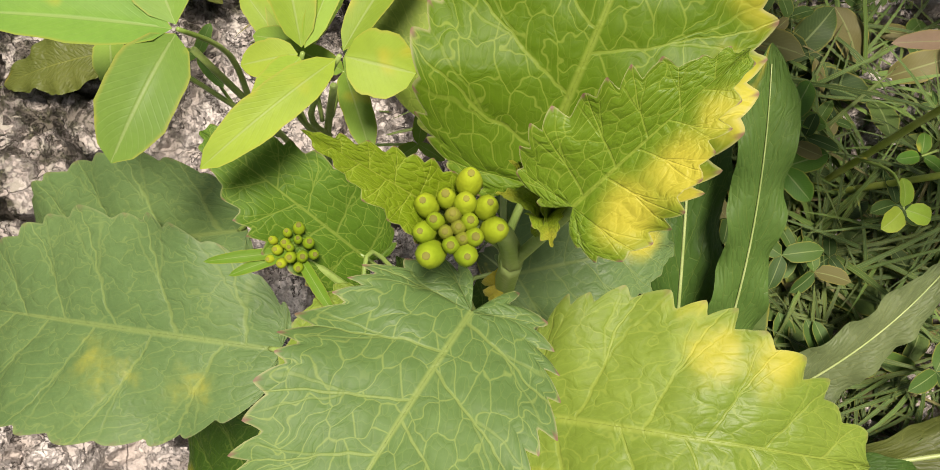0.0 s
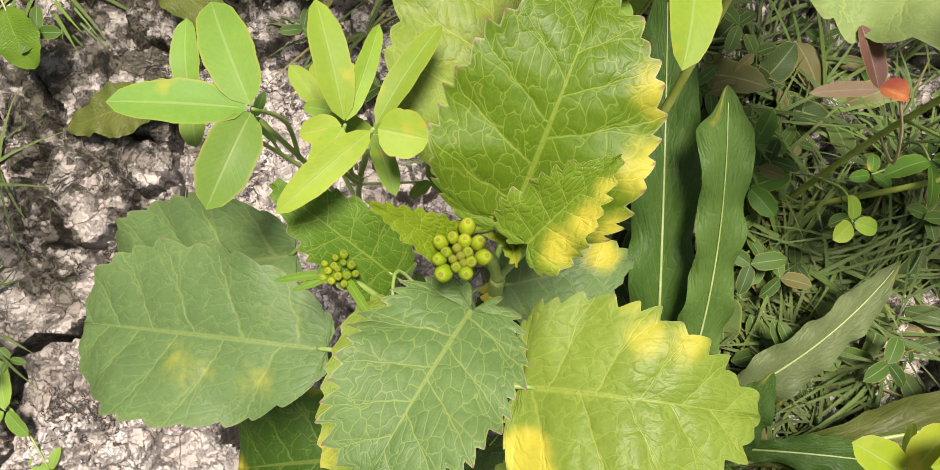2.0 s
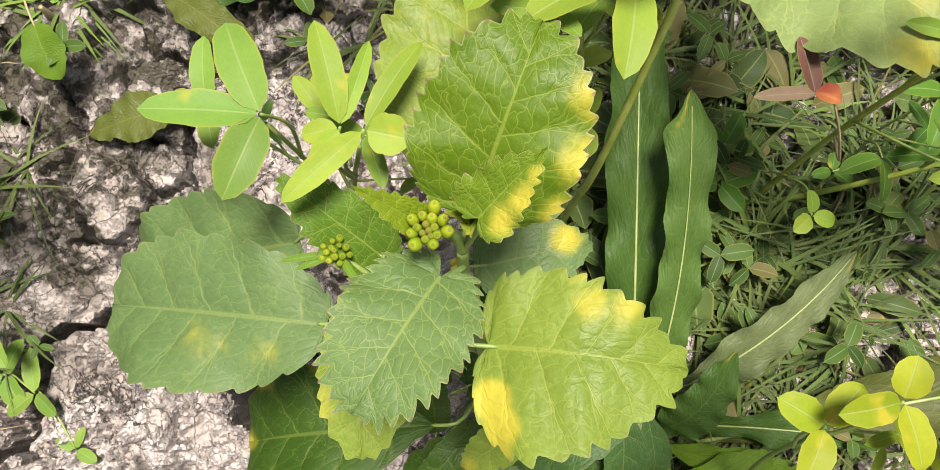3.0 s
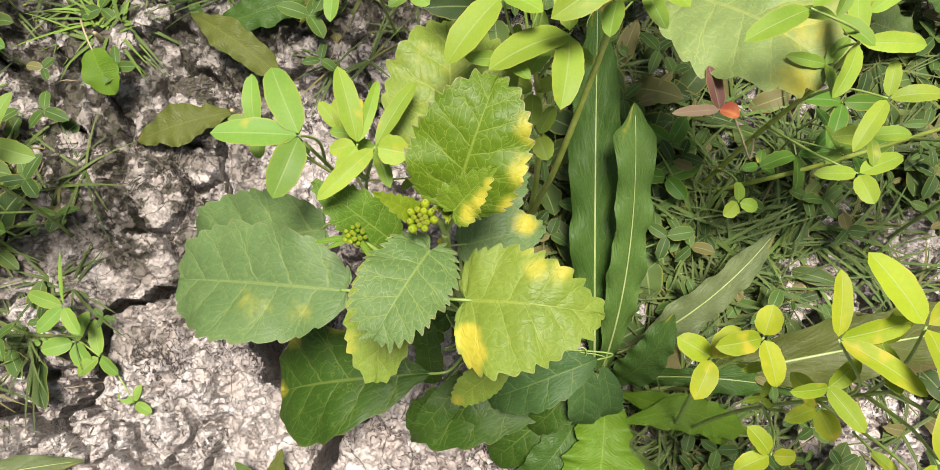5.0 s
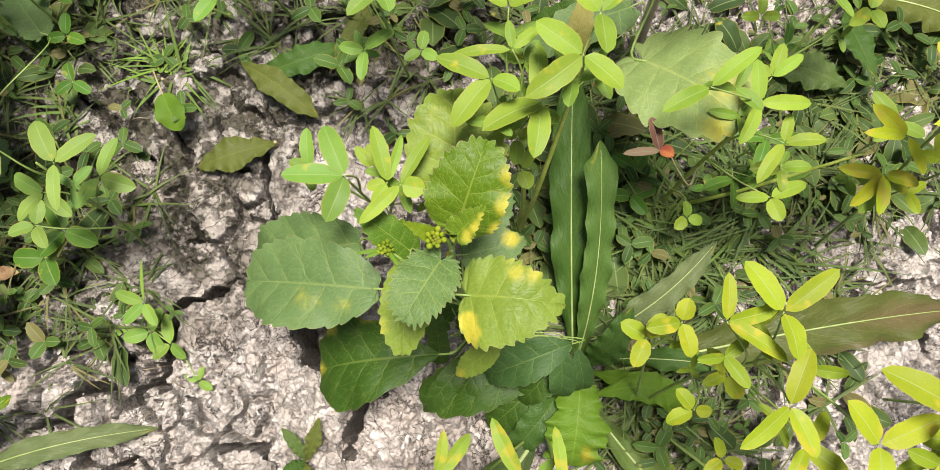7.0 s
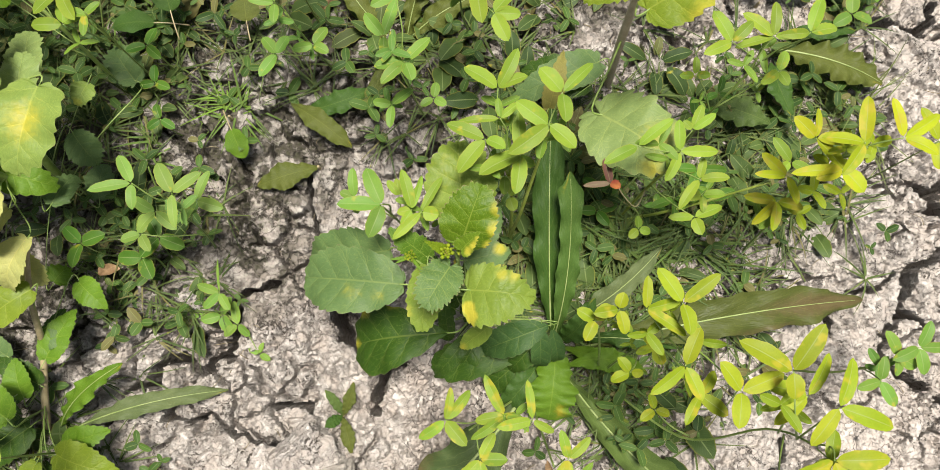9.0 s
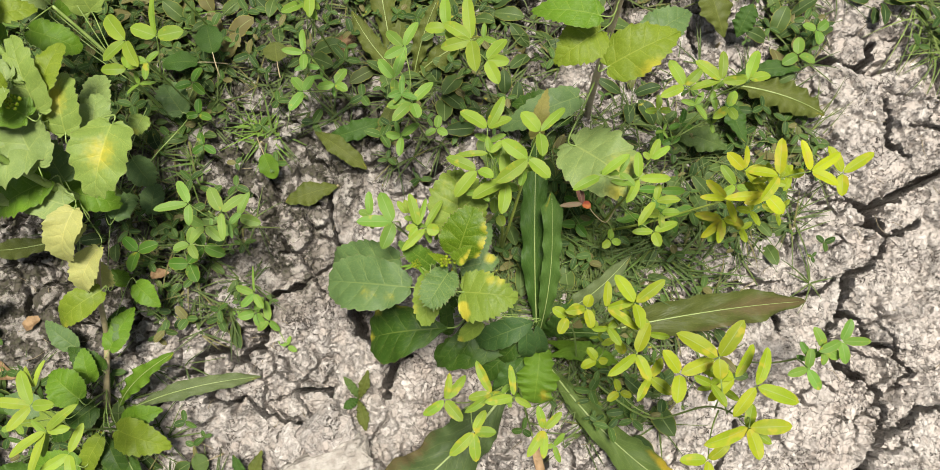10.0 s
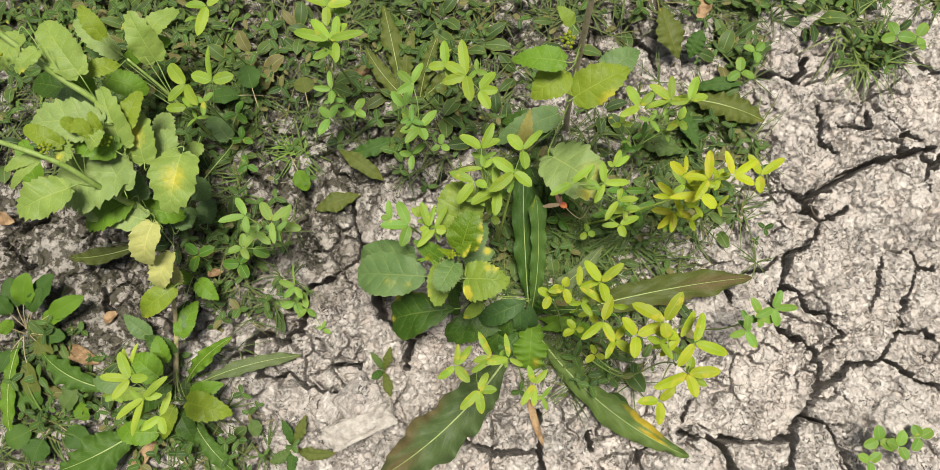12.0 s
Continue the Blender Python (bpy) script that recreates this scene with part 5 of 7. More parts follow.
for cx, cy, cz in ((-0.491, 0.276, 0.362), (-0.545, 0.245, 0.37), (-0.588, 0.362, 0.43), (-0.47, 0.262, 0.34)):
    for k in range(11):
        a, d = k * 2.4, 0.0032 * math.sqrt(k)
        bud(mustard_left, (cx + d * math.cos(a), cy + d * math.sin(a), cz - 0.3 * d), 0.0018 + 0.0004 * (k % 3), 1.3, (20 * d * math.cos(a), 20 * d * math.sin(a)))

back_base = (-0.40, 0.335, soil_at(-0.40, 0.335))
mustard_back = plant("mustard_plant", back_base, "slender mustard plant with green leaves among weeds", "mustard", "mustard plants")
stem(mustard_back, [back_base, (-0.41, 0.35, 0.1), (-0.44, 0.385, 0.19), (-0.48, 0.42, 0.25)], 0.003, 0.002)
mustard_leaf(mustard_back, (-0.516, 0.443, 0.200), (-0.588, 0.503, 0.220), 0.037, PALE_LIME, arch=0.1, form=(0.6, 0.7), teeth=9, bite=0.1, wave=0.07)
mustard_leaf(mustard_back, (-0.453, 0.435, 0.200), (-0.482, 0.502, 0.250), 0.051, LEFT_LIME, arch=0.1, form=(0.38, 0.62), teeth=7, bite=0.08, wave=0.07)
mustard_leaf(mustard_back, (-0.511, 0.349, 0.300), (-0.576, 0.426, 0.300), 0.041, GREEN2, arch=0.1, form=(0.5, 0.6), teeth=8, bite=0.09, wave=0.07)
mustard_leaf(mustard_back, (-0.511, 0.443, 0.180), (-0.438, 0.480, 0.180), 0.040, GREEN2, form=(0.42, 0.5), teeth=10, bite=0.07, wave=0.07)
mustard_leaf(mustard_back, (-0.545, 0.442, 0.150), (-0.598, 0.510, 0.150), 0.040, DARK, form=(0.6, 0.7), teeth=9, bite=0.1, wave=0.07)
mustard_leaf(mustard_back, (-0.497, 0.437, 0.300), (-0.528, 0.483, 0.320), 0.029, FRESH, form=(0.38, 0.62), teeth=7, bite=0.08, wave=0.07)
mustard_leaf(mustard_back, (-0.469, 0.468, 0.220), (-0.410, 0.517, 0.220), 0.036, LEFT_LIME, form=(0.5, 0.6), teeth=8, bite=0.09, wave=0.07)

low_base = (-0.476, -0.127, soil_at(-0.476, -0.127))
mustard_low = plant("mustard_plant", low_base, "short mustard plant with reddish stem and broad dull lower leaves", "mustard", "mustard plants")
stem(mustard_low, [low_base, (-0.462, -0.07, 0.05), (-0.448, -0.013, 0.09), (-0.430, 0.040, 0.16), (-0.419, 0.102, 0.2)], 0.0055, 0.003, material=STEM_RED, label="reddish lower stem")
mustard_leaf(mustard_low, (-0.438, -0.029, 0.100), (-0.411, 0.033, 0.090), 0.036, GREEN2)
mustard_leaf(mustard_low, (-0.459, -0.060, 0.070), (-0.509, -0.027, 0.080), 0.036, DARK)
mustard_leaf(mustard_low, (-0.476, -0.113, 0.050), (-0.543, -0.165, 0.040), 0.047, DARK)
mustard_leaf(mustard_low, (-0.432, -0.135, 0.050), (-0.373, -0.115, 0.060), 0.036, GREEN2)
mustard_leaf(mustard_low, (-0.457, -0.167, 0.040), (-0.427, -0.222, 0.030), 0.037, DARK)
mustard_leaf(mustard_low, (-0.511, -0.027, 0.050), (-0.556, 0.012, 0.060), 0.032, DULL)
mustard_leaf(mustard_low, (-0.415, 0.066, 0.080), (-0.377, 0.033, 0.080), 0.034, GREEN2)
mustard_leaf(mustard_low, (-0.420, 0.049, 0.180), (-0.486, 0.002, 0.150), 0.042, FRESH, arch=0.2, yellow=0.2)
mustard_leaf(mustard_low, (-0.471, -0.075, 0.080), (-0.482, -0.028, 0.090), 0.034, GREEN2, arch=0.1, broad=0.4)
mustard_leaf(mustard_low, (-0.466, -0.098, 0.120), (-0.510, -0.060, 0.120), 0.053, GREEN2, arch=0.1, broad=0.4)
mustard_leaf(mustard_low, (-0.527, -0.111, 0.100), (-0.589, -0.103, 0.100), 0.037, DULL, arch=0.1, broad=0.4)
mustard_leaf(mustard_low, (-0.496, -0.125, 0.100), (-0.582, -0.130, 0.080), 0.023, LIME, arch=0.1, broad=0.4)
mustard_leaf(mustard_low, (-0.437, -0.145, 0.060), (-0.353, -0.167, 0.070), 0.051, FRESH, arch=0.15, broad=0.4)
mustard_leaf(mustard_low, (-0.493, -0.197, 0.050), (-0.567, -0.197, 0.050), 0.045, GREEN2, arch=0.1, broad=0.4)
mustard_leaf(mustard_low, (-0.460, -0.155, 0.060), (-0.494, -0.215, 0.030), 0.032, FRESH, arch=0.1, broad=0.4)
mustard_leaf(mustard_low, (-0.442, -0.008, 0.100), (-0.420, -0.000, 0.100), 0.025, DULL, arch=0.1, broad=0.4)
mustard_leaf(mustard_low, (-0.445, -0.018, 0.080), (-0.431, 0.034, 0.080), 0.028, DARK, arch=0.1, broad=0.4)
dock_leaf(mustard_low, (-0.452, -0.115, 0.020), (-0.350, -0.033, 0.090), 0.026, LONG2, arch=0.1)
dock_leaf(mustard_low, (-0.432, -0.116, 0.020), (-0.244, -0.069, 0.005), 0.027, PALE, arch=0.12)
dock_leaf(mustard_low, (-0.441, -0.169, 0.030), (-0.348, -0.283, 0.020), 0.030, GREEN_DOCK, arch=0.1)
dock_leaf(mustard_low, (-0.519, -0.188, 0.030), (-0.673, -0.263, 0.030), 0.067, GREEN_DOCK, arch=0.1)
dock_leaf(mustard_low, (-0.577, -0.122, 0.040), (-0.710, -0.052, 0.040), 0.041, GREEN_DOCK, arch=0.1)
dock_leaf(mustard_low, (-0.467, -0.158, 0.020), (-0.459, -0.235, 0.020), 0.022, GREEN_DOCK, arch=0.1)
dock_leaf(mustard_low, (-0.514, 0.136, 0.080), (-0.663, 0.119, 0.050), 0.028, BROWN, arch=0.1)

right_base = (0.262, 0.349, soil_at(0.262, 0.349))
mustard_right = plant("mustard_plant", right_base, "tall mustard plant with a pinkish stalk and large leaves", "mustard", "mustard plants")
stem(mustard_right, [right_base, (0.25, 0.353, 0.17), (0.243, 0.36, 0.33), (0.238, 0.365, 0.45), (0.23, 0.363, 0.6)], 0.0058, 0.004, material=STEM_PINK, label="pale pinkish brown stalk")
mustard_leaf(mustard_right, (0.207, 0.318, 0.470), (0.135, 0.327, 0.460), 0.036, GREEN2, arch=0.1)
mustard_leaf(mustard_right, (0.212, 0.314, 0.440), (0.163, 0.280, 0.430), 0.051, FRESH, arch=0.1)
mustard_leaf(mustard_right, (0.230, 0.296, 0.380), (0.310, 0.331, 0.400), 0.059, FRESH, arch=0.1, yellow=0.5)
mustard_leaf(mustard_right, (0.276, 0.335, 0.360), (0.334, 0.373, 0.360), 0.046, DULL, arch=0.1)
mustard_leaf(mustard_right, (0.222, 0.378, 0.450), (0.202, 0.401, 0.460), 0.021, LIME, arch=0.1)
mustard_leaf(mustard_right, (0.214, 0.247, 0.215), (0.283, 0.184, 0.255), 0.088, PALE_GREY, lobe=0.14, arch=0.06, form=(0.4, 0.40), uneven=(1.1, 0.95), sharp=1.6, teeth=9, bite=0.085, spots=((0.75, 0.3, 0.35, 0.6), (0.9, -0.5, 0.2, 0.8)))
mustard_leaf(mustard_right, (0.229, 0.336, 0.060), (0.136, 0.358, 0.050), 0.056, DARK, arch=0.1)
mustard_leaf(mustard_right, (0.240, 0.361, 0.070), (0.120, 0.312, 0.050), 0.051, DULL, arch=0.1)
mustard_leaf(mustard_right, (0.170, 0.287, 0.100), (0.186, 0.354, 0.130), 0.026, TAN, arch=0.2)
for k in range(12):
    a, d = k * 2.4, 0.0035 * math.sqrt(k)
    bud(mustard_right, (0.213 + d * math.cos(a), 0.352 + d * math.sin(a), 0.462 - 0.3 * d), 0.002 + 0.0004 * (k % 3), 1.3, (20 * d * math.cos(a), 20 * d * math.sin(a)))


# ---- small docks and seedlings ----
def low_weed(name, x, y, label, category, group):
    base = (x, y, soil_at(x, y))
    ob = plant(name, base, label, category, group)
    stem(ob, [base, (x, y, base[2] + 0.012), (x, y, base[2] + 0.016)], 0.003, 0.0015, "crown", STEM_RED)
    return ob


dock_west = low_weed("dock_plant", -0.134, 0.229, "olive dock leaves lying flat beside the crack", "dock", "dock plants")
dock_leaf(dock_west, (-0.134, 0.229, 0.015), (-0.217, 0.203, 0.010), 0.034, OLIVE, arch=0.1)
dock_leaf(dock_west, (-0.171, 0.313, 0.030), (-0.087, 0.253, 0.030), 0.029, OLIVE, arch=0.15)
dock_leaf(dock_west, (-0.156, 0.304, 0.020), (-0.063, 0.334, 0.030), 0.030, LONG, arch=0.15)
dock_north = low_weed("dock_plant", -0.256, 0.297, "small dock rosette with oval green leaves", "dock", "dock plants")
spoon_leaf(dock_north, (-0.256, 0.297, 0.050), (-0.227, 0.235, 0.040), 0.027, LONG2, arch=0.1)
spoon_leaf(dock_north, (-0.315, 0.390, 0.060), (-0.334, 0.467, 0.080), 0.036, LONG, arch=0.1)
spoon_leaf(dock_north, (-0.224, 0.393, 0.050), (-0.233, 0.448, 0.060), 0.034, OLIVE, arch=0.1)
spoon_leaf(dock_north, (-0.314, 0.423, 0.030), (-0.413, 0.416, 0.040), 0.030, LONG, arch=0.1)
dock_far = low_weed("dock_plant", 0.481, 0.475, "dock rosette with olive, dark-veined leaves", "dock", "dock plants")
dock_leaf(dock_far, (0.481, 0.475, 0.030), (0.449, 0.571, 0.050), 0.050, OLIVE, arch=0.1)
dock_leaf(dock_far, (0.497, 0.395, 0.030), (0.636, 0.348, 0.030), 0.050, OLIVE, arch=0.1)
dock_leaf(dock_far, (0.479, 0.291, 0.030), (0.390, 0.320, 0.030), 0.038, DULLD, arch=0.1)
dock_leaf(dock_far, (0.501, 0.475, 0.030), (0.524, 0.523, 0.050), 0.034, LONG, arch=0.1)
dock_leaf(dock_far, (0.501, 0.416, 0.020), (0.598, 0.419, 0.040), 0.025, LONG, arch=0.1)
dock_leaf(dock_far, (0.487, 0.381, 0.020), (0.505, 0.299, 0.040), 0.029, LONG, arch=0.1)
dock_top = low_weed("dock_plant", -0.051, 0.431, "crowded dock rosette with olive leaves on thin stalks", "dock", "dock plants")
dock_leaf(dock_top, (-0.051, 0.431, 0.020), (-0.081, 0.588, 0.050), 0.034, OLIVE, arch=0.1)
dock_leaf(dock_top, (-0.040, 0.430, 0.020), (-0.024, 0.538, 0.050), 0.029, OLIVE, arch=0.1)
dock_leaf(dock_top, (-0.017, 0.406, 0.020), (0.022, 0.513, 0.080), 0.028, OLIVE, arch=0.1)
dock_leaf(dock_top, (-0.017, 0.406, 0.020), (0.088, 0.464, 0.050), 0.029, OLIVE, arch=0.1)
dock_leaf(dock_top, (-0.029, 0.400, 0.020), (-0.116, 0.505, 0.050), 0.029, OLIVE, arch=0.1)
dock_leaf(dock_top, (-0.029, 0.394, 0.020), (-0.075, 0.305, 0.030), 0.022, OLIVE, arch=0.1)
rosette_weed = low_weed("leafy_weed", -0.756, -0.007, "low leafy weed with long pale leaf stalks", "weed", "leafy weeds")
spoon_leaf(rosette_weed, (-0.756, -0.007, 0.010), (-0.763, 0.085, 0.060), 0.033, LONG, arch=0.1)
spoon_leaf(rosette_weed, (-0.756, -0.007, 0.010), (-0.722, 0.090, 0.080), 0.037, LONG2, arch=0.1)
spoon_leaf(rosette_weed, (-0.753, -0.007, 0.010), (-0.679, 0.087, 0.070), 0.035, LONG, arch=0.1)
spoon_leaf(rosette_weed, (-0.751, -0.010, 0.010), (-0.633, 0.047, 0.050), 0.031, LONG2, arch=0.1)
spoon_leaf(rosette_weed, (-0.750, -0.016, 0.010), (-0.668, -0.025, 0.040), 0.027, LONG, arch=0.1)
spoon_leaf(rosette_weed, (-0.759, -0.016, 0.010), (-0.790, 0.002, 0.040), 0.027, LONG2, arch=0.1)
dock_leaf(rosette_weed, (-0.761, -0.026, 0.020), (-0.763, -0.208, 0.030), 0.026, LONG2, arch=0.1)
spoon_leaf(rosette_weed, (-0.756, -0.021, 0.020), (-0.717, -0.135, 0.030), 0.031, OLIVE, arch=0.1)
spoon_leaf(rosette_weed, (-0.756, -0.021, 0.020), (-0.791, -0.085, 0.030), 0.031, LONG, arch=0.1)
spoon_leaf(rosette_weed, (-0.756, -0.007, 0.010), (-0.664, 0.020, 0.040), 0.027, LONG2, arch=0.1)
spoon_leaf(rosette_weed, (-0.756, -0.007, 0.010), (-0.699, 0.063, 0.070), 0.024, LONG, arch=0.1)
spoon_leaf(rosette_weed, (-0.756, -0.007, 0.010), (-0.791, 0.055, 0.060), 0.031, LONG, arch=0.1)
spoon_leaf(rosette_weed, (-0.756, -0.012, 0.010), (-0.694, -0.055, 0.030), 0.029, OLIVE, arch=0.1)
broad_weed = low_weed("leafy_weed", -0.699, -0.175, "low weed with broad dark leaves beside grass", "weed", "leafy weeds")
spoon_leaf(broad_weed, (-0.699, -0.175, 0.010), (-0.745, -0.118, 0.030), 0.044, GREEN_DOCK, arch=0.1)
spoon_leaf(broad_weed, (-0.699, -0.175, 0.010), (-0.621, -0.217, 0.030), 0.039, LONG, arch=0.1)
spoon_leaf(broad_weed, (-0.698, -0.180, 0.010), (-0.723, -0.246, 0.030), 0.044, LONG, arch=0.1)
spoon_leaf(broad_weed, (-0.693, -0.180, 0.010), (-0.642, -0.120, 0.040), 0.033, DULLD, arch=0.1)
spoon_leaf(broad_weed, (-0.699, -0.175, 0.010), (-0.773, -0.213, 0.030), 0.039, GREEN_DOCK, arch=0.1)
seedling = low_weed("seedling", -0.093, -0.101, "tiny dull seedling with four narrow leaves", "seedling", "seedlings")
dock_leaf(seedling, (-0.093, -0.101, 0.010), (-0.114, -0.067, 0.030), 0.013, DULLD, arch=0.1)
dock_leaf(seedling, (-0.093, -0.101, 0.010), (-0.077, -0.057, 0.030), 0.015, OLIVE, arch=0.1)
dock_leaf(seedling, (-0.093, -0.101, 0.010), (-0.114, -0.115, 0.020), 0.015, LONG, arch=0.1)
dock_leaf(seedling, (-0.093, -0.103, 0.010), (-0.079, -0.148, 0.020), 0.018, OLIVE, arch=0.1)
seedling_b = low_weed("seedling", -0.258, -0.234, "small olive seedling rosette on bare clay", "seedling", "seedlings")
dock_leaf(seedling_b, (-0.258, -0.234, 0.010), (-0.275, -0.183, 0.030), 0.017, LONG, arch=0.1)
dock_leaf(seedling_b, (-0.258, -0.234, 0.010), (-0.232, -0.176, 0.030), 0.020, OLIVE, arch=0.1)
dock_leaf(seedling_b, (-0.258, -0.237, 0.010), (-0.180, -0.245, 0.020), 0.022, OLIVE, arch=0.1)
dock_leaf(seedling_b, (-0.260, -0.237, 0.010), (-0.299, -0.258, 0.020), 0.022, DULLD, arch=0.1)
dock_leaf(seedling_b, (-0.258, -0.237, 0.010), (-0.261, -0.280, 0.020), 0.020, LONG, arch=0.1)
seedling_c = low_weed("seedling", -0.297, -0.185, "small seedling with dusty oval leaves", "seedling", "seedlings")
spoon_leaf(seedling_c, (-0.297, -0.185, 0.010), (-0.339, -0.204, 0.015), 0.028, DULLD, arch=0.1)
spoon_leaf(seedling_c, (-0.663, -0.121, 0.020), (-0.625, -0.175, 0.030), 0.026, LONG2, arch=0.1)

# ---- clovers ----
# DIM: clover green with the shade of low growth put into the tint
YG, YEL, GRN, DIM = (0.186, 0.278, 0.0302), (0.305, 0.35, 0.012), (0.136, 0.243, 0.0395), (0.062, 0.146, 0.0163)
clover_a = clover("clover_a", (-0.005, 0.125, soil_at(-0.005, 0.125)), (((-0.010, 0.130, 0.150), (-0.019, 0.127, 0.285),), ), GRN, 0.1, "clover with grey-green oblong leaflets behind the mustard")
sprig(clover_a, (-0.019, 0.127, 0.298), (-179, 0.043, 0.016), (114, 0.040, 0.017), (-111, 0.034, 0.017))
sprig(clover_a, (-0.051, 0.141, 0.260), (94, 0.030, 0.011), (161, 0.015, 0.010), (-77, 0.017, 0.010))
clover_b = clover("clover_b", (0.004, 0.118, soil_at(0.004, 0.118)), (((-0.001, 0.121, 0.100), (0.007, 0.117, 0.220), (0.018, 0.116, 0.295),), ), YG, 0.25, "clover with narrow yellow-green leaflets behind the mustard")
sprig(clover_b, (0.021, 0.118, 0.310), (-135, 0.038, 0.010), (61, 0.040, 0.009), (-9, 0.016, 0.015))
sprig(clover_b, (0.011, 0.122, 0.300), (105, 0.040, 0.012), (75, 0.035, 0.007), (-168, 0.014, 0.009), (-122, 0.018, 0.009))
sprig(clover_b, (-0.006, 0.147, 0.240), (62, 0.022, 0.010), (130, 0.020, 0.009), (101, 0.018, 0.008))
clover_c = clover("clover_c", (0.1235, 0.128, soil_at(0.1235, 0.128)), (((0.1247, 0.1343, 0.12), (0.1263, 0.1376, 0.19), (0.1344, 0.1645, 0.28), (0.1417, 0.1904, 0.345),), ((0.121, 0.145, 0.12), (0.113, 0.166, 0.22), (0.100, 0.175, 0.300),), ), YG, 0.2, "tall clover with bright yellow-green leaflets", thick=0.0026)
sprig(clover_c, (0.094, 0.232, 0.344), (63, 0.041, 0.013), (23, 0.030, 0.013), (150, 0.037, 0.017))
sprig(clover_c, (0.155, 0.227, 0.348), (46, 0.044, 0.011), (134, 0.031, 0.018), (-85, 0.029, 0.016))
sprig(clover_c, (0.140, 0.191, 0.364), (-144, 0.045, 0.017), (-40, 0.032, 0.017), (145, 0.036, 0.017))
sprig(clover_c, (0.117, 0.173, 0.323), (-98, 0.039, 0.016), (-151, 0.046, 0.018), (93, 0.040, 0.014))
sprig(clover_c, (0.082, 0.182, 0.345), (157, 0.039, 0.014), (-129, 0.040, 0.016), (-26, 0.020, 0.014))
sprig(clover_c, (0.096, 0.202, 0.345), (-176, 0.041, 0.008), (97, 0.019, 0.007), (42, 0.023, 0.008))
sprig(clover_c, (0.106, 0.168, 0.250), (-95, 0.020, 0.012), (21, 0.017, 0.011), (149, 0.015, 0.009))
sprig(clover_c, (0.112, 0.151, 0.220), (-71, 0.016, 0.013), (60, 0.019, 0.010))
clover_d = clover("clover_d", (0.273, 0.161, soil_at(0.273, 0.161)), (((0.285, 0.180, 0.120), (0.286, 0.183, 0.220), (0.284, 0.188, 0.280),), ((0.330, 0.160, 0.100), (0.420, 0.180, 0.170),), ), YG, 0.15, "branching clover with thick yellowish stems", thick=0.0023)
sprig(clover_d, (0.225, 0.175, 0.350), (37, 0.040, 0.011), (-152, 0.036, 0.012))
sprig(clover_d, (0.284, 0.188, 0.280), (91, 0.032, 0.012), (-117, 0.034, 0.012), (2, 0.041, 0.012))
sprig(clover_d, (0.307, 0.219, 0.250), (68, 0.029, 0.011), (35, 0.029, 0.010), (138, 0.013, 0.008))
sprig(clover_d, (0.309, 0.163, 0.260), (2, 0.030, 0.011), (-125, 0.038, 0.011), (77, 0.022, 0.009))
sprig(clover_d, (0.320, 0.133, 0.200), (22, 0.036, 0.013), (-178, 0.029, 0.010), (-71, 0.021, 0.014))
sprig(clover_d, (0.330, 0.158, 0.200), (0, 0.024, 0.012), (-175, 0.028, 0.013), (-89, 0.019, 0.009))
sprig(clover_d, (0.282, 0.136, 0.090), (97, 0.015, 0.011), (-15, 0.015, 0.011), (-139, 0.016, 0.012))
sprig(clover_d, (0.409, 0.144, 0.200), (149, 0.027, 0.014), (-128, 0.031, 0.014), (10, 0.026, 0.012))
sprig(clover_d, (0.432, 0.197, 0.200), (126, 0.033, 0.013), (-146, 0.025, 0.012), (-32, 0.023, 0.012))
clover_e = clover("clover_e", (0.240, -0.050, soil_at(0.240, -0.050)), (((0.318, -0.115, 0.120), (0.360, -0.090, 0.280), (0.365, -0.095, 0.380),), ((0.250, -0.020, 0.150), (0.260, 0.000, 0.330),), ((0.220, -0.010, 0.150), (0.200, 0.010, 0.260),), ), (0.23, 0.29, 0.014), 0.45, "sprawling clover with large yellowing leaflets")
sprig(clover_e, (0.193, 0.015, 0.284), (150, 0.020, 0.013), (45, 0.021, 0.013), (-116, 0.022, 0.013))
sprig(clover_e, (0.214, 0.025, 0.300), (74, 0.016, 0.013), (-170, 0.026, 0.012), (-76, 0.024, 0.013))
sprig(clover_e, (0.259, 0.028, 0.362), (124, 0.037, 0.015), (38, 0.041, 0.013), (-81, 0.029, 0.016))
sprig(clover_e, (0.230, 0.023, 0.344), (87, 0.030, 0.010), (15, 0.032, 0.011), (-35, 0.042, 0.011))
sprig(clover_e, (0.260, -0.028, 0.361), (67, 0.036, 0.014), (-144, 0.041, 0.012), (-66, 0.032, 0.013))
sprig(clover_e, (0.281, -0.055, 0.330), (-38, 0.029, 0.014), (-121, 0.031, 0.010), (59, 0.025, 0.012))
sprig(clover_e, (0.302, -0.049, 0.380), (127, 0.031, 0.016), (-100, 0.031, 0.016), (22, 0.040, 0.015))
sprig(clover_e, (0.336, -0.031, 0.409), (150, 0.049, 0.018), (58, 0.046, 0.017), (-87, 0.022, 0.016))
sprig(clover_e, (0.368, -0.054, 0.360), (166, 0.043, 0.016), (58, 0.044, 0.012), (-139, 0.038, 0.012))
sprig(clover_e, (0.377, -0.061, 0.400), (70, 0.043, 0.014), (-20, 0.047, 0.016), (-126, 0.039, 0.013))
sprig(clover_e, (0.359, -0.101, 0.424), (3, 0.042, 0.016), (-160, 0.050, 0.016), (-77, 0.032, 0.016))
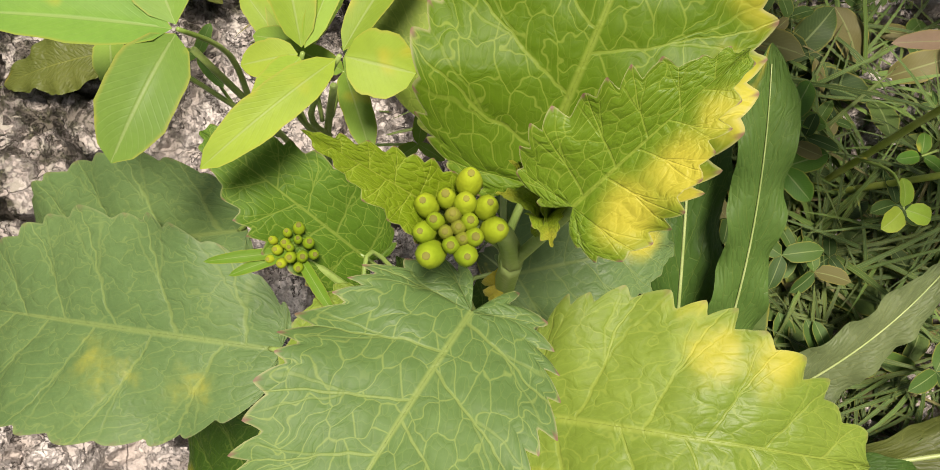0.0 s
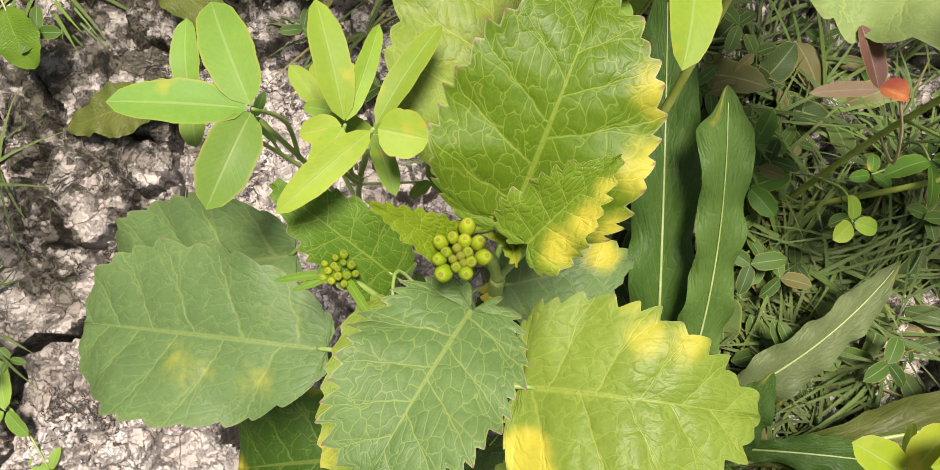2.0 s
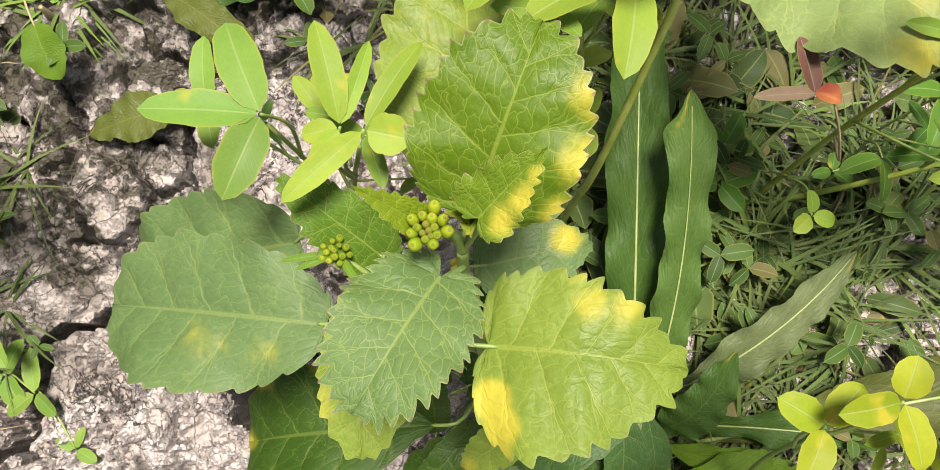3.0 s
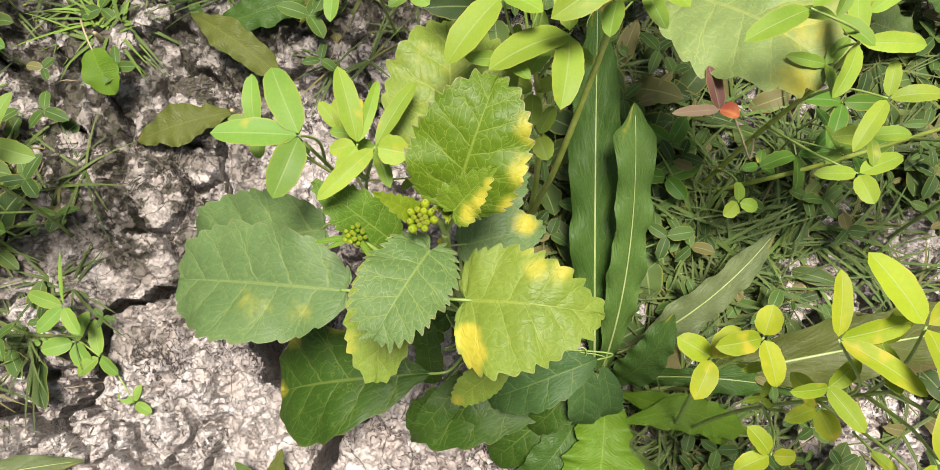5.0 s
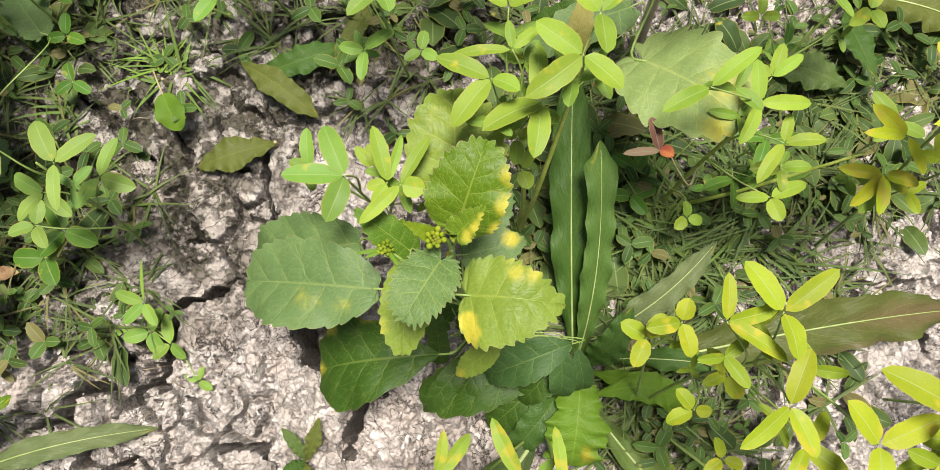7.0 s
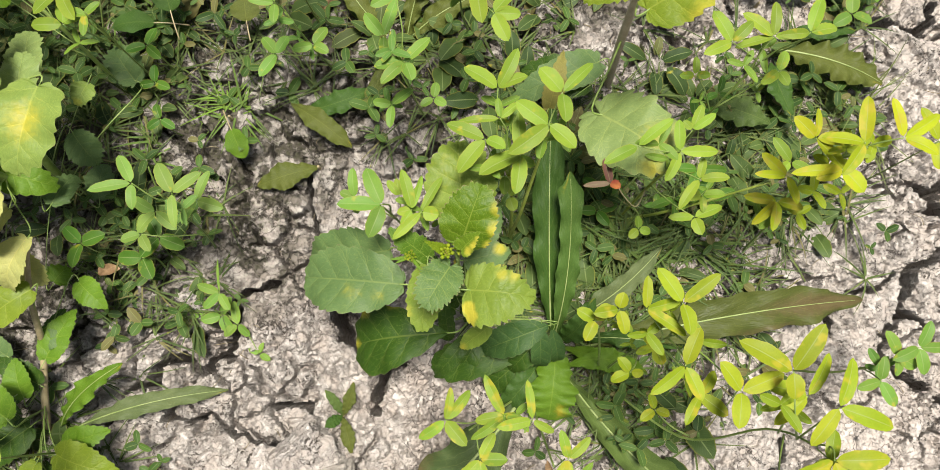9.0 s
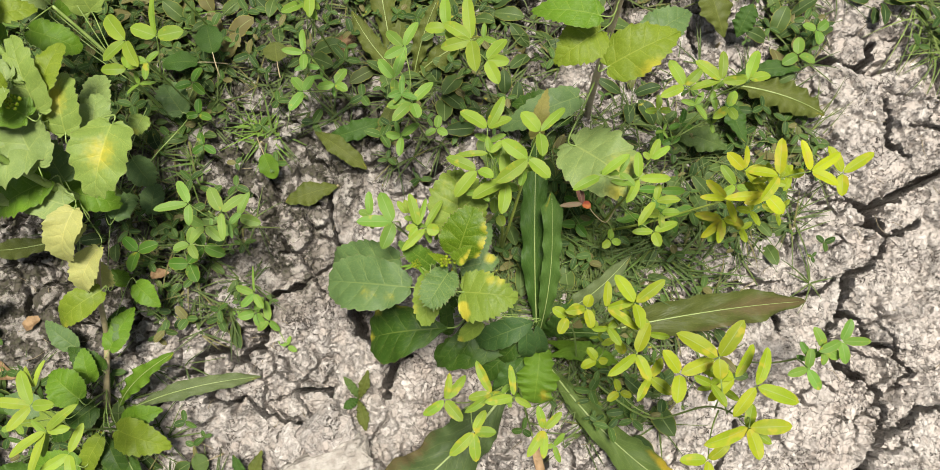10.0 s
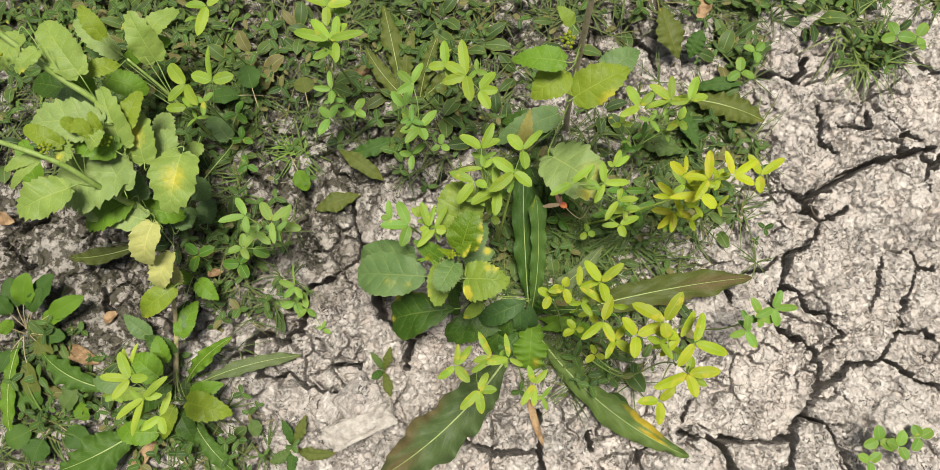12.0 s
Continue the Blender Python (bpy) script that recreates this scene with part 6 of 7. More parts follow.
sprig(clover_e, (0.329, -0.139, 0.380), (-178, 0.029, 0.013), (-95, 0.032, 0.014), (42, 0.030, 0.012))
sprig(clover_e, (0.270, -0.078, 0.200), (109, 0.017, 0.011), (-146, 0.019, 0.011), (-19, 0.016, 0.010))
sprig(clover_e, (0.234, -0.037, 0.250), (130, 0.019, 0.012), (-155, 0.021, 0.012), (0, 0.012, 0.010))
sprig(clover_e, (0.257, -0.011, 0.260), (-62, 0.019, 0.013), (129, 0.023, 0.012), (-161, 0.020, 0.009))
clover_f = clover("clover_f", (0.500, -0.040, soil_at(0.500, -0.040)), (((0.510, -0.040, 0.100), (0.530, -0.030, 0.180),), ), GRN, 0.15, "small clover with green leaflets on bare clay")
sprig(clover_f, (0.514, -0.046, 0.207), (-165, 0.030, 0.012), (-62, 0.030, 0.014), (82, 0.026, 0.012))
sprig(clover_f, (0.564, -0.010, 0.197), (67, 0.031, 0.014), (0, 0.042, 0.012), (-156, 0.033, 0.014), (-78, 0.030, 0.014))
sprig(clover_f, (0.544, -0.019, 0.190), (118, 0.030, 0.015), (-30, 0.025, 0.015), (-93, 0.022, 0.013))
clover_g = clover("clover_g", (0.440, 0.120, soil_at(0.440, 0.120)), (((0.433, 0.144, 0.150), (0.410, 0.165, 0.300), (0.420, 0.165, 0.390),), ), YEL, 0.6, "clover turned strong yellow at its top")
sprig(clover_g, (0.388, 0.181, 0.361), (139, 0.028, 0.014), (-5, 0.038, 0.014), (-47, 0.038, 0.014), (83, 0.028, 0.008))
sprig(clover_g, (0.408, 0.164, 0.410), (85, 0.040, 0.013), (-126, 0.034, 0.012), (170, 0.035, 0.012))
sprig(clover_g, (0.443, 0.169, 0.408), (107, 0.035, 0.011), (32, 0.042, 0.012), (-28, 0.031, 0.013))
sprig(clover_g, (0.491, 0.174, 0.380), (33, 0.043, 0.012), (117, 0.033, 0.013), (-94, 0.025, 0.013))
sprig(clover_g, (0.412, 0.152, 0.360), (-175, 0.047, 0.011), (-50, 0.027, 0.017), (-160, 0.028, 0.012))
sprig(clover_g, (0.393, 0.163, 0.280), (179, 0.035, 0.009), (139, 0.034, 0.012), (-72, 0.030, 0.011))
sprig(clover_g, (0.406, 0.148, 0.220), (172, 0.037, 0.012), (-138, 0.037, 0.012), (-102, 0.033, 0.012), (-15, 0.029, 0.013))
clover_h = clover("clover_h", (0.370, 0.270, soil_at(0.370, 0.270)), (((0.380, 0.290, 0.100), (0.410, 0.320, 0.200), (0.430, 0.316, 0.270),), ), YG, 0.3, "clover with yellow-green leaflets over dark weeds")
sprig(clover_h, (0.353, 0.317, 0.252), (120, 0.039, 0.016), (-154, 0.038, 0.013), (45, 0.030, 0.013))
sprig(clover_h, (0.412, 0.337, 0.220), (86, 0.039, 0.013), (144, 0.043, 0.016), (-164, 0.045, 0.012), (6, 0.037, 0.011))
sprig(clover_h, (0.426, 0.317, 0.280), (70, 0.040, 0.015), (13, 0.030, 0.014), (-174, 0.032, 0.011))
sprig(clover_h, (0.440, 0.318, 0.160), (69, 0.025, 0.014), (-144, 0.031, 0.013), (-62, 0.020, 0.013))
sprig(clover_h, (0.343, 0.317, 0.147), (88, 0.021, 0.010), (-174, 0.019, 0.010), (1, 0.018, 0.010))
clover_i = clover("clover_i", (-0.270, 0.120, soil_at(-0.270, 0.120)), (((-0.260, 0.130, 0.100), (-0.255, 0.145, 0.260),), ), (0.165, 0.27, 0.055), 0.05, "fresh green clover clump over the clay")
sprig(clover_i, (-0.273, 0.150, 0.283), (120, 0.034, 0.013), (-167, 0.041, 0.012), (-86, 0.026, 0.011))
sprig(clover_i, (-0.236, 0.142, 0.272), (117, 0.034, 0.016), (40, 0.035, 0.012), (-82, 0.035, 0.010))
sprig(clover_i, (-0.235, 0.148, 0.200), (68, 0.035, 0.012), (-15, 0.030, 0.015), (-117, 0.029, 0.013))
sprig(clover_i, (-0.279, 0.135, 0.200), (151, 0.031, 0.015), (-127, 0.029, 0.013), (-39, 0.030, 0.013))
sprig(clover_i, (-0.326, 0.121, 0.120), (-159, 0.023, 0.014), (-58, 0.024, 0.013), (84, 0.024, 0.013))
clover_j = clover("clover_j", (0.010, 0.300, soil_at(0.010, 0.300)), (((0.000, 0.300, 0.100), (-0.010, 0.300, 0.240),), ), GRN, 0.1, "clover with a string of pale green leaflets")
sprig(clover_j, (-0.002, 0.293, 0.249), (-169, 0.033, 0.016), (-133, 0.036, 0.014), (-70, 0.022, 0.016), (47, 0.038, 0.014))
sprig(clover_j, (-0.033, 0.348, 0.183), (130, 0.033, 0.016), (-84, 0.026, 0.012), (72, 0.048, 0.014))
sprig(clover_j, (-0.020, 0.262, 0.194), (37, 0.029, 0.014), (172, 0.021, 0.011), (-94, 0.027, 0.011))
sprig(clover_j, (0.024, 0.300, 0.100), (81, 0.020, 0.012), (-148, 0.018, 0.011), (-30, 0.018, 0.012))
sprig(clover_j, (-0.012, 0.356, 0.280), (135, 0.032, 0.014), (62, 0.036, 0.013), (-148, 0.028, 0.013))
clover_k = clover("clover_k", (0.070, 0.420, soil_at(0.070, 0.420)), (((0.060, 0.400, 0.120), (0.055, 0.380, 0.260),), ), YG, 0.1, "clover with bright narrow leaflets")
sprig(clover_k, (0.074, 0.371, 0.270), (96, 0.058, 0.017), (148, 0.041, 0.017), (-166, 0.040, 0.017), (-82, 0.047, 0.019))
sprig(clover_k, (0.095, 0.362, 0.220), (49, 0.041, 0.018), (-62, 0.035, 0.018), (-2, 0.030, 0.016))
sprig(clover_k, (0.042, 0.394, 0.250), (178, 0.029, 0.016), (94, 0.041, 0.016), (-62, 0.030, 0.016))
clover_l = clover("clover_l", (-0.120, 0.370, soil_at(-0.120, 0.370)), (((-0.130, 0.365, 0.100), (-0.140, 0.360, 0.220),), ), GRN, 0.1, "thin clover with blue-green leaflets")
sprig(clover_l, (-0.148, 0.364, 0.236), (97, 0.032, 0.009), (175, 0.029, 0.010), (-90, 0.024, 0.011))
sprig(clover_l, (-0.125, 0.359, 0.126), (58, 0.028, 0.015), (-30, 0.021, 0.014), (-169, 0.026, 0.013))
sprig(clover_l, (-0.172, 0.349, 0.120), (130, 0.027, 0.015), (63, 0.027, 0.014), (-122, 0.035, 0.015))
clover_m = clover("clover_m", (-0.130, 0.420, soil_at(-0.130, 0.420)), (((-0.140, 0.420, 0.150), (-0.150, 0.415, 0.290),), ), YG, 0.3, "clover with pale yellow-green leaflets")
sprig(clover_m, (-0.141, 0.424, 0.300), (128, 0.045, 0.017), (163, 0.059, 0.017), (45, 0.040, 0.015), (7, 0.058, 0.014))
sprig(clover_m, (-0.130, 0.422, 0.300), (85, 0.039, 0.014), (-90, 0.035, 0.013))
sprig(clover_m, (-0.148, 0.489, 0.280), (158, 0.039, 0.017), (9, 0.039, 0.017), (-90, 0.032, 0.015))
clover_n = clover("clover_n", (-0.360, 0.350, soil_at(-0.360, 0.350)), (((-0.360, 0.350, 0.100), (-0.355, 0.350, 0.240),), ), YG, 0.1, "clover clump with pale green leaflets among weeds")
sprig(clover_n, (-0.340, 0.379, 0.250), (93, 0.055, 0.010), (163, 0.034, 0.020), (14, 0.035, 0.020))
sprig(clover_n, (-0.394, 0.385, 0.220), (129, 0.047, 0.024), (-139, 0.040, 0.016), (-60, 0.044, 0.018))
sprig(clover_n, (-0.398, 0.352, 0.200), (-176, 0.034, 0.016), (19, 0.028, 0.014), (91, 0.031, 0.016))
clover_v = clover("clover_v", (-0.330, 0.470, soil_at(-0.330, 0.470)), (((-0.345, 0.475, 0.150), (-0.352, 0.478, 0.280),), ), YG, 0.1, "thin clover with pale leaflets among weeds")
sprig(clover_v, (-0.334, 0.485, 0.300), (178, 0.033, 0.015), (41, 0.028, 0.013), (-108, 0.049, 0.017))
clover_o = clover("clover_o", (-0.450, -0.150, soil_at(-0.450, -0.150)), (((-0.440, -0.140, 0.100), (-0.420, -0.125, 0.280),), ), (0.225, 0.31, 0.035), 0.15, "clover with long bright yellow-green leaflets")
sprig(clover_o, (-0.442, -0.095, 0.290), (114, 0.044, 0.016), (174, 0.043, 0.013), (-128, 0.036, 0.013), (4, 0.029, 0.014))
sprig(clover_o, (-0.412, -0.122, 0.310), (-143, 0.049, 0.012), (-109, 0.059, 0.012), (39, 0.050, 0.011), (8, 0.026, 0.011))
sprig(clover_o, (-0.398, -0.151, 0.280), (-146, 0.035, 0.013), (-73, 0.027, 0.013), (71, 0.037, 0.011))
sprig(clover_o, (-0.445, -0.075, 0.280), (71, 0.035, 0.007), (112, 0.028, 0.009))
clover_p = clover("clover_p", (0.150, -0.070, soil_at(0.150, -0.070)), (((0.140, -0.080, 0.150), (0.120, -0.090, 0.320),), ((0.150, -0.100, 0.150), (0.150, -0.125, 0.290),), ((0.100, -0.090, 0.100), (0.070, -0.100, 0.200),), ), YG, 0.5, "clover with yellowing leaflets over the clay")
sprig(clover_p, (0.044, -0.090, 0.200), (81, 0.035, 0.010), (50, 0.041, 0.013), (-145, 0.034, 0.013), (-49, 0.034, 0.016))
sprig(clover_p, (0.125, -0.077, 0.343), (97, 0.035, 0.008), (-170, 0.033, 0.011), (-29, 0.022, 0.008))
sprig(clover_p, (0.101, -0.075, 0.320), (116, 0.041, 0.011), (-168, 0.027, 0.011), (-145, 0.037, 0.010), (-19, 0.025, 0.009))
sprig(clover_p, (0.162, -0.116, 0.306), (105, 0.028, 0.010), (44, 0.028, 0.010), (-92, 0.032, 0.010), (-123, 0.036, 0.011))
sprig(clover_p, (0.081, -0.128, 0.220), (-135, 0.041, 0.015), (-84, 0.037, 0.015), (60, 0.030, 0.012), (0, 0.028, 0.014))
clover_q = clover("clover_q", (-0.250, 0.030, soil_at(-0.250, 0.030)), (((-0.255, 0.030, 0.010), (-0.260, 0.035, 0.030),), ), GRN, 0.05, "tiny clover seedlings in a crack")
sprig(clover_q, (-0.254, 0.028, 0.020), (-164, 0.025, 0.015), (-58, 0.026, 0.017), (62, 0.027, 0.014))
sprig(clover_q, (-0.246, 0.055, 0.060), (161, 0.030, 0.012), (-133, 0.027, 0.012), (-58, 0.025, 0.012), (93, 0.042, 0.004))
sprig(clover_q, (-0.232, 0.016, 0.020), (103, 0.031, 0.012), (-39, 0.022, 0.012), (-139, 0.022, 0.012))
sprig(clover_q, (-0.285, 0.027, 0.010), (171, 0.012, 0.007), (-29, 0.014, 0.008), (62, 0.012, 0.007))
sprig(clover_q, (-0.205, -0.022, 0.010), (151, 0.016, 0.008), (-29, 0.016, 0.009), (72, 0.015, 0.007))
clover_r = clover("clover_r", (0.320, 0.170, soil_at(0.320, 0.170)), (((0.330, 0.180, 0.030), (0.340, 0.200, 0.070),), ), DIM, 0.05, "low clover whose green is darkened for the shade")
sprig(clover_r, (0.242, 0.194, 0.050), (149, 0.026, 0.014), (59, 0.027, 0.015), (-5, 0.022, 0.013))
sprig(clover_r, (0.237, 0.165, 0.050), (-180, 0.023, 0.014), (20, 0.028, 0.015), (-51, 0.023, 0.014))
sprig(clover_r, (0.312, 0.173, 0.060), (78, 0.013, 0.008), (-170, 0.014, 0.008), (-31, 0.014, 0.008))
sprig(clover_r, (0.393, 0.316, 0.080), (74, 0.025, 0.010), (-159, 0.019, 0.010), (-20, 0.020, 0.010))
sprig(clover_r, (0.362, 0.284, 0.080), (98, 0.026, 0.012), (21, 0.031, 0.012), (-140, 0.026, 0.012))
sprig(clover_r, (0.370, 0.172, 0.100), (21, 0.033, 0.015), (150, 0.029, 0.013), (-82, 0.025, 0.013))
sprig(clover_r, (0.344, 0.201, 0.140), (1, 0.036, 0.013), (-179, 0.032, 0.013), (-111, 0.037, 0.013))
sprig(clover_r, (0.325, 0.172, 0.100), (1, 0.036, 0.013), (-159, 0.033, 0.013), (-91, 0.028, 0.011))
clover_s = clover("clover_s", (0.800, -0.240, soil_at(0.800, -0.240)), (((0.810, -0.240, 0.020), (0.820, -0.240, 0.040),), ), GRN, 0.1, "low clover seedlings on cracked clay")
sprig(clover_s, (0.783, -0.242, 0.060), (95, 0.027, 0.021), (-162, 0.028, 0.019), (-32, 0.028, 0.021))
sprig(clover_s, (0.817, -0.253, 0.060), (74, 0.029, 0.019), (159, 0.025, 0.019), (-64, 0.024, 0.019))
sprig(clover_s, (0.861, -0.240, 0.050), (116, 0.024, 0.019), (27, 0.026, 0.019), (-125, 0.026, 0.019))
sprig(clover_s, (0.777, -0.282, 0.030), (148, 0.023, 0.017), (36, 0.024, 0.017), (-95, 0.023, 0.017))
clover_t = clover("clover_t", (0.860, 0.500, soil_at(0.860, 0.500)), (((0.860, 0.500, 0.020), (0.870, 0.500, 0.040),), ), GRN, 0.1, "low clover beside the grass")
sprig(clover_t, (0.884, 0.498, 0.060), (104, 0.030, 0.020), (-171, 0.027, 0.020), (-12, 0.033, 0.023))
sprig(clover_t, (0.923, 0.495, 0.060), (57, 0.029, 0.020), (178, 0.025, 0.020), (-66, 0.027, 0.020))
sprig(clover_t, (0.617, 0.476, 0.060), (39, 0.023, 0.016), (157, 0.022, 0.016), (-84, 0.023, 0.016))
sprig(clover_t, (0.590, 0.439, 0.050), (86, 0.028, 0.018), (-151, 0.028, 0.018), (-33, 0.027, 0.018))
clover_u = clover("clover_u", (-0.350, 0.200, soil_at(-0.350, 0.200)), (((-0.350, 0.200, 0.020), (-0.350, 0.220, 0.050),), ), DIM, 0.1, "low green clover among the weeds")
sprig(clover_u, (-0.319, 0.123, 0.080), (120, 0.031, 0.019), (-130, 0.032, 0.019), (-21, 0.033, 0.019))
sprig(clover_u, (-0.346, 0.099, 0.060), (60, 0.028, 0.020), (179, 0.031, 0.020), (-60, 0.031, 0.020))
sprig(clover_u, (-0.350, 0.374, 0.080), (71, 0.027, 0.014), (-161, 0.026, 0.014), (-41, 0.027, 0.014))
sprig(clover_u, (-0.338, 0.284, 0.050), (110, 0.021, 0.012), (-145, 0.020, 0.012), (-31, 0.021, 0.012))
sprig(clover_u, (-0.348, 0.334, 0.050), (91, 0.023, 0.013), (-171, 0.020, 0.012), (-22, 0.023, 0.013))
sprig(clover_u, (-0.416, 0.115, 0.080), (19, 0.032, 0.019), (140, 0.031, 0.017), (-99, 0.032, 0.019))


# ---- stones, dry leaves ----
def lump(name, centre, size, turn, label, seed):
    """A broken, flat-sided stone half sunk in the clay."""
    rng = np.random.default_rng(seed)
    bm = bmesh.new()
    bmesh.ops.create_icosphere(bm, subdivisions=4, radius=1.0)
    for v in bm.verts:
        p = np.array(v.co)
        p = np.sign(p) * np.abs(p) ** 0.38
        p *= 1 + 0.22 * noise.noise(Vector(p) * 1.5 + Vector((seed * 5.1, 0, 0))) + 0.12 * noise.noise(Vector(p) * 3.7) + 0.05 * noise.noise(Vector(p) * 9.0)
        v.co = Vector(p * size) * 0.75
    me = bpy.data.meshes.new(name)
    bm.to_mesh(me)
    bm.free()
    me.materials.append(STONE if seed == 1 else CLAY)
    ob = new(name, me)
    ob.matrix_world = pose(*centre, *turn)
    return tagged(ob, label, "stone", "stones")


lump("stone", (-0.136, -0.196, top_at(-0.136, -0.196, 0.05) + 0.010), (0.086, 0.032, 0.030), (10, -6, 22), "pale flat broken stone slab on the clay", 1)
lump("stone", (-0.138, -0.150, top_at(-0.138, -0.150, 0.03) + 0.008), (0.050, 0.044, 0.040), (14, 10, 40), "pale broken lump of hard clay", 2)
lump("stone", (-0.186, -0.168, top_at(-0.186, -0.168, 0.03)), (0.036, 0.028, 0.022), (-12, 9, 70), "pale broken lump of hard clay", 3)


def dry_leaf(x, y, z, length, width, bearing, label):
    rng = np.random.default_rng(int(abs(x * 1000) + 7))
    a = radians(bearing)
    c = np.array((x, y, max(z, soil_at(x, y) + 0.003)))
    pts, uv = blade_points(length, width, 25, 9, ovate(0.45), fold=0.25, arch=0.08, wave=0.09, waves=2, curl=0.3, rng=rng)
    c = c - 0.5 * length * np.array((math.cos(a), math.sin(a), 0))
    ob = mesh_object("dry_leaf", pts @ set_blade(c, c + (math.cos(a), math.sin(a), 0.05), rng.uniform(-12, 12)) + c, grid_faces(25, 9), DRY, None, uv)
    return tagged(ob, label, "dry leaf", "fallen leaves")


dry_leaf(-0.81, 0.201, 0.005, 0.04, 0.025, -20, "fallen tan leaf on dark clay")
dry_leaf(-0.647, -0.059, 0.008, 0.07, 0.03, -25, "fallen brown curled leaf")
dry_leaf(-0.53, -0.244, 0.008, 0.10, 0.022, 55, "long tan dead leaf beside the weeds")
dry_leaf(0.541, 0.59, 0.01, 0.06, 0.03, 70, "dead brownish leaf among weeds")
dry_leaf(-0.135, 0.464, 0.01, 0.05, 0.025, 30, "dead brownish leaf under the clover")
dry_leaf(0.205, 0.09, 0.012, 0.022, 0.012, 100, "small orange-brown dead leaf")
dry_leaf(0.185, -0.2, 0.008, 0.09, 0.014, -75, "narrow brown dead leaf on the clay")
dry_leaf(-0.40, 0.085, 0.03, 0.03, 0.016, 10, "reddish dead leaf scrap")
dry_leaf(-0.6, 0.01, 0.008, 0.03, 0.02, 40, "ochre dead leaf scrap")

# the reddened leaflets and dried blossom on one clover
cup = np.array((0.220, 0.163, 0.236))
for bearing, length, width, tone in ((103, 0.028, 0.010, (0.13, 0.06, 0.05)), (186, 0.03, 0.007, (0.24, 0.17, 0.12))):
    a = radians(bearing)
    pts, uv = blade_points(length, width, 13, 7, oblong, fold=0.4, arch=0.03)
    ob = mesh_object("leaflet", pts @ set_blade(cup, cup + (math.cos(a), math.sin(a), 0.05), 0) + cup, grid_faces(13, 7), LEAFLET, clover_d, uv, "dark red dying leaflet", offset=clover_d.location)
    ob.color = (*tone, 0)
pts, uv = blade_points(0.012, 0.010, 13, 9, oblong, fold=0.8, arch=0.1)
mesh_object("leaflet", pts @ set_blade(cup, cup + (0.8, -0.4, 0.2), 0) + cup, grid_faces(13, 9), BLOSSOM, clover_d, uv, "curled orange dying leaflet", offset=clover_d.location)
v, f = tube([cup + (0.008, -0.004, 0.001), cup + (0.02, -0.012, -0.02), (0.262, 0.15, 0.17), (0.285, 0.18, 0.12)], 0.0006, 0.0009, 5, 5)
mesh_object("leaf_stalk", v, f, STEM_RED, clover_d, offset=clover_d.location)


# ---- grass and low ground cover ----
def blade_strip(root, bearing, length, width, rise, droop, rng, n=7):
    """One grass blade as a tapering strip, a shallow V across."""
    t = np.linspace(0, 1, n)
    a = radians(bearing)
    d = np.array((math.cos(a), math.sin(a), 0))
    s = np.array((-math.sin(a), math.cos(a), 0))
    mid = root + np.outer(t * length, d) + np.outer(length * (rise * t - droop * t * t), (0, 0, 1)) + np.outer(0.1 * length * t * t * rng.uniform(-1, 1), s)
    w = 0.5 * width * (1 - t ** 2.2) + 0.0001
    lift = np.outer(0.25 * w, (0, 0, 1))
    return np.stack([mid - w[:, None] * s + lift, mid, mid + w[:, None] * s + lift], 1).reshape(-1, 3), np.stack([np.repeat(t, 3), np.tile((0, 0.5, 1.0), n)], 1)


def grass_tuft(x, y, blades, length, width, label, seed, tint, bearing=None, spread=180.0):
    rng = np.random.default_rng(seed)
    root = np.array((x, y, soil_at(x, y)))
    tuft = plant("grass_tuft", root, label, "grass", "grass tufts")
    for k in range(blades):
        b = rng.uniform(0, 360) if bearing is None else bearing + rng.uniform(-spread, spread)
        p, uv = blade_strip(root + (*rng.normal(0, 0.008, 2), 0), b, length * rng.uniform(0.55, 1.15), width * rng.uniform(0.7, 1.2), rng.uniform(0.2, 1.0), rng.uniform(0.2, 0.7), rng)
        ob = mesh_object("grass_blade", p, grid_faces(7, 3), GRASS, tuft, uv, offset=tuft.location)
        k2 = rng.uniform(0.75, 1.3)
        ob.color = (tint[0] * k2, tint[1] * k2, tint[2] * k2, 0)
    return tuft


MEADOW = (0.075, 0.128, 0.0338)
grass_tuft(0.615, 0.318, 60, 0.10, 0.0022, "dense tuft of thin pale grass", 1, (0.112, 0.143, 0.0525))
grass_tuft(0.848, 0.47, 46, 0.11, 0.0022, "tuft of long bright grass blades", 2, (0.105, 0.158, 0.045))
grass_tuft(0.81, 0.54, 20, 0.14, 0.0028, "tuft of long bright grass blades", 3, (0.12, 0.165, 0.0525))
grass_tuft(-0.366, 0.255, 16, 0.06, 0.003, "flat star of dark grass blades", 4, MEADOW)
grass_tuft(0.319, 0.151, 34, 0.09, 0.0035, "dark grass under the clover", 5, MEADOW)
grass_tuft(0.364, 0.132, 30, 0.09, 0.0035, "dark grass under the clover", 6, MEADOW)
grass_tuft(0.275, 0.13, 26, 0.08, 0.0035, "dark grass under the clover", 7, MEADOW)
grass_tuft(0.23, 0.20, 30, 0.09, 0.004, "dark grass behind the dock leaves", 8, MEADOW)
grass_tuft(-0.715, -0.185, 40, 0.10, 0.003, "thin grass tuft beside the weeds", 9, MEADOW)
grass_tuft(-0.72, 0.5, 40, 0.13, 0.005, "green grass at the edge of the weeds", 10, (0.0825, 0.15, 0.03))
grass_tuft(-0.42, 0.50, 40, 0.11, 0.004, "green grass among the weeds", 11, (0.0825, 0.15, 0.03))
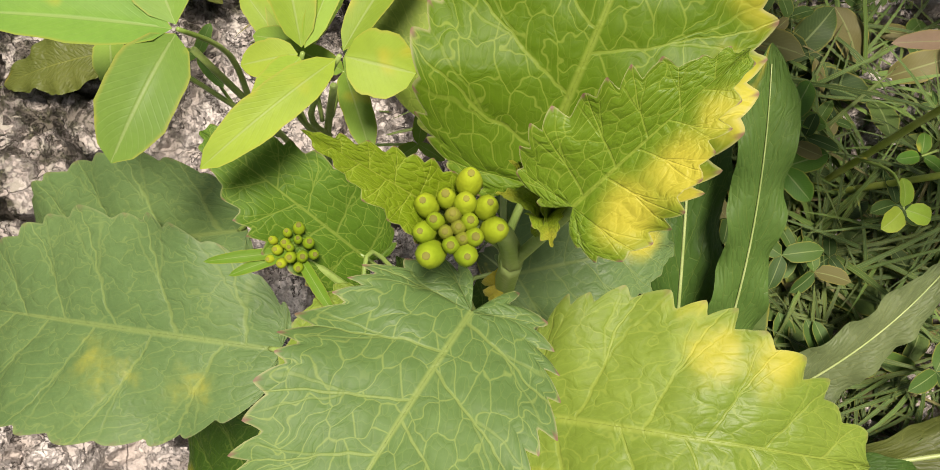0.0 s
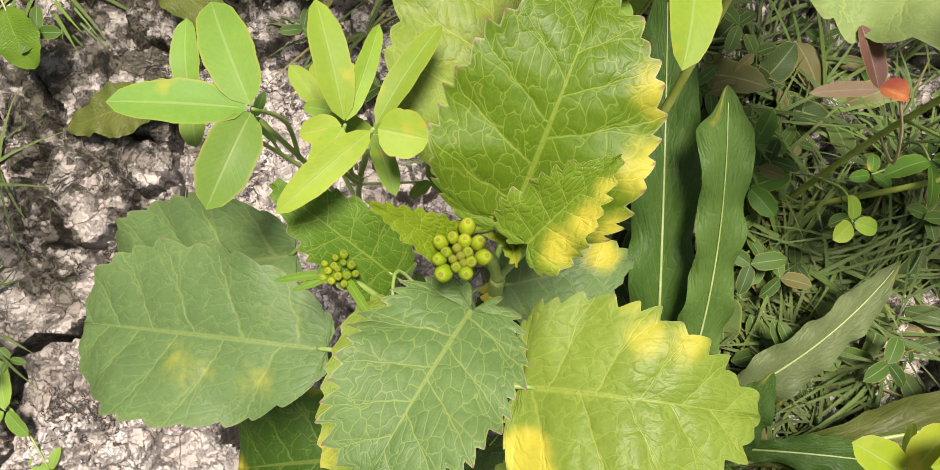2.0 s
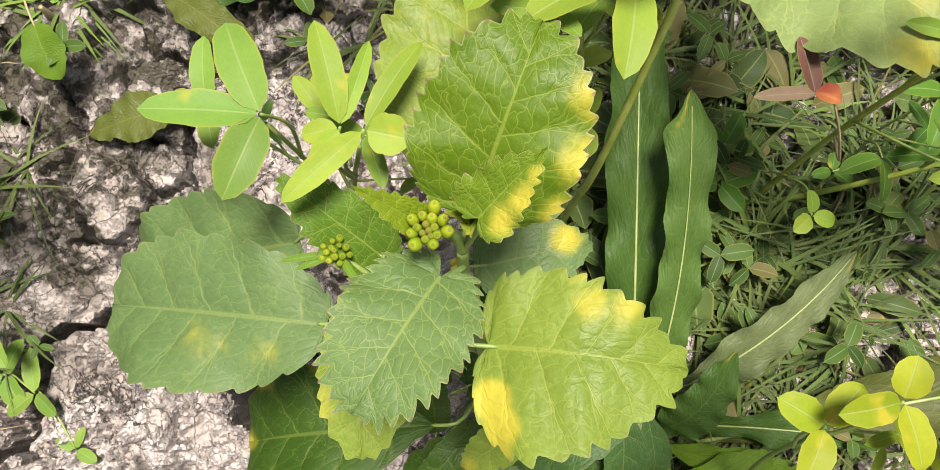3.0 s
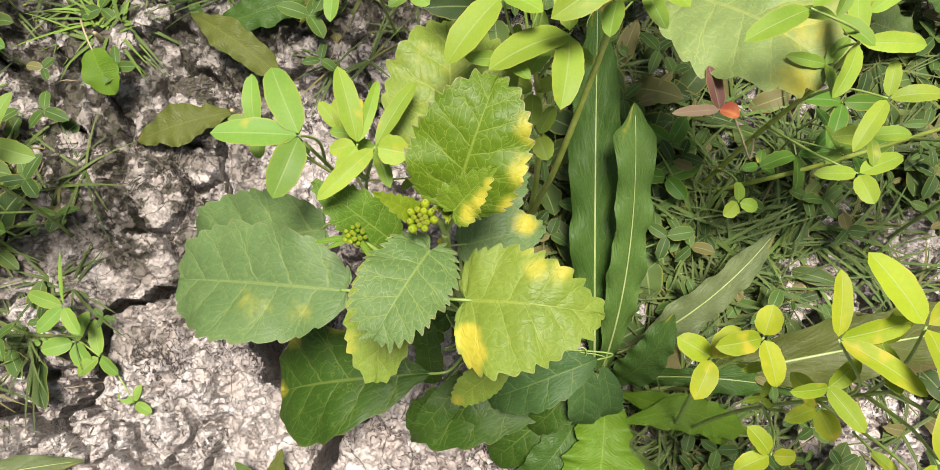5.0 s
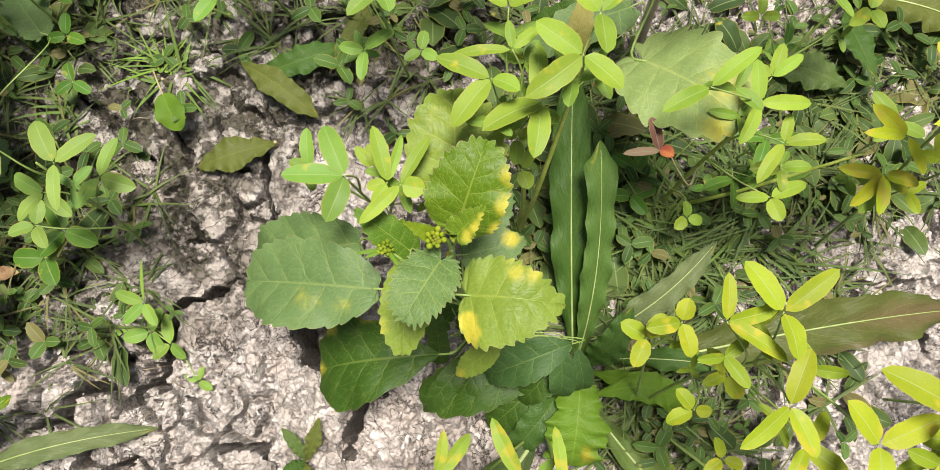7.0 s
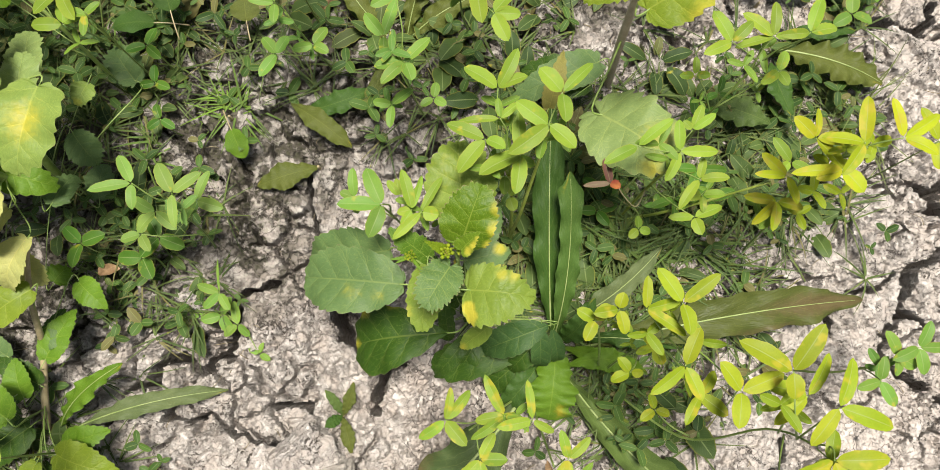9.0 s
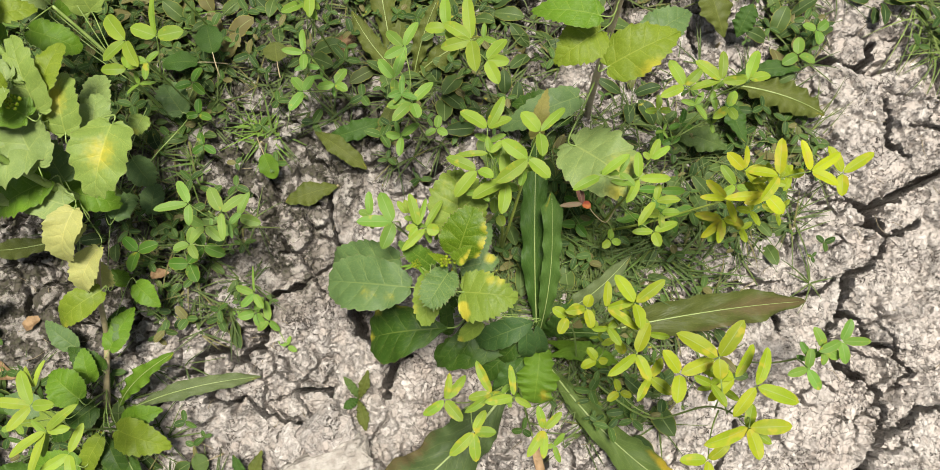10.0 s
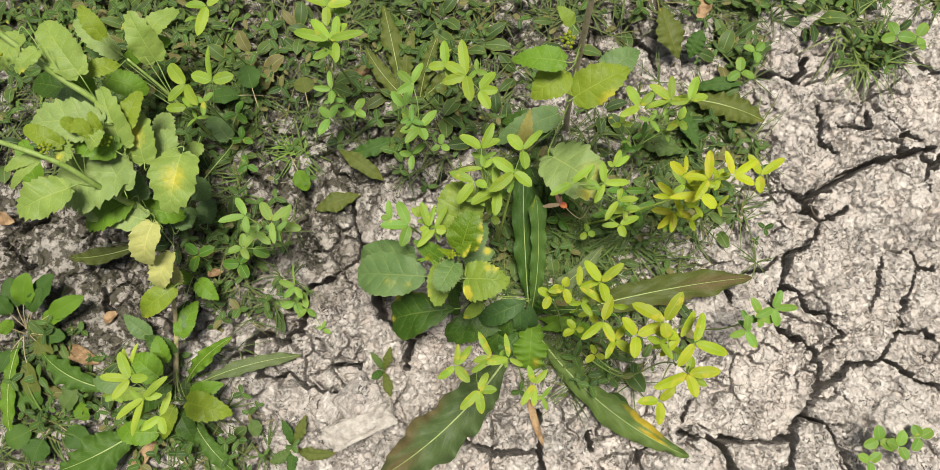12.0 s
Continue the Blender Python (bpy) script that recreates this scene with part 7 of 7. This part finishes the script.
grass_tuft(-0.262, 0.322, 46, 0.065, 0.0022, "bright tuft of fine short grass", 17, (0.10, 0.18, 0.03))
grass_tuft(-0.25, 0.31, 18, 0.06, 0.003, "short dark grass on the clay", 12, MEADOW)
grass_tuft(0.30, 0.03, 34, 0.09, 0.003, "dark grass beside the dock crown", 13, MEADOW)
grass_tuft(0.25, -0.03, 28, 0.07, 0.003, "short dark grass below the dock leaves", 14, MEADOW)
grass_tuft(0.40, 0.20, 34, 0.10, 0.003, "dark grass under the clover", 15, MEADOW)
grass_tuft(0.30, 0.24, 34, 0.10, 0.003, "dark grass under the clover", 16, MEADOW)
for k, (x, y) in enumerate(((0.27, 0.10), (0.31, 0.075), (0.345, 0.11), (0.25, 0.155), (0.375, 0.16), (0.29, 0.17), (0.34, 0.05), (0.235, 0.235), (0.27, 0.28), (0.40, 0.10))):
    grass_tuft(x, y, 18, 0.115, 0.0026, "long thin green grass under the clover", 30 + k, (0.055, 0.095, 0.03), bearing=20.0 + 37 * k, spread=75.0)

# patches of low weeds: middle, half widths, how many
PATCHES = ((-0.50, 0.43, 0.24, 0.16, 150), (-0.62, 0.46, 0.16, 0.14, 150), (-0.05, 0.56, 0.28, 0.07, 70), (-0.66, 0.56, 0.2, 0.08, 90), (-0.15, 0.43, 0.2, 0.10, 24), (0.08, 0.40, 0.16, 0.12, 44), (0.36, 0.30, 0.16, 0.14, 42), (0.36, 0.12, 0.13, 0.08, 20),
           (0.62, 0.60, 0.35, 0.05, 80), (0.86, 0.50, 0.05, 0.05, 16), (0.60, 0.50, 0.05, 0.05, 14), (-0.38, 0.15, 0.10, 0.06, 34), (-0.70, -0.12, 0.12, 0.14, 28), (-0.52, -0.17, 0.14, 0.09, 34), (-0.42, -0.24, 0.12, 0.05, 18), (-0.36, 0.03, 0.10, 0.06, 16), (-0.3, 0.80, 0.8, 0.14, 260), (0.22, 0.25, 0.07, 0.09, 30), (0.26, -0.06, 0.07, 0.05, 12), (0.28, 0.03, 0.08, 0.07, 28), (0.24, 0.13, 0.05, 0.08, 30), (0.30, -0.09, 0.09, 0.05, 11),
           (0.53, 0.40, 0.06, 0.05, 13), (0.48, 0.29, 0.06, 0.05, 18), (0.44, 0.20, 0.06, 0.05, 18), (0.57, 0.30, 0.06, 0.05, 11), (0.42, 0.02, 0.06, 0.05, 16), (0.27, -0.11, 0.06, 0.05, 6), (0.34, -0.07, 0.06, 0.05, 7), (0.35, 0.20, 0.06, 0.05, 16), (0.52, 0.19, 0.06, 0.05, 11),
           (0.15, 0.11, 0.04, 0.045, 16), (0.13, 0.04, 0.04, 0.045, 12), (0.22, 0.17, 0.04, 0.045, 16), (0.12, 0.19, 0.04, 0.045, 12))


def ground_cover(name, label, seed, shape):
    rng = np.random.default_rng(seed)
    verts, faces, uvs, n = [], [], [], 0
    for cx, cy, rx, ry, count in PATCHES:
        for _ in range(count):
            x, y = cx + rx * rng.normal(0, 0.55), cy + ry * rng.normal(0, 0.55)
            root = np.array((x, y, soil_at(x, y)))
            for p, uv, nu, nv in shape(root, rng):
                verts.append(p), uvs.append(uv), faces.append(grid_faces(nu, nv) + n)
                n += len(p)
    ob = mesh_object(name, np.concatenate(verts), np.concatenate(faces), GRASS if name == "grass" else COVER, None, np.concatenate(uvs))
    return tagged(ob, label, "grass" if name == "grass" else "weeds", kind="stuff")


def grass_bunch(root, rng):
    for _ in range(9):
        p, uv = blade_strip(root, rng.uniform(0, 360), rng.uniform(0.03, 0.08), rng.uniform(0.0015, 0.003), rng.uniform(0.2, 0.8), rng.uniform(0.2, 0.6), rng, 5)
        yield p, uv, 5, 3


def weed_sprout(root, rng):
    if 0.1 < root[0] < 0.5 and root[1] > -0.02 and rng.random() < 0.55:
        return
    h, b0, size = rng.uniform(0.008, 0.05), rng.uniform(0, 360), rng.uniform(0.009, 0.024)
    top = root + np.array((*rng.normal(0, 0.01, 2), h))
    for k in range(3):
        a = radians(b0 + 120 * k + rng.uniform(-20, 20))
        d = np.array((math.cos(a), math.sin(a), rng.uniform(-0.3, 0.3)))
        p, uv = blade_points(size * rng.uniform(0.8, 1.2), size * rng.uniform(0.42, 0.62), 7, 5, oblong, fold=0.2, arch=0.06)
        yield p @ set_blade(top, top + d, rng.uniform(-25, 25)) + top, uv, 7, 5


def broad_sprout(root, rng):
    """Larger oval leaves lying low round one root."""
    b0 = rng.uniform(0, 360)
    for k in range(4 if rng.random() < 0.2 else 0):
        a, size = radians(b0 + 90 * k + rng.uniform(-30, 30)), rng.uniform(0.025, 0.055)
        d = np.array((math.cos(a), math.sin(a), rng.uniform(0.1, 0.6)))
        start = root + d * 0.012
        p, uv = blade_points(size, size * rng.uniform(0.35, 0.6), 11, 7, ovate(0.5), fold=0.15, arch=0.12, wave=0.06, waves=2, rng=rng)
        yield p @ set_blade(start, start + d, rng.uniform(-20, 20)) + start, uv, 11, 7


broad = ground_cover("leafy_weeds", "low broad-leaved olive and green weeds", 23, broad_sprout)
broad.color = (0.052, 0.088, 0.026, 0)
cover = ground_cover("low_weeds", "low dark green trefoil weeds covering the ground", 21, weed_sprout)
cover.color = (0.043, 0.088, 0.019, 0)
lawn = ground_cover("grass", "thin dark grass between the weeds", 22, grass_bunch)
lawn.color = (0.06, 0.092, 0.03, 0)


def straw_litter():
    """Bits of dead straw lying on the clay."""
    rng = np.random.default_rng(40)
    verts, faces, n = [], [], 0
    for _ in range(420):
        x, y = rng.uniform(-0.95, 1.1), rng.uniform(-0.5, 0.9)
        a, l = rng.uniform(0, 6.28), rng.uniform(0.008, 0.04)
        z = soil_at(x, y) + 0.002
        v, f = tube([(x, y, z), (x + l * 0.5 * math.cos(a), y + l * 0.5 * math.sin(a), z + 0.002), (x + l * math.cos(a + 0.2), y + l * math.sin(a + 0.2), soil_at(x + l * math.cos(a), y + l * math.sin(a)) + 0.002)], 0.0006, 0.0003, 4, 2)
        verts.append(v)
        faces += [tuple(i + n for i in q) for q in f]
        n += len(v)
    ob = mesh_object("straw", np.concatenate(verts), faces, STRAW)
    return tagged(ob, "scattered bits of dead straw on the clay", "straw", kind="stuff")


straw_litter()


def clay_crumbs():
    """Loose crumbs and clods broken from the crust."""
    rng = np.random.default_rng(60)
    bm = bmesh.new()
    bmesh.ops.create_icosphere(bm, subdivisions=1, radius=1.0)
    ball = np.array([v.co[:] for v in bm.verts])
    tris = np.array([[v.index for v in f.verts] for f in bm.faces])
    bm.free()
    verts, faces, n = [], [], 0
    for k in range(2600):
        x, y = rng.uniform(-0.95, 1.15), rng.uniform(-0.55, 0.9)
        if rng.random() > 0.35 + 0.5 * float(fbm(np.array([x]), np.array([y]), 0.12, 77, 2)[0]):
            continue
        r = 0.0012 + 0.005 * rng.random() ** 3.5
        p = ball * (1 + 0.28 * rng.standard_normal((len(ball), 1))) * r * rng.uniform(0.7, 1.3, 3) * (1, 1, 0.6)
        verts.append(p + (x, y, soil_at(x, y) + 0.25 * r)), faces.append(tris + n)
        n += len(ball)
    ob = mesh_object("clay_crumbs", np.concatenate(verts), np.concatenate(faces), CLAY, smooth=False)
    return tagged(ob, "loose grey clay crumbs on the crust", "crumbs", kind="stuff")


clay_crumbs()
